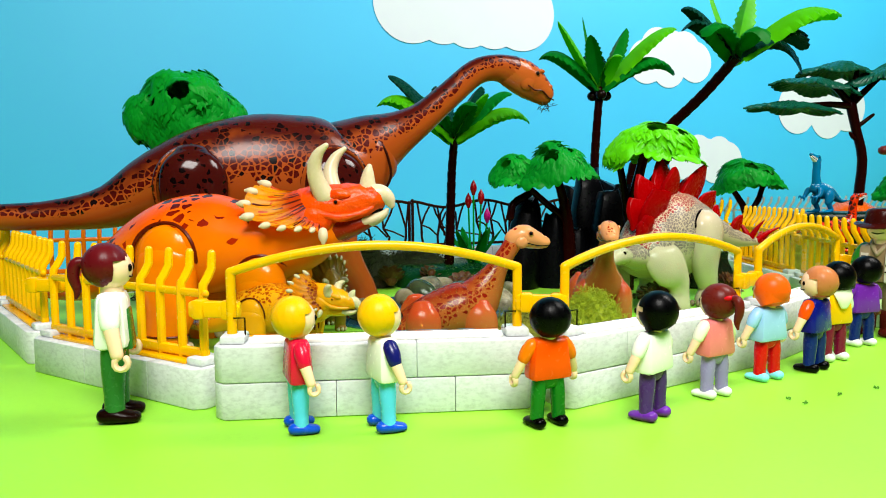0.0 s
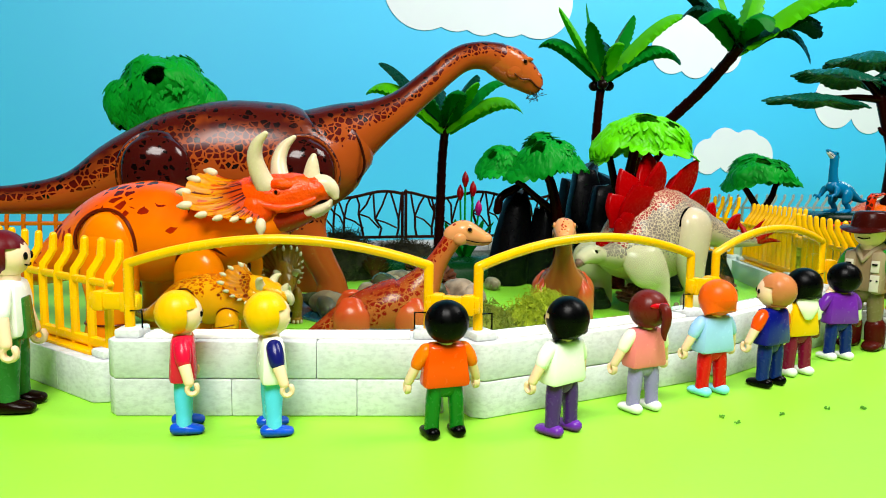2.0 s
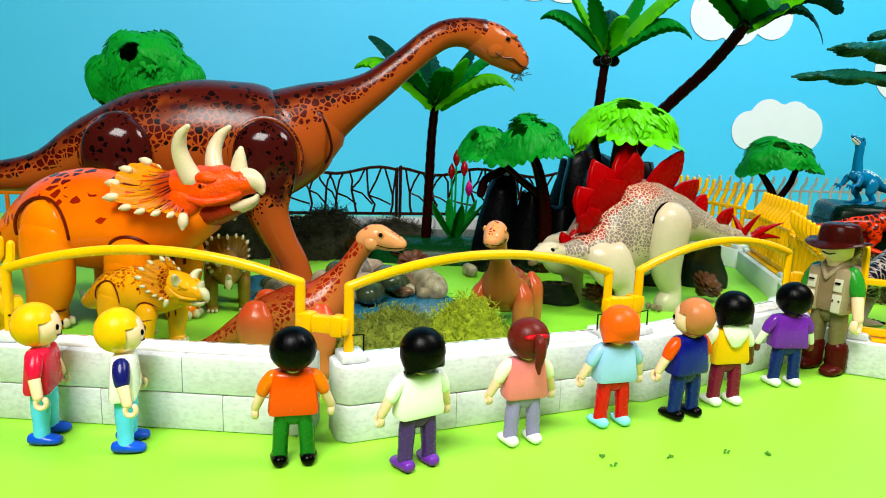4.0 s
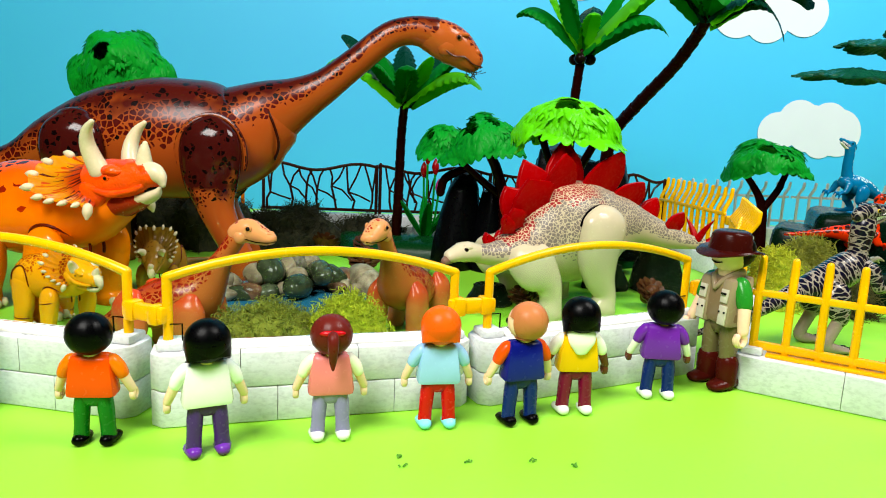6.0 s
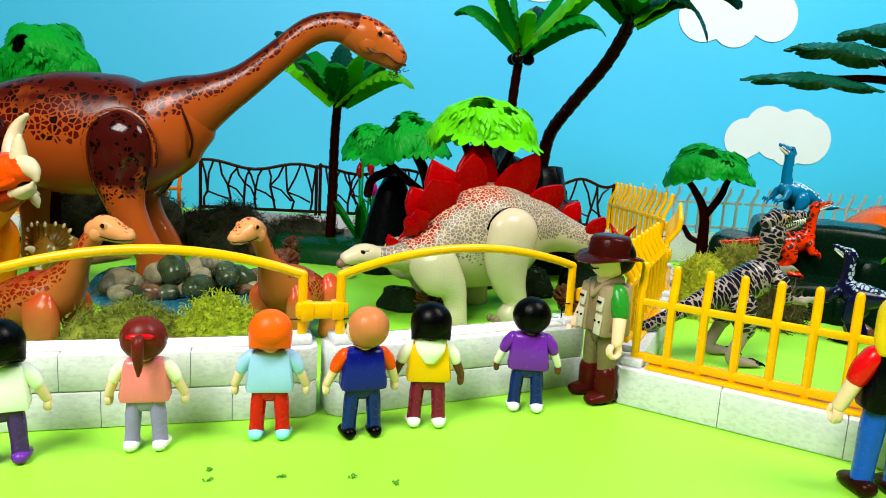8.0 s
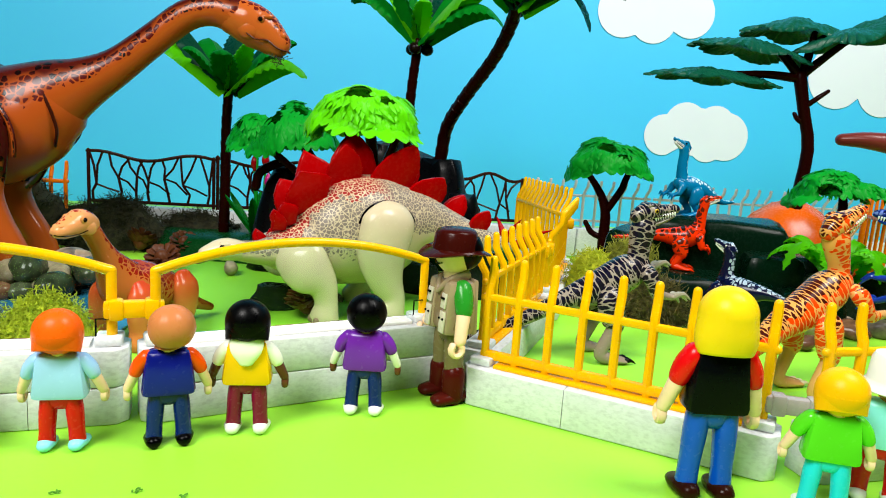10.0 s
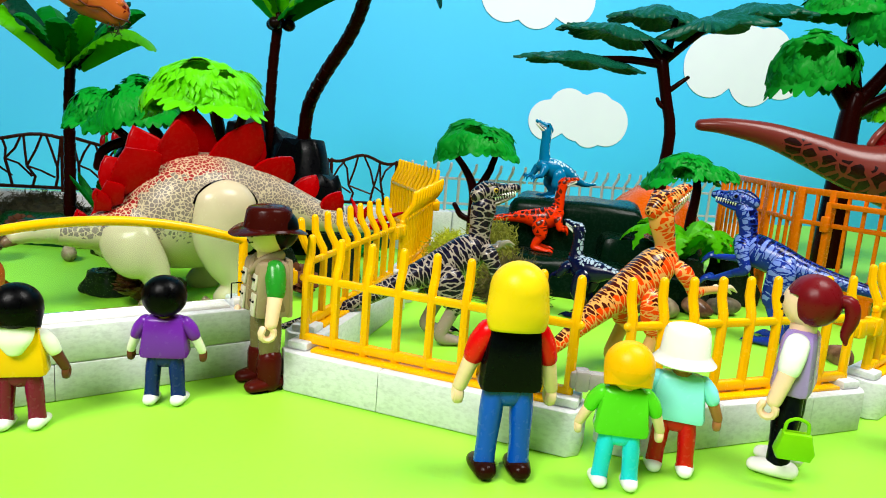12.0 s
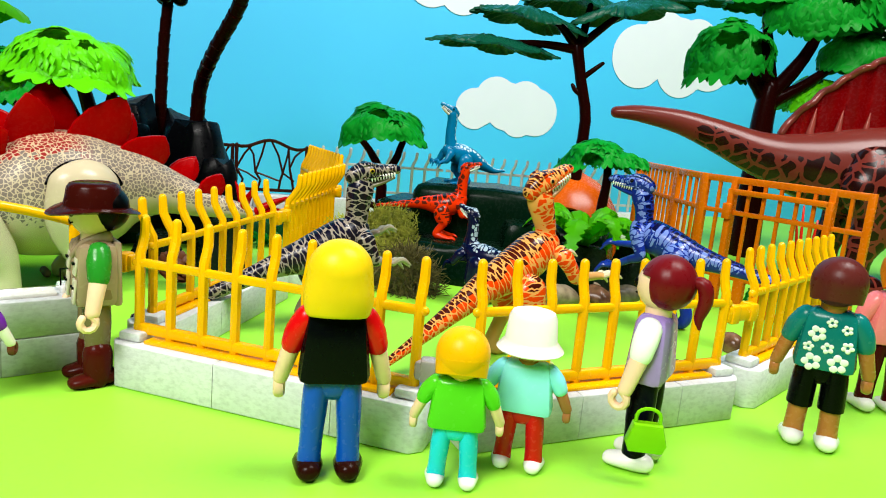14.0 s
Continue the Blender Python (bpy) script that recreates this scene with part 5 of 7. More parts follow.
# ---- plants ----
def crown(bm, c, r, leaf, count, seed, holes=(), low=-0.12, jag=1.0, drops=()):
    """A moulded crown: a lumpy dome in one skin, pressed with overlapping leaf shapes, its lower edge ragged.
    holes: directions (degrees round, degrees up, half-angle); low: the edge's height from -1 to 1;
    drops: where the edge hangs lower or is drawn up (degrees round, radians, half-width)."""
    rng = np.random.default_rng(abs(int(seed * 10)) + 5)
    size = sum(r) / 3
    n, rows = 230, 62
    theta = np.linspace(0, 2 * np.pi, n, endpoint=False)
    edge = math.asin(max(-1.0, low)) - jag * (0.10 * np.abs(np.sin(theta * 4 + seed)) ** 0.7 + 0.10 * np.sin(theta * 2 + seed * 2) + 0.13 * np.abs(np.sin(theta * 14 + 2 * np.sin(theta * 2 + seed))))
    for q, much, w in drops:
        off = (np.degrees(theta) - q + 180) % 360 - 180
        edge = edge - much * np.exp(-(off / w) ** 2)
    t = np.linspace(0, 1, rows)[:, None]
    e = edge[None, :] + (np.pi / 2 - 0.02 - edge[None, :]) * t
    th = np.repeat(theta[None, :], rows, 0)
    d = np.stack([np.cos(e) * np.cos(th), np.cos(e) * np.sin(th), np.sin(e)], -1)
    soft = np.array([noise.noise(Vector(v) * 1.7 + Vector((seed * 1.3, 4.0, 0))) + 0.12 * noise.noise(Vector(v) * 5 + Vector((seed, 0, 9))) for v in d.reshape(-1, 3)]).reshape(rows, n)
    # pressed leaves in staggered rows
    high, wide = leaf * 0.66, leaf * 0.56
    v = (np.pi / 2 - e) * size / high + 1.1 * soft
    relief = np.zeros_like(v)
    for back in (0, 1):
        row = np.floor(v).astype(int) - back
        fall = (v - row) / 1.8
        around = np.maximum(4, np.round(2 * np.pi * np.maximum(0.15, np.sin(np.clip((row + 0.7) * high / size, 0.05, np.pi / 2))) * size / wide))
        turn = th / (2 * np.pi) * around + 0.5 * (row % 2) + 1.3 * soft
        which = np.floor(turn)
        a = (turn - which) * 2 - 1
        lift = 0.58 + 0.42 * np.sin(which * 12.9898 + row * 78.233 + seed)
        body = np.sqrt(np.clip(1 - fall ** 2, 0, 1))
        shape = np.where(np.abs(a) < body, (0.35 + 0.65 * fall) * (1 - 0.55 * (a / np.maximum(body, 0.05)) ** 2) * lift, 0)
        relief = np.maximum(relief, shape)
    k = (0.92 * (1 + (0.24 if low < -0.3 else 0.26) * soft))[..., None]
    normal = d
    if low > -0.3:
        u = (np.pi / 2 - e) / (np.pi / 2 - math.asin(low))
        d = 0.5 * d + 0.5 * np.stack([1.04 * u * np.cos(th), 1.04 * u * np.sin(th), low + (1 - low) * (1 - np.minimum(u, 1) ** 2.7) - 0.75 * np.maximum(u - 1, 0)], -1)
    normal = d / np.array(r)
    normal = normal / np.linalg.norm(normal, axis=-1, keepdims=True)
    skin = d * np.array(r) * k
    outer = skin + normal * (relief * leaf * 0.10)[..., None]
    inner = skin - normal * 0.0014
    verts = np.concatenate([outer.reshape(-1, 3), inner.reshape(-1, 3)]) + np.array(c)
    gaps = [(np.array([math.cos(math.radians(u)) * math.cos(math.radians(q)), math.cos(math.radians(u)) * math.sin(math.radians(q)), math.sin(math.radians(u))]), math.cos(math.radians(w * 1.45))) for q, u, w in holes]
    gone = np.zeros((rows, n), bool)
    way = np.stack([np.cos(e) * np.cos(th), np.cos(e) * np.sin(th), np.sin(e)], -1)
    for g, w in gaps:
        stretch = way.copy()
        stretch[..., 2] = g[2] + (stretch[..., 2] - g[2]) * 1.5
        gone |= 1 - np.linalg.norm(stretch - g, axis=-1) ** 2 / 2 > w + 0.006 * np.sin(th * 9 + e * 14)
    j, i = np.meshgrid(np.arange(rows - 1), np.arange(n), indexing="ij")
    keep = ~(gone[j, i])
    j, i = j[keep], i[keep]
    i2, half = (i + 1) % n, rows * n
    quads = np.stack([j * n + i, j * n + i2, (j + 1) * n + i2, (j + 1) * n + i], 1)
    lip = np.stack([np.arange(n) + half, (np.arange(n) + 1) % n + half, (np.arange(n) + 1) % n, np.arange(n)], 1)
    me = bpy.data.meshes.new("tmp")
    me.from_pydata(verts.tolist(), [], np.concatenate([quads, quads[:, ::-1] + half, lip]).tolist())
    bm.from_mesh(me)
    bpy.data.meshes.remove(me)
    # pointed leaves lying over one another like shingles, their tips hanging down
    sheet, thin = [], []
    drop = (np.pi / 2 - edge.mean()) * size
    courses = max(2, round(drop / (leaf * 0.50)))
    for c_row in range(courses):
        f = (c_row + 0.1) / courses
        around = max(4, round(2 * np.pi * size * max(0.2, math.sin(min(np.pi / 2, f * drop / size))) / (leaf * 0.44)))
        for q in range(around):
            i = int(((q + 0.5 * (c_row % 2) + rng.uniform(-0.3, 0.3)) / around) * n) % n
            j = min(rows - 1, max(0, int((1 - f + rng.uniform(-0.03, 0.03)) * (rows - 1))))
            if j < 8 or gone[j, i] or gone[max(0, j - 6), i] or gone[max(0, j - 11), i]:
                continue
            p, up = skin[j, i] + np.array(c), normal[j, i]
            below = skin[max(0, j - 4), i] - skin[min(rows - 1, j + 4), i]
            down = below - up * float(below @ up)
            if np.linalg.norm(down) < 1e-6:
                down = np.array([math.cos(theta[i]), math.sin(theta[i]), 0.0])
            down = down / np.linalg.norm(down)
            side = np.cross(up, down)
            bend = rng.uniform(-0.75, 0.75)
            down, side = down * math.cos(bend) + side * math.sin(bend), side * math.cos(bend) - down * math.sin(bend)
            long, broad, lift = leaf * rng.uniform(0.8, 1.2), leaf * rng.uniform(0.19, 0.27), rng.uniform(0.0, 0.05)
            first = len(sheet)
            for a, w, h in ((0.0, 0.4, -0.04), (0.32, 1.0, 0.018), (0.68, 0.80, 0.022 + 0.3 * lift), (1.0, 0.12, 0.3 * lift - 0.03)):
                mid = p + down * long * (a - 0.45) + up * (h * leaf + 0.0002)
                sheet += [mid - side * broad * w - up * broad * 0.26 * w, mid + up * broad * 0.10, mid + side * broad * w - up * broad * 0.26 * w]
            for a in range(3):
                for b in (0, 1):
                    o = first + a * 3 + b
                    thin.append((o, o + 1, o + 4, o + 3))
    me = bpy.data.meshes.new("tmp")
    me.from_pydata([tuple(v) for v in sheet], [], thin)
    bm.from_mesh(me)
    bpy.data.meshes.remove(me)
    return bm


def tree(name, label, base, limbs, crowns, category="tree"):
    """limbs: lists of stations (x, y, z, r) from the base; crowns: (centre, radii, material, leaf, count, holes)."""
    root = thing(name, pose(*base), label, category)
    for i, limb in enumerate(limbs):
        bm = fresh()
        loft(bm, [(x, y, z, r, r) for x, y, z, r in limb], 10, 3)
        lumps(bm, 0.0006, 150, i)
        part("trunk" if i == 0 else "limb", bm, TRUNK, root)
    for i, (c, r, m, leaf, count, holes, *low) in enumerate(crowns):
        bm = fresh()
        crown(bm, c, r, leaf, count, i * 3.1 + base[0] * 50, holes, *low)
        part("crown", bm, m, root)
    return root


def leaf_blade(length, width, droop, lift, notch=0.80):
    """A palm leaf along x: folded along its rib, pleated, with a scalloped edge."""
    bm = fresh()
    rows = 23
    grid = []
    for i in range(rows):
        t = i / (rows - 1)
        x = length * (t - 0.36 * t * t * min(0.75, max(0, droop)))
        z = length * (lift * t - droop * t * t)
        w = width * (0.22 + 0.78 * math.sin(math.pi * min(1, t * 0.93 + 0.07)) ** 0.7) * (1 - 0.35 * t)
        if i == rows - 1:
            w = width * 0.06
        odd = i % 2
        row = []
        for f in (-1, -0.6, -0.12, 0, 0.12, 0.6, 1):
            a = abs(f)
            row.append(bm.verts.new((x + 0.30 * w * a, f * w * (notch if odd and a == 1 else 1.0), z - a * a * w * 0.45 - (0.07 * w * a if odd else 0) + (0.07 * w if f == 0 else 0))))
        grid.append(row)
    faces = [bm.faces.new((a[j], a[j + 1], b[j + 1], b[j])) for a, b in zip(grid, grid[1:]) for j in range(6)]
    bmesh.ops.solidify(bm, geom=faces, thickness=0.0007)
    return bm


def palm(base, curve, leaves, label, coconuts=0, r=0.0048):
    """A toy palm: trunk of stacked flaring rings, a fan of separate leaves: (azimuth, length, lift, droop, material)."""
    root = thing("palm_tree", pose(*base), label, "palm tree", "toy palm trees")
    pts = spline([(*p, 0) for p in curve], 12)
    total = [0.0]
    for a, b in zip(pts, pts[1:]):
        total.append(total[-1] + float(np.linalg.norm(b - a)))

    def along(s):
        return np.array([np.interp(s, total, [p[i] for p in pts]) for i in range(3)])

    n = max(6, round(total[-1] / 0.0115))
    rows = []
    for i in range(n):
        for f, k in ((0.0, 0.92), (0.80, 1.0), (0.97, 1.02)):
            s = total[-1] * (i + f) / n
            q = r * (1.12 - 0.2 * i / n) * k
            rows.append((*along(s), q, q))
    bm = fresh()
    loft(bm, rows, 14, 1)
    part("trunk", bm, TRUNK, root)
    tip = pts[-1][:3]
    for az, length, lift, droop, m in leaves:
        ob = part("leaf", leaf_blade(length * 1.16, length * 0.27, droop + 0.42, lift + 0.36), m, root)
        ob.matrix_basis = pose(*tip, 0, 0, az)
    for i in range(coconuts):
        a = i * 2.1 + 0.6
        bm = fresh()
        ball(bm, (tip[0] + 0.0085 * math.cos(a), tip[1] + 0.0085 * math.sin(a), tip[2] - 0.007), (0.0062, 0.0062, 0.0055), 0, 12)
        part("coconut", bm, plastic((0.025, 0.012, 0.010), 0.4, "coconut_brown"), root)


# low base plate, rocks
def ledge(name, label, outline_c, a, b, ang, h, mat, seed, category="rock"):
    bm = fresh()
    n = 40
    rings = []
    for z, k in ((0.0, 1.0), (h * 0.5, 0.97), (h * 0.85, 0.92), (h, 0.85)):
        ring = []
        for i in range(n):
            t = 2 * math.pi * i / n
            w = 1 + 0.12 * noise.noise(Vector((math.cos(t) * 2, math.sin(t) * 2, seed)))
            ring.append(bm.verts.new((a * k * w * math.cos(t), b * k * w * math.sin(t), z)))
        rings.append(ring)
    for r0, r1 in zip(rings, rings[1:]):
        for i in range(n):
            bm.faces.new((r0[i], r0[(i + 1) % n], r1[(i + 1) % n], r1[i]))
    bm.faces.new(rings[-1])
    ob = part(name, bm, mat)
    ob.matrix_basis = pose(outline_c[0], outline_c[1], 0, 0, 0, ang)
    return tagged(ob, label, category)


def crag(bm, c, rx, ry, h, seed, lean=(0, 0), sides=9, top=0.55):
    """A faceted moulded rock column."""
    rng = random.Random(seed)
    rings = []
    jitter = [rng.uniform(0.78, 1.18) for _ in range(sides)]
    for j, (f, k) in enumerate(((0, 1.05), (0.3, 1.0), (0.58, 0.86), (0.84, 0.72), (1.0, top))):
        ring = []
        for i in range(sides):
            a = 2 * math.pi * (i + 0.25 * (j % 2)) / sides
            q = k * jitter[i] * rng.uniform(0.92, 1.08)
            ring.append(bm.verts.new((c[0] + rx * q * math.cos(a) + lean[0] * f, c[1] + ry * q * math.sin(a) + lean[1] * f, c[2] + h * f * (rng.uniform(0.9, 1.06) if 0 < j else 1))))
        rings.append(ring)
    for r0, r1 in zip(rings, rings[1:]):
        for i in range(sides):
            bm.faces.new((r0[i], r0[(i + 1) % sides], r1[(i + 1) % sides], r1[i]))
    bm.faces.new(rings[-1])
    bm.faces.new(rings[0][::-1])
    bmesh.ops.bevel(bm, geom=[e for e in bm.edges if e.is_valid and len(e.link_faces) == 2 and e.verts[0] in {v for r in rings for v in r}], offset=0.0015, segments=1, affect="EDGES")
    return bm


PLATE = plastic((0.012, 0.10, 0.03), 0.42, "dark_green_base")
ledge("base_plate", "dark green moulded base plate under the palms and black rock", (0.13, 1.0), 0.19, 0.072, 29, 0.02, PLATE, 1.0, "base plate")

root = thing("black_rock", pose(0.215, 0.985, 0.015), "tall black moulded rock formation behind the plated dinosaur", "rock")
for c, rx, ry, h, sd in (((0.0, 0.03, 0), 0.036, 0.032, 0.093, 3), ((0.022, 0.012, 0), 0.032, 0.03, 0.086, 5), ((-0.028, -0.006, 0), 0.026, 0.026, 0.104, 8), ((0.05, -0.002, 0), 0.022, 0.022, 0.06, 9), ((-0.04, 0.03, 0), 0.028, 0.026, 0.085, 12), ((-0.008, -0.035, 0), 0.024, 0.022, 0.085, 14), ((-0.04, -0.035, -0.015), 0.022, 0.02, 0.06, 19)):
    bm = fresh()
    crag(bm, c, rx, ry, h, sd)
    part("crag", bm, ROCKBLACK, root)
root = thing("black_rock", pose(0.118, 0.905, 0), "upright black rounded rock beside the palm", "rock")
bm = fresh()
crag(bm, (0, 0, 0), 0.021, 0.02, 0.092, 21, (0.008, 0.004), 11, 0.35)
part("crag", bm, ROCKBLACK, root)
bm = fresh()
crag(bm, (0.03, 0.012, 0), 0.017, 0.015, 0.075, 22, (0.0, 0.0), 10, 0.45)
part("crag", bm, ROCKBLACK, root)
for p, rx, h, sd in (((0.303, 0.925), 0.028, 0.036, 31), ((0.196, 0.80), 0.017, 0.016, 33), ((0.262, 0.905), 0.02, 0.024, 34), ((0.566, 0.996), 0.026, 0.040, 35), ((0.612, 1.034), 0.024, 0.036, 36)):
    root = thing("dark_rock", pose(*p, 0), "low dark grey-green rock on the mat", "rock", "low rocks in the pens")
    bm = fresh()
    crag(bm, (0, 0, 0), rx, rx * 0.75, h, sd, sides=10, top=0.7)
    part("crag", bm, plastic((0.035, 0.055, 0.035), 0.4, "grey_green_rock"), root)

root = thing("green_rock", pose(0.478, 1.055, 0), "stepped bottle green moulded rock in the raptor pen", "rock")
for c, sx, sy, h, turn, taper in (((0.0, 0.0), 0.126, 0.098, 0.0705, 4, 0.86), ((-0.004, -0.060), 0.118, 0.062, 0.0300, -3, 0.9), ((0.046, -0.046), 0.05, 0.05, 0.050, 8, 0.86), ((-0.060, -0.012), 0.06, 0.074, 0.054, -6, 0.84), ((0.072, -0.062), 0.052, 0.056, 0.028, 12, 0.86), ((0.080, 0.0), 0.07, 0.08, 0.046, -8, 0.84), ((0.030, -0.076), 0.046, 0.032, 0.0225, 4, 0.88)):
    bm = fresh()
    box(bm, (sx, sy, h + 0.004), pose(*c, (h + 0.004) / 2 - 0.004, 0, 0, turn), min(0.007, h * 0.2), taper=taper)
    bmesh.ops.subdivide_edges(bm, edges=[e for e in bm.edges if e.calc_length() > 0.02], cuts=4, use_grid_fill=True)
    lumps(bm, 0.0022, 40, c[0] * 90)
    part("step", bm, ROCKGREEN, root)
root = thing("toy_cave", pose(0.550, 1.200, 0), "orange-brown domed cave shelter with a dark mouth", "cave")
bm = fresh()
rows = [[bm.verts.new((rx * math.cos(a), y, max(0.0, rz * math.sin(a)))) for a in np.linspace(0, math.pi, 21)] for y, rx, rz in ((-0.036, 0.034, 0.046), (-0.030, 0.042, 0.058), (-0.018, 0.050, 0.070), (0.0, 0.054, 0.077), (0.018, 0.048, 0.070), (0.034, 0.034, 0.050), (0.044, 0.016, 0.024))]
faces = [bm.faces.new((a[i], a[i + 1], b[i + 1], b[i])) for a, b in zip(rows, rows[1:]) for i in range(20)]
lumps(bm, 0.002, 60, 4)
bmesh.ops.solidify(bm, geom=faces, thickness=0.005)
part("dome", bm, plastic((0.62, 0.17, 0.008), 0.4, "burnt_orange"), root)

# palms and trees
def frond(az, reach, rise, droop, m):
    """A leaf of a palm by how far out and how high over the crown its tip lies."""
    d = droop + 0.42
    span = reach / (1 - 0.36 * min(0.75, d))
    return (az, span / 1.16, rise / span + d - 0.36, droop, m)


palm((0.040, 0.936, 0.018), [(0, 0, 0), (0.002, -0.001, 0.05), (0.004, -0.003, 0.10), (0.007, -0.004, 0.134)],
     [frond(188, 0.068, 0.066, 0.3, DEEP), frond(196, 0.080, 0.034, 0.45, LIME), frond(4, 0.078, 0.016, 0.4, LIME), frond(18, 0.062, 0.048, 0.4, LEAF), frond(60, 0.050, 0.060, 0.3, DEEP), frond(120, 0.052, 0.062, 0.3, DEEP), frond(-60, 0.046, 0.030, 0.6, LEAF), frond(240, 0.042, 0.034, 0.6, LEAF), frond(-25, 0.040, 0.044, 0.4, LIME), frond(150, 0.060, 0.050, 0.4, LEAF)],
     "toy palm with a brown ringed trunk and green leaves")
palm((0.196, 1.006, 0.092), [(0, 0, 0), (0.001, 0, 0.04), (0.003, 0, 0.08), (0.006, 0.002, 0.118)],
     [frond(186, 0.068, 0.034, 0.5, LEAF), frond(192, 0.048, 0.074, 0.2, LIME), frond(150, 0.022, 0.082, 0.1, LEAF), frond(8, 0.083, 0.066, 0.3, LIME), frond(2, 0.080, 0.014, 0.5, LEAF), frond(50, 0.050, 0.074, 0.2, LEAF), frond(-60, 0.036, 0.030, 0.7, LIME), frond(250, 0.040, 0.052, 0.4, LEAF), frond(95, 0.060, 0.050, 0.4, DEEP)],
     "toy palm with coconuts growing from the black rock", 4)
palm((0.2335, 1.0005, 0.080), [(0, 0, 0), (0.003, -0.003, 0.030), (0.010, -0.010, 0.055), (0.033, -0.031, 0.080), (0.0625, -0.0515, 0.110), (0.080, -0.070, 0.132), (0.088, -0.084, 0.144)],
     [frond(186, 0.052, 0.047, 0.5, DEEP), frond(196, 0.054, 0.024, 0.7, DEEP), frond(150, 0.030, 0.078, 0.1, LIME), frond(6, 0.096, 0.037, 0.3, LIME), frond(60, 0.045, 0.072, 0.2, LIME), frond(-8, 0.058, -0.018, 0.8, DEEP), frond(25, 0.082, 0.012, 0.5, DEEP), frond(-70, 0.045, 0.004, 0.9, LEAF), frond(230, 0.058, 0.012, 0.6, LEAF), frond(100, 0.060, 0.040, 0.4, LEAF)],
     "toy palm leaning out from the black rock", 0, 0.0056)

tree("lime_tree", "toy tree with a domed lime green crown over the rock", (0.222, 0.905, 0.0), [[(0, 0, 0, 0.007), (0, -0.004, 0.06, 0.0055), (0.004, -0.022, 0.10, 0.005), (0.010, -0.045, 0.138, 0.004)], [(0, -0.008, 0.07, 0.004), (-0.014, -0.036, 0.128, 0.003)], [(0.002, -0.012, 0.08, 0.004), (0.034, -0.038, 0.132, 0.003)]], [((0.013, -0.056, 0.124), (0.042, 0.037, 0.034), LIME, 0.0115, 250, ((-85, 56, 13), (-28, 44, 7)), 0.20, 1.2, ((210, 0.62, 38), (-118, -0.30, 16), (-10, 0.22, 24)))])
tree("leafy_tree", "toy tree with two dark green leafy crowns", (0.165, 0.915, 0.0), [[(0, 0, 0, 0.008), (0, 0, 0.05, 0.0065), (-0.006, -0.008, 0.09, 0.005), (-0.016, -0.02, 0.118, 0.004)], [(-0.004, 0, 0.07, 0.004), (-0.030, -0.012, 0.092, 0.0035), (-0.050, -0.022, 0.110, 0.003)], [(-0.04, -0.007, 0.095, 0.004), (-0.055, -0.018, 0.085, 0.004), (-0.058, -0.020, 0.072, 0.004)]], [((-0.013, -0.026, 0.109), (0.037, 0.032, 0.035), LEAF, 0.0115, 190, ((-105, 32, 12), (-55, 62, 12), (-150, 55, 11)), 0.14, 1.2, ((232, 0.45, 40), (-60, -0.15, 25))), ((-0.054, -0.024, 0.107), (0.025, 0.024, 0.027), LEAF, 0.0105, 110, ((-120, 40, 11),), 0.12, 1.2, ((215, 0.4, 40),))])
tree("leafy_tree", "toy tree with a dense green leafy crown behind the long-necked dinosaur", (-0.178, 0.792, 0), [[(0, 0, 0, 0.008), (0.002, 0, 0.08, 0.007), (0, 0, 0.12, 0.006), (0, 0, 0.16, 0.004)]], [((0.0, 0, 0.166), (0.046, 0.040, 0.047), LEAF, 0.0115, 420, ((-119, 15, 9), (-72, 22, 10)), -0.7), ((-0.028, -0.006, 0.164), (0.024, 0.026, 0.026), LEAF, 0.0125, 200, (), -0.7), ((0.030, 0.004, 0.160), (0.024, 0.026, 0.028), LEAF, 0.0125, 200, (), -0.7)])
tree("umbrella_tree", "small toy tree with a spreading green crown and forked trunk", (0.383, 1.069, 0), [[(0, 0, 0, 0.007), (-0.002, 0, 0.04, 0.0055), (-0.003, 0, 0.065, 0.0048), (-0.012, 0, 0.085, 0.0035), (-0.024, -0.004, 0.10, 0.003)], [(-0.003, 0, 0.064, 0.004), (0.008, 0.001, 0.082, 0.0035), (0.014, 0.002, 0.10, 0.003)], [(-0.002, 0, 0.038, 0.003), (-0.014, -0.002, 0.043, 0.0028), (-0.02, -0.002, 0.052, 0.0025)]], [((-0.004, 0, 0.099), (0.040, 0.035, 0.033), LEAF, 0.0115, 210, ((-92, 52, 12), (-55, 32, 8)), 0.16, 1.0, ((205, 0.35, 40), (-20, 0.10, 30)))])
tree("umbrella_tree", "small toy tree with a flat dark green crown by the cave", (0.580, 1.10, 0), [[(0, 0, 0, 0.006), (0, 0, 0.05, 0.005), (0.002, 0, 0.085, 0.004), (-0.002, 0, 0.105, 0.003)]], [((-0.010, 0, 0.094), (0.032, 0.03, 0.026), LEAF, 0.0115, 170, ((-100, 14, 15),), 0.1, 1.2, ((200, 0.55, 40), (-40, -0.2, 30))), ((0.010, -0.002, 0.097), (0.026, 0.02, 0.013), LEAF, 0.011, 70, (), 0.1, 1.2)])


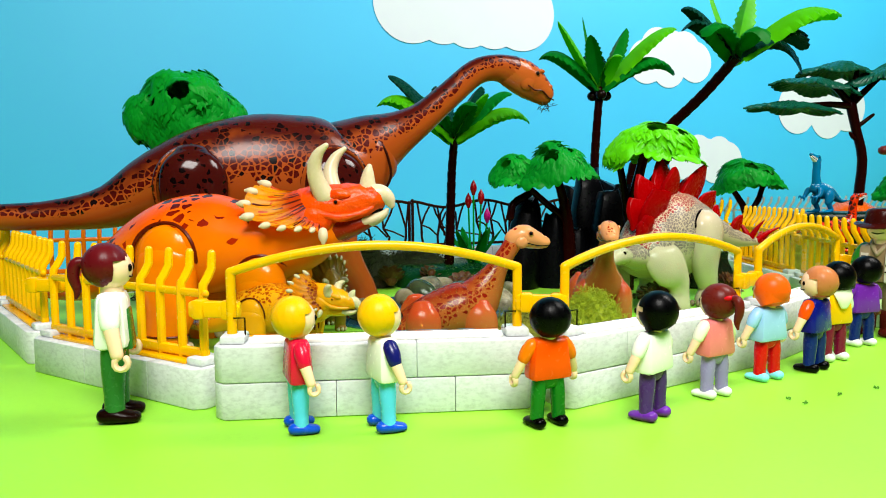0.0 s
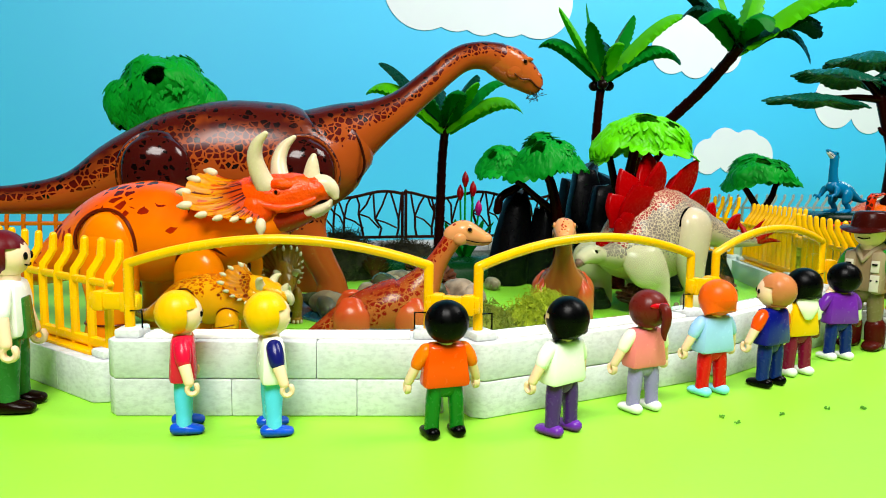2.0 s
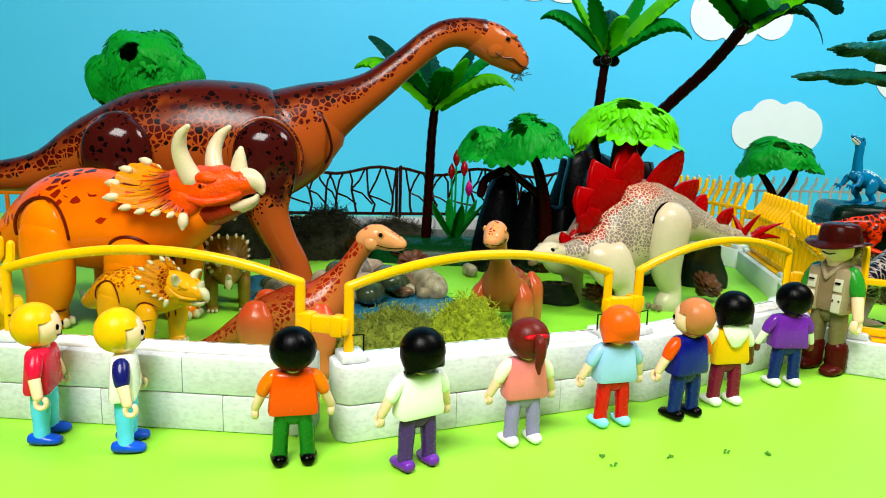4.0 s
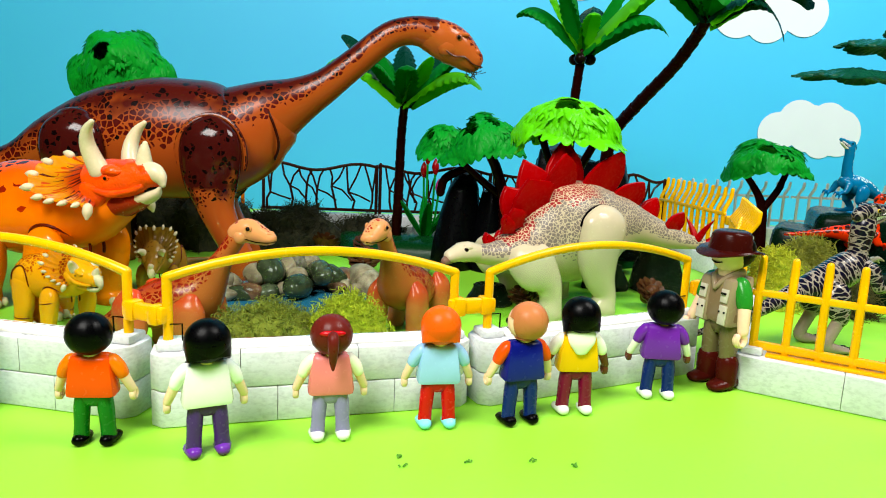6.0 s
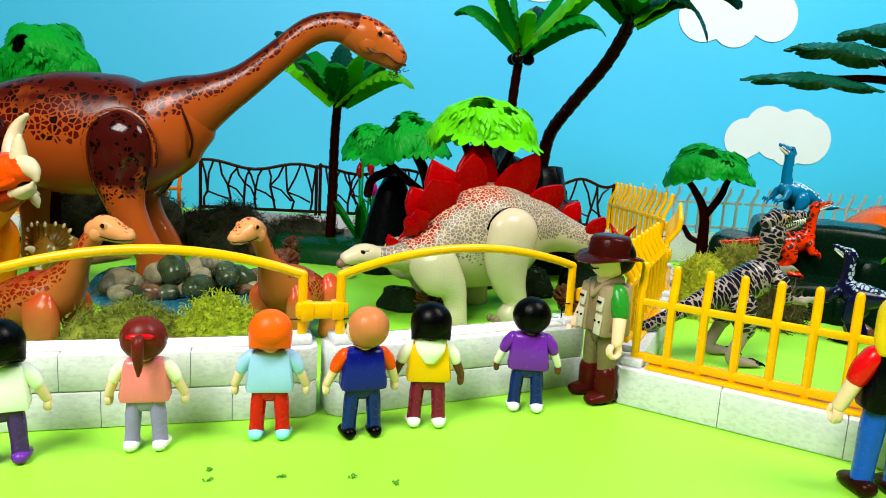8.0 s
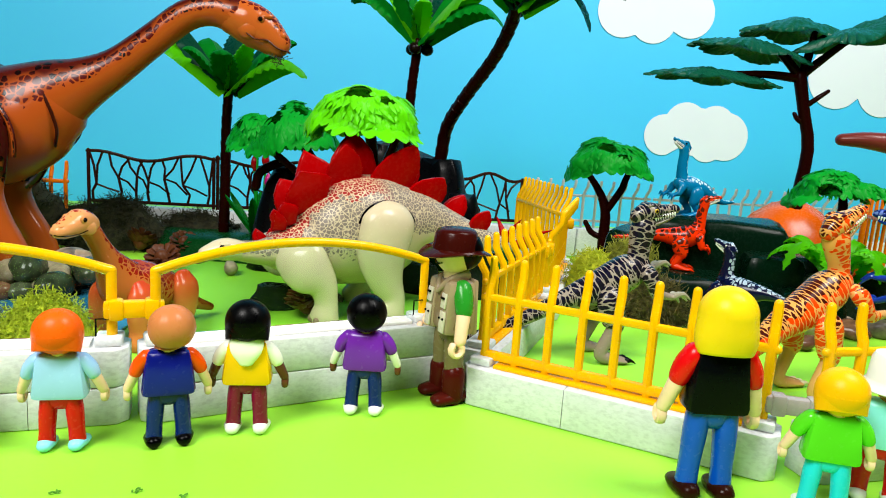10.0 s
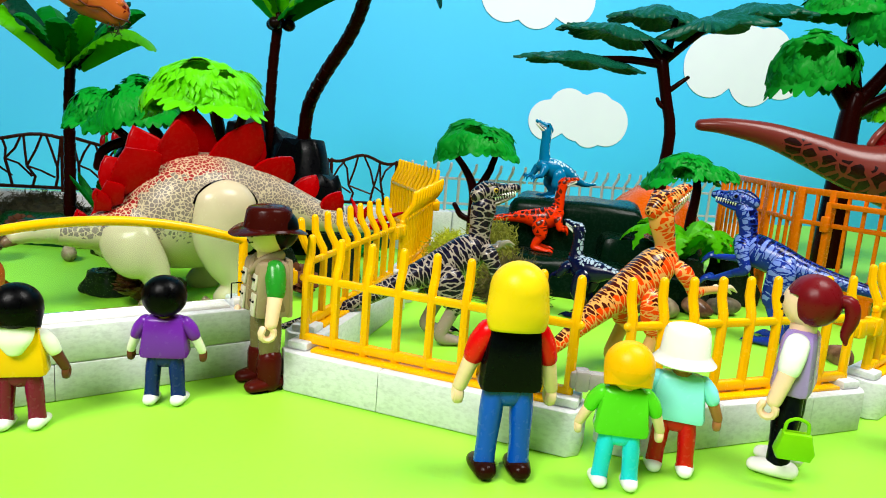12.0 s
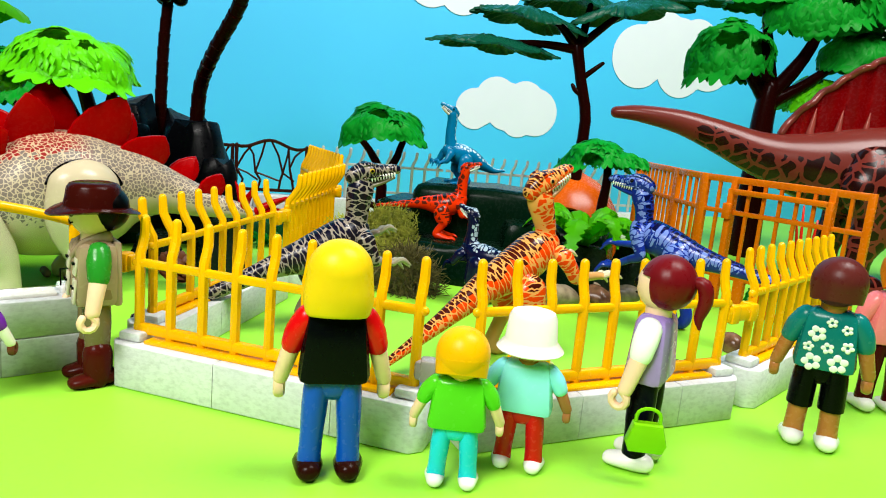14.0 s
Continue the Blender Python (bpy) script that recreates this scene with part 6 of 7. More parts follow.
def leaf_pad(a, b, h, seed):
    """A flat lobed layer of leaves with a serrated drooping edge and pressed leaf shapes on top."""
    bm = fresh()
    n, rows = 200, 16
    tops, unders = [], []
    for j in range(rows + 1):
        f = j / rows
        top, under = [], []
        for i in range(n):
            t = 2 * math.pi * i / n
            lobe = 1 + 0.20 * noise.noise(Vector((1.6 * math.cos(t), 1.6 * math.sin(t), seed))) + 0.16 * abs(math.sin(3.5 * t + seed)) - 0.08
            teeth = 0.07 * abs(math.sin(15 * t + 3 * math.sin(2 * t + seed))) + 0.04 * math.sin(41 * t + seed)
            w = f * (lobe + teeth * f ** 3)
            x, y = a * w * math.cos(t), b * w * math.sin(t)
            press = abs(noise.noise(Vector((x * 190, y * 190, seed)))) + 0.5 * abs(noise.noise(Vector((x * 420, y * 420, seed))))
            z = h * (1 - f ** 2.2) * (0.7 + 0.6 * noise.noise(Vector((x * 45, y * 45, seed + 3)))) - 0.6 * h * f ** 3 * (0.6 + abs(math.sin(3.5 * t + seed)))
            top.append(bm.verts.new((x, y, z + 0.0022 * press)))
            under.append(bm.verts.new((x, y, z - 0.0010 - 0.0016 * (1 - f))))
        tops.append(top)
        unders.append(under)
    for j in range(rows):
        for i in range(n):
            k = (i + 1) % n
            if j:
                bm.faces.new((tops[j][i], tops[j + 1][i], tops[j + 1][k], tops[j][k]))
                bm.faces.new((unders[j][k], unders[j + 1][k], unders[j + 1][i], unders[j][i]))
            else:
                bm.faces.new((tops[1][i], tops[1][k], tops[0][0])).normal_flip()
                bm.faces.new((unders[1][k], unders[1][i], unders[0][0])).normal_flip()
    for i in range(n):
        k = (i + 1) % n
        bm.faces.new((tops[-1][i], unders[-1][i], unders[-1][k], tops[-1][k]))
    bmesh.ops.delete(bm, geom=[v for r in (tops[0], unders[0]) for v in r[1:]], context="VERTS")
    return bm


def acacia():
    root = thing("acacia_tree", pose(0.553, 1.189, 0) @ Matrix.Diagonal((1, 1, 0.963, 1)), "tall toy acacia with flat dark green layers", "tree")
    limbs = [[(0.0, 0, 0, 0.0075), (0.0, 0, 0.08, 0.0065), (0.003, 0, 0.14, 0.006), (-0.006, 0, 0.18, 0.0058), (-0.014, 0, 0.215, 0.0065)],
             [(-0.014, 0, 0.212, 0.005), (-0.045, -0.012, 0.214, 0.004), (-0.08, -0.024, 0.212, 0.003)],
             [(-0.014, 0, 0.214, 0.005), (-0.034, -0.004, 0.236, 0.004), (-0.05, -0.008, 0.245, 0.003)],
             [(-0.014, 0, 0.214, 0.005), (0.008, 0.006, 0.236, 0.004), (0.025, 0.01, 0.252, 0.003)],
             [(-0.012, 0, 0.214, 0.005), (-0.008, 0.004, 0.24, 0.004), (-0.006, 0.006, 0.258, 0.003)],
             [(-0.004, 0, 0.185, 0.003), (0.006, -0.002, 0.194, 0.0026), (0.013, -0.002, 0.2, 0.002)],
             [(0.0, 0, 0.165, 0.003), (-0.01, -0.002, 0.17, 0.0026), (-0.014, -0.002, 0.176, 0.002)]]
    for i, limb in enumerate(limbs):
        bm = fresh()
        loft(bm, [(x, y, z, q, q) for x, y, z, q in limb], 10, 3)
        part("trunk" if i == 0 else "limb", bm, TRUNK, root)
    for i, (c, r, ang) in enumerate((((-0.092, -0.026, 0.210), (0.056, 0.028, 0.007), 3), ((-0.064, -0.010, 0.241), (0.056, 0.034, 0.009), 8), ((0.030, 0.006, 0.256), (0.056, 0.034, 0.010), -12), ((-0.020, 0.02, 0.264), (0.052, 0.034, 0.010), 4), ((0.075, 0.03, 0.274), (0.052, 0.03, 0.009), -8))):
        bm = leaf_pad(*r, i + 2.5)
        bm.transform(pose(*c, 0, ang, 14))
        part("leaf_layer", bm, DEEP, root)


acacia()
tree("oak_tree", "broad toy tree with heavy dark green leaf clumps", (0.752, 1.303, 0), [[(0, 0, 0, 0.018), (0, 0, 0.08, 0.015), (-0.002, 0, 0.15, 0.012), (0, 0, 0.19, 0.011)], [(0, 0, 0.175, 0.009), (-0.02, 0, 0.2, 0.007), (-0.04, -0.004, 0.222, 0.005)], [(0, 0, 0.18, 0.010), (0.03, 0.004, 0.225, 0.007), (0.045, 0.005, 0.265, 0.005)], [(0.004, 0, 0.175, 0.008), (0.04, 0.004, 0.2, 0.006), (0.08, 0.008, 0.235, 0.004)], [(-0.002, 0, 0.2, 0.008), (-0.01, 0.002, 0.24, 0.006), (-0.015, 0.004, 0.27, 0.004)]],
     [((-0.046, -0.006, 0.214), (0.050, 0.04, 0.046), OAK, 0.016, 230, ((-105, 28, 17), (-60, 10, 12)), -0.1, 2.0, ((200, 0.35, 35), (-95, 0.25, 25))), ((0.046, 0.0, 0.266), (0.064, 0.045, 0.042), OAK, 0.016, 260, ((-80, 20, 12), (-125, 35, 9)), -0.1, 2.0, ((-110, 0.4, 30),)), ((0.09, 0.01, 0.222), (0.045, 0.036, 0.036), OAK, 0.016, 190, ()), ((0.062, 0.03, 0.176), (0.046, 0.036, 0.034), LIME, 0.015, 190, ()), ((-0.02, 0.02, 0.285), (0.05, 0.04, 0.03), OAK, 0.016, 170, ()), ((0.13, 0.02, 0.28), (0.05, 0.04, 0.04), OAK, 0.016, 170, ())])


def fern(m, label, n, length, mat, lift=1.0):
    root = thing("fern", m, label, "fern")
    for i in range(n):
        bm = leaf_blade(length * (1 - 0.12 * (i % 2)), length * 0.15, 1.5, 0.95 * lift * (1.12 if i % 2 else 0.95), 0.45)
        ob = part("frond", bm, mat, root)
        ob.matrix_basis = pose(0, 0, 0.002, 0, 0, i * 360 / n + 20)


fern(pose(0.566, 0.992, 0.037), "bright green toy fern with arching fronds", 9, 0.074, LIME, 1.5)
fern(pose(0.612, 1.03, 0.033), "bright green toy fern with arching fronds", 7, 0.058, LIME, 1.5)
fern(pose(0.292, 1.02, 0.0), "small green toy fern beside the black rock", 7, 0.032, LEAF, 1.3)
fern(pose(0.735, 1.06, 0.0), "dark green toy fern behind the tall fence", 8, 0.05, LEAF, 1.5)


def tulips(m):
    root = thing("tulip_plant", m, "toy plant with red and pink tulips and broad green leaves", "flower")
    for i, (x, y, h, c) in enumerate(((0, 0, 0.078, (0.42, 0.012, 0.02)), (0.008, 0.002, 0.068, (0.42, 0.012, 0.02)), (0.015, -0.003, 0.048, (0.55, 0.03, 0.28)), (-0.006, 0.004, 0.064, (0.42, 0.012, 0.02)))):
        bm = fresh()
        rod(bm, [(x * 0.4, y * 0.4, 0), (x * 0.8, y, h * 0.5), (x, y, h)], 0.0011, 6)
        part("stem", bm, LEAF, root)
        bm = fresh()
        loft(bm, [(x, y, h - 0.001, 0.002, 0.002), (x, y, h + 0.004, 0.0038, 0.0038), (x, y, h + 0.009, 0.003, 0.003), (x, y, h + 0.013, 0.0008, 0.0008)], 10, 3)
        part("blossom", bm, plastic(c, 0.35, "tulip_petal"), root)
    for i in range(6):
        ob = part("leaf", leaf_blade(0.036, 0.0075, 0.4, 1.5), LEAF, root)
        ob.matrix_basis = pose(0, 0, 0, 0, 0, i * 60)


tulips(pose(0.065, 0.953, 0.018))


# moss, stones, cones, pond
def moss(m, label, a, b, h, mat, strands, seed, length=0.0032):
    rng = random.Random(seed)
    root = thing("moss_clump", m, label, "moss", "dried moss clumps")
    bm = fresh()
    ball(bm, (0, 0, 0), (a, b, h), 0, 22)
    lumps(bm, 0.25 * h, 60, seed)
    bmesh.ops.bisect_plane(bm, geom=bm.verts[:] + bm.edges[:] + bm.faces[:], plane_co=(0, 0, 0.0003), plane_no=(0, 0, 1), clear_inner=True)
    base = [v.co.copy() for v in bm.verts]
    part("mound", bm, mat, root)
    bm = fresh()
    for _ in range(int(strands * 3.2)):
        p = rng.choice(base) * rng.uniform(0.9, 1.04) + Vector([rng.gauss(0, 0.0022) for _ in range(3)])
        d = Vector([rng.gauss(0, 1) for _ in range(3)]).normalized() * length * rng.uniform(0.5, 1.3)
        e = Vector([rng.gauss(0, 1) for _ in range(3)]).normalized() * length * 0.7
        p.z = max(p.z, 0.0008)
        pts = [p, p + d * 0.5 + e * 0.3, p + d * 0.6 + e]
        loft(bm, [(q.x, q.y, max(q.z, 0.0006), 0.00027, 0.00027) for q in pts], 3, 1, round_ends=False)
    tagged(part("tangle", bm, mat, root), kind="stuff")


MOSSLIME = moss_material("moss_lime", (0.25, 0.30, 0.006), (0.52, 0.55, 0.015))
MOSSBROWN = moss_material("moss_brown", (0.025, 0.024, 0.005), (0.13, 0.105, 0.02))
moss(pose(0.167, 0.641, 0, 0, 0, 40), "fluffy lime green dried moss behind the glazed wall", 0.024, 0.020, 0.032, MOSSLIME, 1500, 3)
moss(pose(0.134, 0.613, 0, 0, 0, 40), "olive and brown dried moss behind the glazed wall", 0.034, 0.024, 0.030, MOSS, 1900, 4)
moss(pose(0.3935, 0.932, 0, 0, 0, 20), "yellow-green dried moss beside the pen wall", 0.018, 0.020, 0.043, MOSSLIME, 1500, 5, 0.006)
moss(pose(0.418, 0.965, 0, 0, 0, 20), "olive dried moss beside the green rock", 0.024, 0.022, 0.044, MOSS, 1500, 12, 0.008)
moss(pose(0.445, 0.930, 0, 0, 0, 0), "tangled brown-green dried moss beside the green rock", 0.018, 0.015, 0.026, MOSSBROWN, 900, 6, 0.012)
moss(pose(-0.055, 0.895, 0, 0, 0, 30), "dark dried moss along the back border", 0.045, 0.028, 0.042, MOSSDARK, 1200, 7, 0.009)
moss(pose(0.0, 0.945, 0, 0, 0, 30), "low dark green moss along the back border", 0.05, 0.018, 0.032, MOSSDARK, 900, 8, 0.007)
# these two heaps also darken the back in place of the dinosaur's shadow
moss(pose(-0.135, 0.852, 0, 0, 0, 29), "dark dried moss heaped behind the long-necked dinosaur, near-black for shade", 0.045, 0.028, 0.062, MOSSDARK, 1000, 10, 0.009)
moss(pose(-0.190, 0.822, 0, 0, 0, 29), "dark dried moss heaped behind the long-necked dinosaur, near-black for shade", 0.045, 0.028, 0.060, MOSSDARK, 1000, 11, 0.009)
moss(pose(-0.105, 0.90, 0, 0, 0, 30), "dark dried moss along the back border", 0.035, 0.02, 0.03, MOSSDARK, 700, 9, 0.008)

bm = fresh()
ring = []
for i in range(48):
    t = 2 * math.pi * i / 48
    w = 1 + 0.12 * math.sin(3 * t + 1) + 0.06 * math.sin(5 * t)
    ring.append((0.118 * w * math.cos(t), 0.068 * w * math.sin(t)))
slab(bm, ring, 0.0016, pose(0.055, 0.738, 0.0009, -90, 0, 0) @ Matrix.Diagonal((1, 1, -1, 1)) @ pose(0, 0, 0, 0, -30))
tagged(part("pond", bm, water_material()), "flat blue plastic pond among the baby dinosaurs", "pond")

PEBBLES = [pebble_material("pebble_tan", (0.30, 0.22, 0.14), (0.46, 0.37, 0.26)), pebble_material("pebble_grey", (0.10, 0.085, 0.06), (0.22, 0.18, 0.125)), pebble_material("pebble_brown", (0.12, 0.050, 0.026), (0.26, 0.13, 0.07), 0.22), pebble_material("pebble_green", (0.035, 0.048, 0.022), (0.09, 0.10, 0.055), 0.2)]


def pebble(x, y, z, r, seed, mat, label="smooth polished river stone in a pile"):
    rng = random.Random(seed)
    bm = fresh()
    bmesh.ops.create_icosphere(bm, subdivisions=3, radius=1, matrix=Matrix.Diagonal((r * rng.uniform(0.95, 1.6), r * rng.uniform(0.6, 0.95), r * rng.uniform(0.5, 0.8), 1)))
    lumps(bm, r * 0.25, 0.8 / r, seed)
    ob = part("pebble", bm, mat)
    ob.matrix_basis = pose(x, y, z, rng.uniform(-15, 15), rng.uniform(-15, 15), rng.uniform(0, 360))
    tagged(ob, label, "stone", "river stones")


rng = random.Random(11)
for i in range(40):
    a, d = rng.uniform(0, 6.28), math.sqrt(rng.random())
    r = rng.uniform(0.007, 0.0145)
    layer = 1 if i > 28 else 0
    d *= 0.6 if layer else 1.0
    u, w = 0.066 * d * math.cos(a), 0.036 * d * math.sin(a)
    pebble(0.048 + u * 0.81 - w * 0.59, 0.738 + u * 0.59 + w * 0.81, r * 0.6 + layer * 0.010 + 0.001, r, i, PEBBLES[(0, 3, 0, 1, 2, 0, 3)[i % 7]])
for i, (x, y, r) in enumerate(((0.555, 0.945, 0.013), (0.582, 0.965, 0.011), (0.535, 0.955, 0.010), (0.602, 0.985, 0.012), (0.572, 0.985, 0.012), (0.545, 0.915, 0.009))):
    pebble(x, y, r * 0.6, r, 70 + i, PEBBLES[(0, 2, 2, 1, 0, 2)[i]], "polished brown stone on the mat behind the raptors")
pebble(0.107, 0.862, 0.006, 0.009, 90, PEBBLES[0], "pale rounded stone on the mat")
pebble(0.661, 0.893, 0.004, 0.010, 91, PEBBLES[2], "flat brown polished stone on the mat")
pebble(0.505, 0.930, 0.006, 0.009, 92, PEBBLES[2], "polished brown stone on the mat behind the raptors")


def pine_cone(x, y, r, seed):
    rng = random.Random(seed)
    root = thing("pine_cone", pose(x, y, r * 0.86, rng.uniform(-30, 30), rng.uniform(-30, 30), rng.uniform(0, 360)), "small open brown pine cone lying on the mat", "pine cone", "pine cones")
    brown = plastic((0.17, 0.075, 0.035), 0.6, "cone_brown")
    bm = fresh()
    ball(bm, (0, 0, 0), (r * 0.5, r * 0.5, r * 0.7))
    part("core", bm, brown, root)
    for i in range(46):
        bm = fresh()
        z = -0.85 + 1.7 * (i + 0.5) / 46
        a, e = i * 2.4, math.sqrt(1 - z * z)
        d = Vector((e * math.cos(a), e * math.sin(a), z * 0.8))
        o = Vector((e * math.cos(a), e * math.sin(a), 0.5)).normalized()
        s = Vector((-math.sin(a), math.cos(a), 0))
        u = o.cross(s)
        p = d * r * 0.5
        q = p + o * r * 0.5
        vs = [bm.verts.new(v) for v in (p - s * r * 0.1, p + s * r * 0.1, q + s * r * 0.2, q + o * r * 0.12, q - s * r * 0.2)]
        hi = bm.verts.new((p + q) / 2 + u * r * 0.09)
        lo = bm.verts.new((p + q) / 2 - u * r * 0.09)
        for k in range(5):
            bm.faces.new((vs[k], vs[(k + 1) % 5], hi))
            bm.faces.new((vs[(k + 1) % 5], vs[k], lo))
        part("scale", bm, brown, root)


for i, (x, y, r) in enumerate(((-0.012, 0.885, 0.014), (0.026, 0.898, 0.013), (0.306, 0.858, 0.013), (0.230, 0.787, 0.014), (0.066, 0.83, 0.014), (0.62, 0.80, 0.010), (0.73, 1.09, 0.013))):
    pine_cone(x, y, r, i)


# ---- toy figures ----
def figure(name, label, x, y, heading, h, adult, hair, top, sleeve, trousers, shoes, skin=None, forearm=None, style="cap", extra=None, accent=None, turn=0):
    """A toy figure as one plain mesh, facing x. style: cap, bob, pony, tail_left, hat, ranger, hood."""
    skin = skin or SKIN
    mats = [skin, plastic(hair, 0.5), plastic(top, 0.34), plastic(sleeve, 0.34), plastic(trousers, 0.36), plastic(shoes, 0.34), plastic(extra or top, 0.34), BLACK, forearm or skin, plastic(accent or top, 0.34), plastic((0.66, 0.62, 0.52), 0.4)]
    bm = fresh()
    if adult:
        hip, neck, hc, hr, sh, tw = 0.41, 0.725, 0.855, 0.112, 0.145, 0.25
    else:
        hip, neck, hc, hr, sh, tw = 0.365, 0.685, 0.83, 0.138, 0.175, 0.305
    H = h
    # legs and shoes
    for s in (-1, 1):
        yy = s * tw * 0.29
        loft(bm, [(0, yy * 0.85, (hip + 0.02), 0.052, 0.062), (0.0, yy * 0.95, hip * 0.75, 0.053 if adult else 0.057, 0.064), (0, yy * 1.04, hip * 0.4, 0.047 if adult else 0.053, 0.054), (0, yy * 1.10, 0.05, 0.05 if adult else 0.056, 0.054)], 14, 3, mat=0 if style == "flowers" else 4, k=H)
        if style == "flowers":
            loft(bm, [(0, yy * 0.85, hip + 0.02, 0.058, 0.066), (0.0, yy * 0.95, hip * 0.8, 0.062, 0.070), (0, yy * 1.0, hip * 0.52, 0.062, 0.068)], 14, 3, mat=4, k=H, round_ends=False)
        loft(bm, [(-0.055, yy * 1.10, 0.045, 0.05, 0.042), (0.0, yy * 1.12, 0.044, 0.06, 0.046), (0.06, yy * 1.18, 0.036, 0.062, 0.036), (0.105, yy * 1.22, 0.030, 0.052, 0.030)], 14, 3, mat=5, k=H)
        if style == "ranger":
            loft(bm, [(0, yy * 1.1, 0.17, 0.07, 0.068), (0, yy * 1.12, 0.05, 0.066, 0.066)], 14, 2, mat=5, k=H)
    loft(bm, [(0, 0, hip - 0.015, tw * 0.38, 0.062), (0, 0, hip + 0.03, tw * 0.42, 0.066)], 18, 2, mat=4, k=H)
    # torso
    box(bm, (0.185 * H, tw * 1.17 * H, (neck - hip) * H), pose(0, 0, (neck + hip) / 2 * H + 0.006 * H), 0.042 * H, 2, 0.79)
    # head, hair
    ball(bm, (0, 0, hc * H), (hr * H, hr * 0.95 * H, hr * 1.04 * H), 0, 22)
    loft(bm, [(0, 0, neck - 0.01, 0.06, 0.06), (0, 0, hc - hr * 0.7, 0.06, 0.06)], 12, 1, mat=0, k=H)
    for s in (-1, 1):
        ball(bm, (hr * 0.93 * H, s * hr * 0.36 * H, (hc + 0.005) * H), (0.012 * H, 0.015 * H, 0.022 * H), 7, 8)
    loft(bm, [(hr * 0.90, -hr * 0.35, hc - hr * 0.38, 0.005, 0.005), (hr * 0.95, 0, hc - hr * 0.46, 0.005, 0.005), (hr * 0.90, hr * 0.35, hc - hr * 0.38, 0.005, 0.005)], 6, 2, mat=7, k=H)
    top_z = 1.0
    r2 = hr * (1.03 if style == "ranger" else 0.86 if style == "hat" else 1.1)
    hz = top_z - r2 * 1.02 if style not in ("hat", "ranger") else hc + 0.02
    shift = 0.42 if style == "ranger" else 0.22
    made = ball(bm, (-hr * shift * H, 0, hz * H), (r2 * 1.0 * H, r2 * 1.04 * H, r2 * 1.02 * H), 1, 40)
    for v in made:
        q = v.co - Vector((-hr * shift * H, 0, hz * H))
        v.co += Vector((q.x, q.y, 0)) * (0.018 if style in ("pony", "cap") else 0.0) * math.cos(16 * math.atan2(q.y, q.x) + 3 * math.sin(q.z / (0.5 * r2 * H)))
    if style not in ("hat", "ranger"):
        face = {f for v in made for f in v.link_faces if f.calc_center_median().x > 0.22 * hr * H and f.calc_center_median().z < (hc + 0.42 * hr) * H}
        bmesh.ops.delete(bm, geom=list(face), context="FACES")
    for s in (() if style == "hat" else (-1, 1)):
        ball(bm, ((-0.45 if style in ('hat', 'ranger') else -0.25) * hr * H, s * hr * (0.72 if style in ('hat', 'ranger') else 0.86) * H, (hc + 0.01) * H), (hr * 0.5 * H, hr * 0.26 * H, hr * 0.62 * H), 1, 14)
    if style in ("bob", "hood"):
        loft(bm, [(-hr * 0.22, 0, hz, r2 * 1.04, r2 * 1.0), (-hr * 0.24, 0, hc - hr * 0.1, r2 * 1.04, r2 * 0.99), (-hr * 0.42, 0, hc - hr * 0.62, r2 * 1.0, r2 * 0.74), (-hr * 0.5, 0, hc - hr * 0.82, r2 * 0.98, r2 * 0.62)], 24, 3, mat=1, k=H, round_ends=False)
    if style == "floppy":
        loft(bm, [(-hr * 0.22, 0, hz, r2 * 1.04, r2 * 1.0), (-hr * 0.26, 0, hc - hr * 0.25, r2 * 1.08, r2 * 0.97), (-hr * 0.34, 0, hc - hr * 0.8, r2 * 1.12, r2 * 0.9), (-hr * 0.42, 0, hc - hr * 1.3, r2 * 1.02, r2 * 0.74), (-hr * 0.44, 0, hc - hr * 1.42, r2 * 0.92, r2 * 0.64)], 24, 3, mat=1, k=H, round_ends=False)
    if style == "pony":
        loft(bm, [(-hr * 1.05, 0, hc + hr * 0.35, hr * 0.22, hr * 0.22), (-hr * 1.55, 0, hc + hr * 0.3, hr * 0.3, hr * 0.3), (-hr * 1.7, 0, hc - hr * 0.3, hr * 0.28, hr * 0.28), (-hr * 1.55, 0, hc - hr * 1.0, hr * 0.2, hr * 0.2), (-hr * 1.62, 0, hc - hr * 1.4, hr * 0.08, hr * 0.08)], 12, 4, mat=1, k=H)
        if accent:
            ball(bm, (-hr * 1.12 * H, 0, (hc + hr * 0.42) * H), (hr * 0.22 * H, hr * 0.7 * H, hr * 0.2 * H), 9, 12)
    if style == "hat":
        loft(bm, [(0, 0, hc - hr * 0.50, hr * 1.42, hr * 1.42), (0, 0, hc - hr * 0.44, hr * 1.46, hr * 1.46), (0, 0, hc - hr * 0.08, hr * 1.16, hr * 1.16), (0, 0, hc + hr * 0.0, hr * 1.13, hr * 1.13), (0, 0, hc + hr * 0.95, hr * 1.04, hr * 1.04), (0, 0, hc + hr * 1.18, hr * 0.92, hr * 0.92), (0, 0, hc + hr * 1.26, hr * 0.66, hr * 0.66)], 26, 1, mat=6, k=H, round_ends=False)
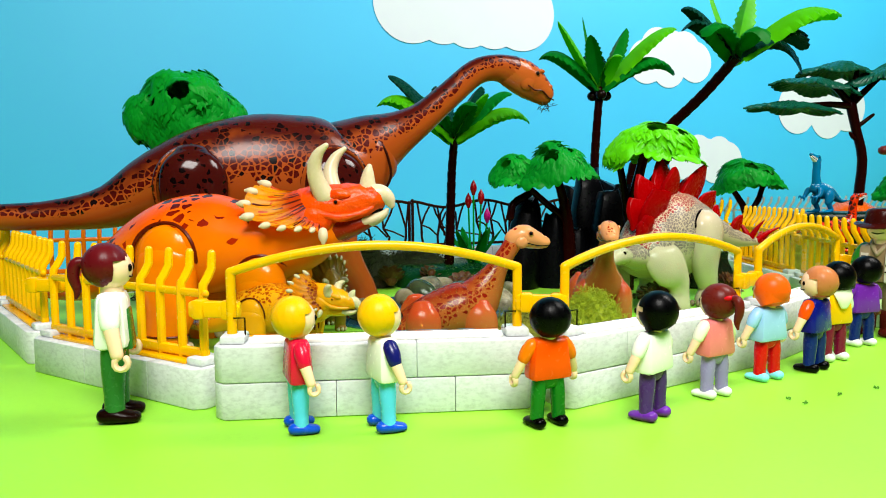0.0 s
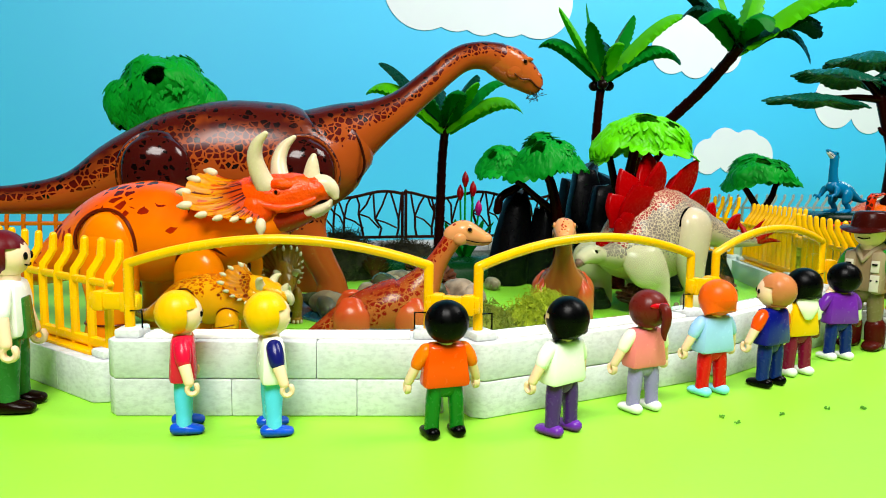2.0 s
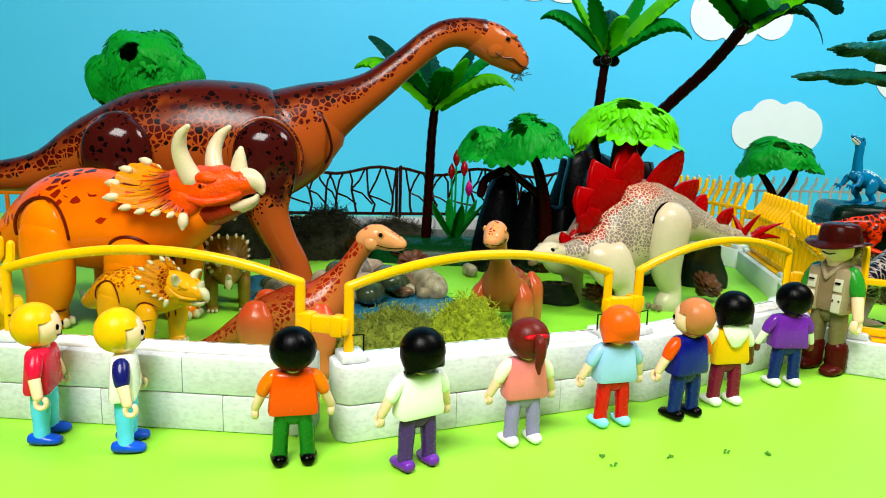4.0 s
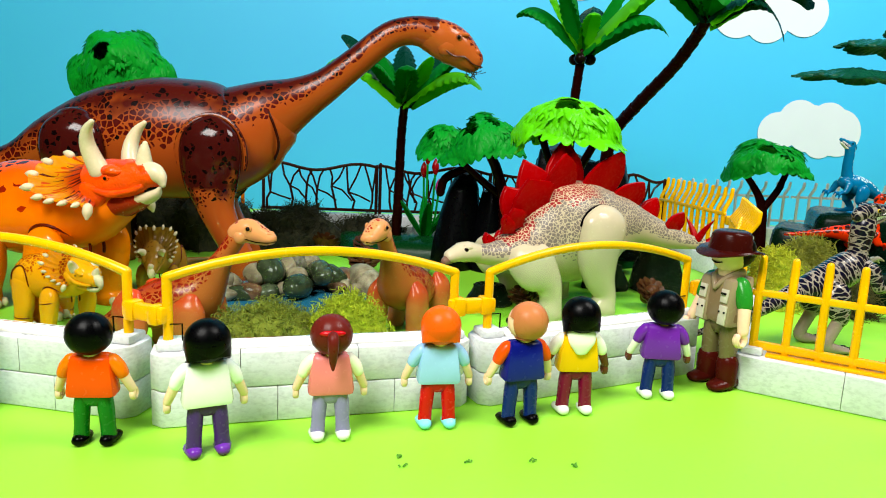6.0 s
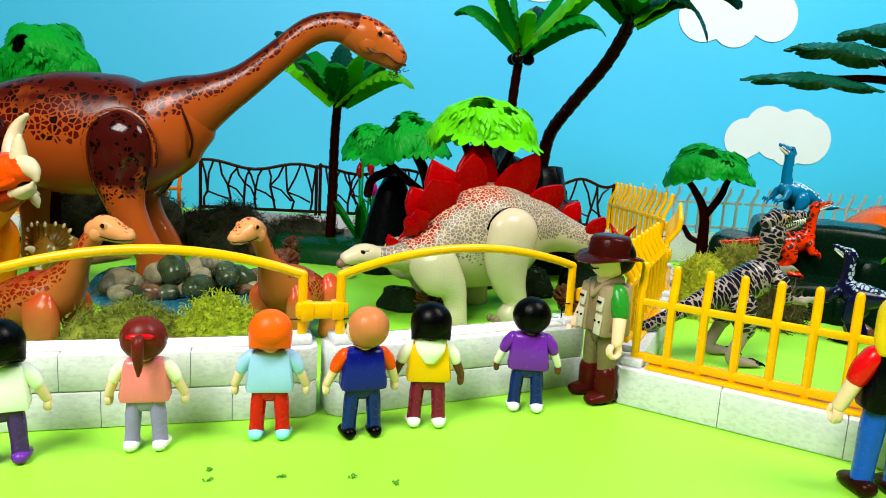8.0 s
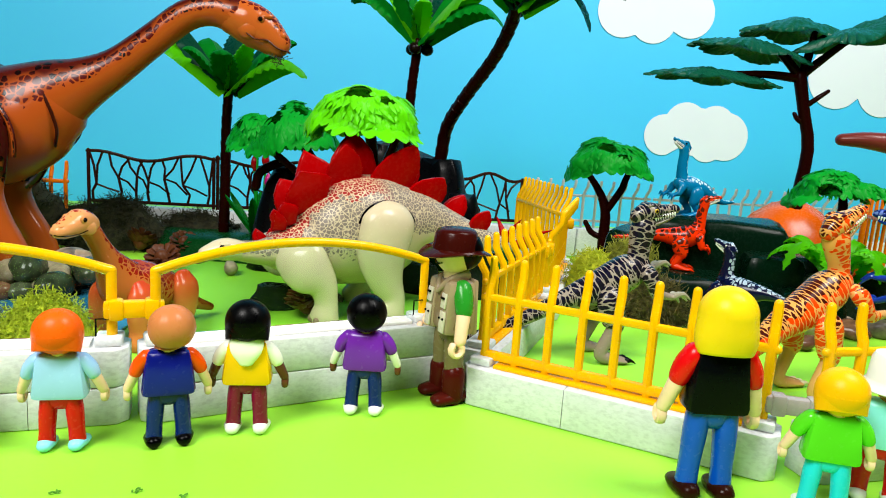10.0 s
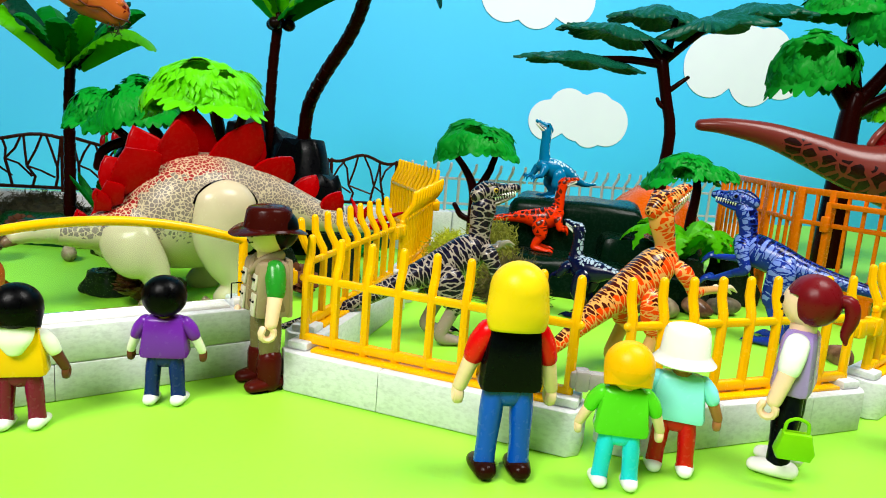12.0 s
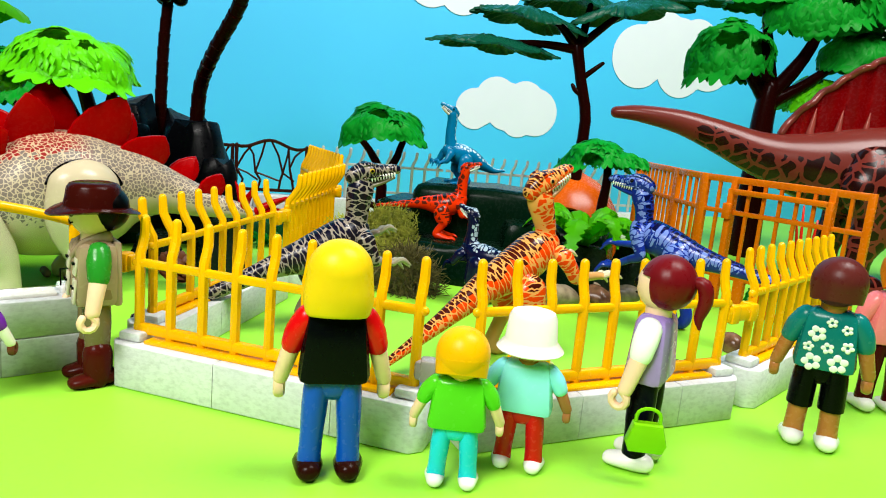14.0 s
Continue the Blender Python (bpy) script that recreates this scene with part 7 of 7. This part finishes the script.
    if style == "ranger":
        loft(bm, [(0, 0, hc + hr * 0.06, hr * 1.66, hr * 1.80), (0, 0, hc + hr * 0.11, hr * 1.74, hr * 1.88), (0, 0, hc + hr * 0.20, hr * 1.66, hr * 1.78), (0, 0, hc + hr * 0.30, hr * 1.18, hr * 1.22), (0, 0, hc + hr * 0.62, hr * 1.12, hr * 1.14), (0, 0, hc + hr * 1.08, hr * 1.04, hr * 1.06), (0, 0, hc + hr * 1.24, hr * 0.92, hr * 0.95), (0, 0, hc + hr * 1.31, hr * 0.70, hr * 0.74)], 30, 1, mat=6, k=H, round_ends=False)
        for v in bm.verts:
            q = math.hypot(v.co.x, v.co.y)
            if v.co.z > (hc + hr * 0.0) * H and q > hr * 1.4 * H:
                v.co.z += 0.16 * hr * H * math.cos(2 * math.atan2(v.co.y, v.co.x)) * -1
    if style == "hood":
        loft(bm, [(-0.075, 0, neck + 0.02, 0.12, 0.05), (-0.105, 0, neck - 0.05, 0.105, 0.035), (-0.105, 0, neck - 0.13, 0.05, 0.02)], 16, 3, mat=3, k=H)
    if style == "pony" and extra:
        box(bm, (0.05 * H, tw * 0.62 * H, (neck - hip) * 0.72 * H), pose(0.075 * H, 0, (hip + 0.11) * H, 0, -4), 0.012 * H, 6, 0.85)
    if turn:
        bmesh.ops.rotate(bm, verts=[v for v in bm.verts if v.co.z > (neck + 0.035) * H], cent=(0, 0, 0), matrix=Matrix.Rotation(math.radians(turn), 3, "Z"))
    # arms
    for s in (-1, 1):
        a = (0.0, s * (tw * 0.46), neck - 0.045)
        b = (0.01, s * (tw * 0.67), neck - (0.16 if adult else 0.145))
        c = (0.045, s * (tw * 0.84), neck - (0.315 if adult else 0.275))
        loft(bm, [(*a, 0.05, 0.055), ((a[0] + b[0]) / 2, (a[1] + b[1]) / 2 * 1.04, (a[2] + b[2]) / 2, 0.052, 0.056), (*b, 0.046, 0.05)], 12, 3, mat=3, k=H)
        loft(bm, [(*b, 0.038, 0.042), (*c, 0.032, 0.034)], 12, 2, mat=8, k=H)
        arc = [(c[0] + 0.02 + 0.034 * math.cos(t), c[1] + s * 0.004, c[2] - 0.045 + 0.036 * math.sin(t)) for t in np.linspace(2.2, 7.0, 9)]
        loft(bm, [(*p, 0.024, 0.018) for p in arc], 8, 1, mat=0, k=H)
    if style == "ranger":
        for s in (-1, 1):
            box(bm, (0.20 * H, tw * 0.40 * H, (neck - hip) * 0.98 * H), pose(0.004 * H, s * tw * 0.36 * H, (neck + hip) / 2 * H - 0.004 * H), 0.035 * H, 9, 0.88)
            box(bm, (0.012 * H, tw * 0.24 * H, 0.12 * H), pose(0.103 * H, s * tw * 0.36 * H, (hip + 0.08) * H, 0, -4), 0.004 * H, 10)
            box(bm, (0.012 * H, tw * 0.22 * H, 0.085 * H), pose(0.096 * H, s * tw * 0.35 * H, (hip + 0.20) * H, 0, -7), 0.004 * H, 10)
            for dy in (-0.02, 0.02):
                ball(bm, (0.112 * H, (s * tw * 0.36 + dy) * H, (hip + 0.10) * H), 0.007 * H, 7, 6)
            box(bm, (0.012 * H, tw * 0.14 * H, 0.012 * H), pose(0.106 * H, s * tw * 0.35 * H, (hip + 0.215) * H), 0.002 * H, 7)
        box(bm, (0.04 * H, tw * 1.08 * H, (neck - hip) * 1.0 * H), pose(-0.085 * H, 0, (neck + hip) / 2 * H), 0.015 * H, 9, 0.88)
        loft(bm, [(-0.05, -0.07, neck + 0.02, 0.02, 0.03), (0.05, -0.05, neck - 0.01, 0.02, 0.02), (0.09, 0, neck - 0.08, 0.015, 0.02)], 10, 3, mat=9, k=H)
        loft(bm, [(-0.05, 0.07, neck + 0.02, 0.02, 0.03), (0.05, 0.05, neck - 0.01, 0.02, 0.02), (0.09, 0, neck - 0.08, 0.015, 0.02)], 10, 3, mat=9, k=H)
    if style == "flowers":
        for fx, fz, fr in ((-0.07, 0.24, 0.026), (0.055, 0.20, 0.042), (-0.055, 0.065, 0.048), (0.06, 0.055, 0.046), (0.0, 0.135, 0.030), (0.085, 0.13, 0.026), (-0.085, 0.155, 0.030), (0.0, 0.265, 0.026)):
            back = -(0.086 - 0.05 * (fz - 0.15) * 0.55)
            for p in range(5):
                a = p * 1.2566 + fx * 20
                ball(bm, (back * H, (fx + fr * 0.62 * math.cos(a)) * H, (hip + fz + fr * 0.62 * math.sin(a)) * H), (0.006 * H, fr * 0.4 * H, fr * 0.4 * H), 9, 8)
        loft(bm, [(-hr * 0.22, 0, hz, r2 * 1.04, r2 * 1.0), (-hr * 0.28, 0, hc - hr * 0.2, r2 * 1.02, r2 * 0.93), (-hr * 0.36, 0, hc - hr * 0.7, r2 * 0.95, r2 * 0.78)], 24, 3, mat=1, k=H, round_ends=False)
    ob = part(name, bm, mats)
    ob.matrix_basis = pose(x, y, 0, 0, 0, heading)
    return tagged(ob, label, "toy figure", "visitors along the pens")


BRIGHT = (0.82, 0.82, 0.74)
figure("toy_figure", "toy woman figure with dark red ponytail, white coat and green overalls", -0.0500, 0.4833, 24, 0.0785, True, (0.20, 0.02, 0.03), (0.93, 0.89, 0.86), (0.93, 0.89, 0.86), (0.06, 0.25, 0.07), (0.03, 0.012, 0.008), style="pony", extra=(0.06, 0.25, 0.07))
figure("toy_figure", "toy child figure with blond hair, red shirt and light blue trousers", 0.0355, 0.4785, 30, 0.0572, False, (0.88, 0.52, 0.010), (0.72, 0.03, 0.10), (0.72, 0.03, 0.10), (0.18, 0.64, 0.86), (0.02, 0.16, 0.66))
figure("toy_figure", "toy child figure with blond hair and white shirt with navy sleeves", 0.0706, 0.4848, 34, 0.0575, False, (0.88, 0.55, 0.010), (0.88, 0.88, 0.82), (0.03, 0.035, 0.22), (0.18, 0.64, 0.86), (0.02, 0.16, 0.66))
figure("toy_figure", "toy child figure with black hair, orange shirt and green trousers", 0.1392, 0.4965, 120, 0.0555, False, (0.006, 0.006, 0.008), (0.90, 0.16, 0.006), (0.90, 0.28, 0.008), (0.02, 0.26, 0.04), (0.006, 0.006, 0.006))
figure("toy_figure", "toy child figure with black bob, cream shirt and purple trousers", 0.1848, 0.5114, 140, 0.0566, False, (0.006, 0.006, 0.008), (0.92, 0.87, 0.84), (0.92, 0.87, 0.84), (0.14, 0.06, 0.26), (0.24, 0.07, 0.46), style="bob", turn=10)
figure("toy_figure", "toy child figure with dark red ponytail, red bow and pink vest", 0.2191, 0.5469, 127, 0.0553, False, (0.22, 0.04, 0.03), (0.84, 0.32, 0.32), (0.88, 0.84, 0.74), (0.40, 0.35, 0.58), (0.80, 0.80, 0.80), style="pony", accent=(0.60, 0.01, 0.03))
figure("toy_figure", "toy child figure with orange hair, pale blue shirt and red trousers", 0.2535, 0.5805, 124, 0.0565, False, (0.86, 0.20, 0.02), (0.44, 0.64, 0.96), (0.44, 0.64, 0.96), (0.68, 0.012, 0.02), (0.35, 0.74, 0.92), style="bob")
figure("toy_figure", "toy child figure with brown hair, navy vest and orange sleeves", 0.2850, 0.6030, 134, 0.0579, False, (0.60, 0.28, 0.13), (0.02, 0.03, 0.32), (0.90, 0.16, 0.01), (0.015, 0.05, 0.24), (0.006, 0.006, 0.008), turn=42)
figure("toy_figure", "toy child figure with black hair, yellow vest and white hood", 0.3043, 0.6274, 120, 0.0581, False, (0.006, 0.006, 0.008), (0.88, 0.58, 0.01), (0.86, 0.86, 0.78), (0.30, 0.02, 0.09), (0.80, 0.80, 0.78), DARKSKIN, style="hood")
figure("toy_figure", "toy child figure with black hair, purple shirt and dark blue trousers", 0.3375, 0.6690, 112, 0.0573, False, (0.006, 0.006, 0.008), (0.26, 0.06, 0.48), (0.26, 0.06, 0.48), (0.015, 0.05, 0.24), (0.80, 0.80, 0.80), DARKSKIN, plastic((0.84, 0.82, 0.74), 0.34))
figure("toy_figure", "toy ranger figure with brown hat, khaki vest, green sleeves and boots", 0.3640, 0.7064, 228, 0.0855, True, (0.008, 0.006, 0.006), (0.34, 0.26, 0.16), (0.06, 0.34, 0.06), (0.26, 0.22, 0.12), (0.13, 0.024, 0.016), style="ranger", extra=(0.095, 0.018, 0.013), accent=(0.44, 0.36, 0.25))
figure("toy_figure", "toy figure with long blond hair, black vest and red sleeves", 0.4855, 0.6666, 112, 0.0829, True, (0.84, 0.62, 0.03), (0.010, 0.012, 0.016), (0.74, 0.015, 0.02), (0.012, 0.16, 0.60), (0.06, 0.02, 0.012), style="floppy")
figure("toy_figure", "toy child figure with blond hair, green shirt and turquoise trousers", 0.5272, 0.6752, 98, 0.0573, False, (0.88, 0.52, 0.010), (0.18, 0.66, 0.05), (0.18, 0.66, 0.05), (0.04, 0.66, 0.80), (0.82, 0.82, 0.82), style="bob")
figure("toy_figure", "toy child figure with white sun hat, turquoise shirt and red trousers", 0.5480, 0.6960, 88, 0.0600, False, (0.02, 0.012, 0.01), (0.38, 0.80, 0.84), (0.36, 0.78, 0.88), (0.66, 0.015, 0.02), (0.82, 0.82, 0.82), plastic((0.48, 0.24, 0.12), 0.38), style="hat", extra=(0.84, 0.84, 0.80))
figure("toy_figure", "toy woman figure with dark red ponytail and lilac vest", 0.5925, 0.7170, 160, 0.0825, True, (0.24, 0.02, 0.03), (0.44, 0.33, 0.62), (0.88, 0.88, 0.86), (0.012, 0.012, 0.03), (0.82, 0.80, 0.78), style="pony")
figure("toy_figure", "toy man figure with brown hair and teal flowered shirt", 0.6676, 0.7632, 75, 0.0830, True, (0.18, 0.05, 0.045), (0.02, 0.27, 0.26), (0.02, 0.27, 0.26), (0.008, 0.012, 0.010), (0.82, 0.82, 0.80), plastic((0.52, 0.26, 0.10), 0.38), style="flowers", accent=(0.84, 0.86, 0.84))
figure("toy_figure", "toy woman figure with ginger hair, pink shirt and maroon trousers", 0.716, 0.822, 95, 0.0832, True, (0.70, 0.26, 0.02), (0.84, 0.32, 0.34), (0.84, 0.32, 0.34), (0.12, 0.008, 0.02), (0.82, 0.80, 0.78), style="bob")


def hand_bag(m):
    root = thing("hand_bag", m, "open lime green plastic bag held by the woman figure", "bag")
    green = plastic((0.30, 0.62, 0.02), 0.3, "lime_bag")
    bm = fresh()
    slab(bm, [(-0.011, 0), (0.011, 0), (0.0135, 0.006), (0.0095, 0.020), (-0.0095, 0.020), (-0.0135, 0.006)], 0.010, Matrix(), bevel=0.002)
    part("pouch", bm, green, root)
    bm = fresh()
    loft(bm, [(-0.008, 0, 0.019, 0.0013, 0.0013), (-0.007, 0, 0.027, 0.0013, 0.0013), (0, 0, 0.030, 0.0013, 0.0013), (0.007, 0, 0.027, 0.0013, 0.0013), (0.008, 0, 0.019, 0.0013, 0.0013)], 8, 3)
    part("handle", bm, green, root)


hand_bag(pose(0.5925, 0.7010, 0.0125, 0, 0, 5) @ Matrix.Scale(0.54, 4))


# crumbs of moss on the mat, a red plant behind the tall fence
CRUMB = moss_material("moss_crumb_green", (0.06, 0.22, 0.01), (0.10, 0.30, 0.02))
rng = random.Random(8)
for x, y in ((0.258, 0.539), (0.319, 0.573), (0.302, 0.569), (0.253, 0.546), (0.280, 0.556)):
    bm = fresh()
    for _ in range(4):
        a = np.array([rng.gauss(0, 0.0008), rng.gauss(0, 0.0008), 0.0006])
        b = a + [rng.gauss(0, 0.0012), rng.gauss(0, 0.0012), 0.0004]
        rod(bm, [tuple(a), tuple((a + b) / 2 + [0, 0, 0.0006]), tuple(b)], 0.0005, 5)
    ob = part("moss_crumb", bm, CRUMB)
    ob.matrix_basis = pose(x, y, 0) @ Matrix.Scale(0.75, 4)
    tagged(ob, "tiny crumb of dried moss on the green mat", "moss crumb", "moss crumbs")
root = thing("red_plant", pose(0.735, 1.03, 0), "red branching toy plant behind the tall fence", "plant")
for i in range(7):
    a = i * 0.9
    bm = fresh()
    loft(bm, [(0, 0, 0.001, 0.0016, 0.0016), (0.006 * math.cos(a), 0.006 * math.sin(a), 0.035, 0.0015, 0.0015), (0.013 * math.cos(a), 0.013 * math.sin(a), 0.062 + 0.01 * (i % 3), 0.0008, 0.0008)], 8, 3)
    part("stalk", bm, plastic((0.72, 0.06, 0.03), 0.35, "coral_red"), root)
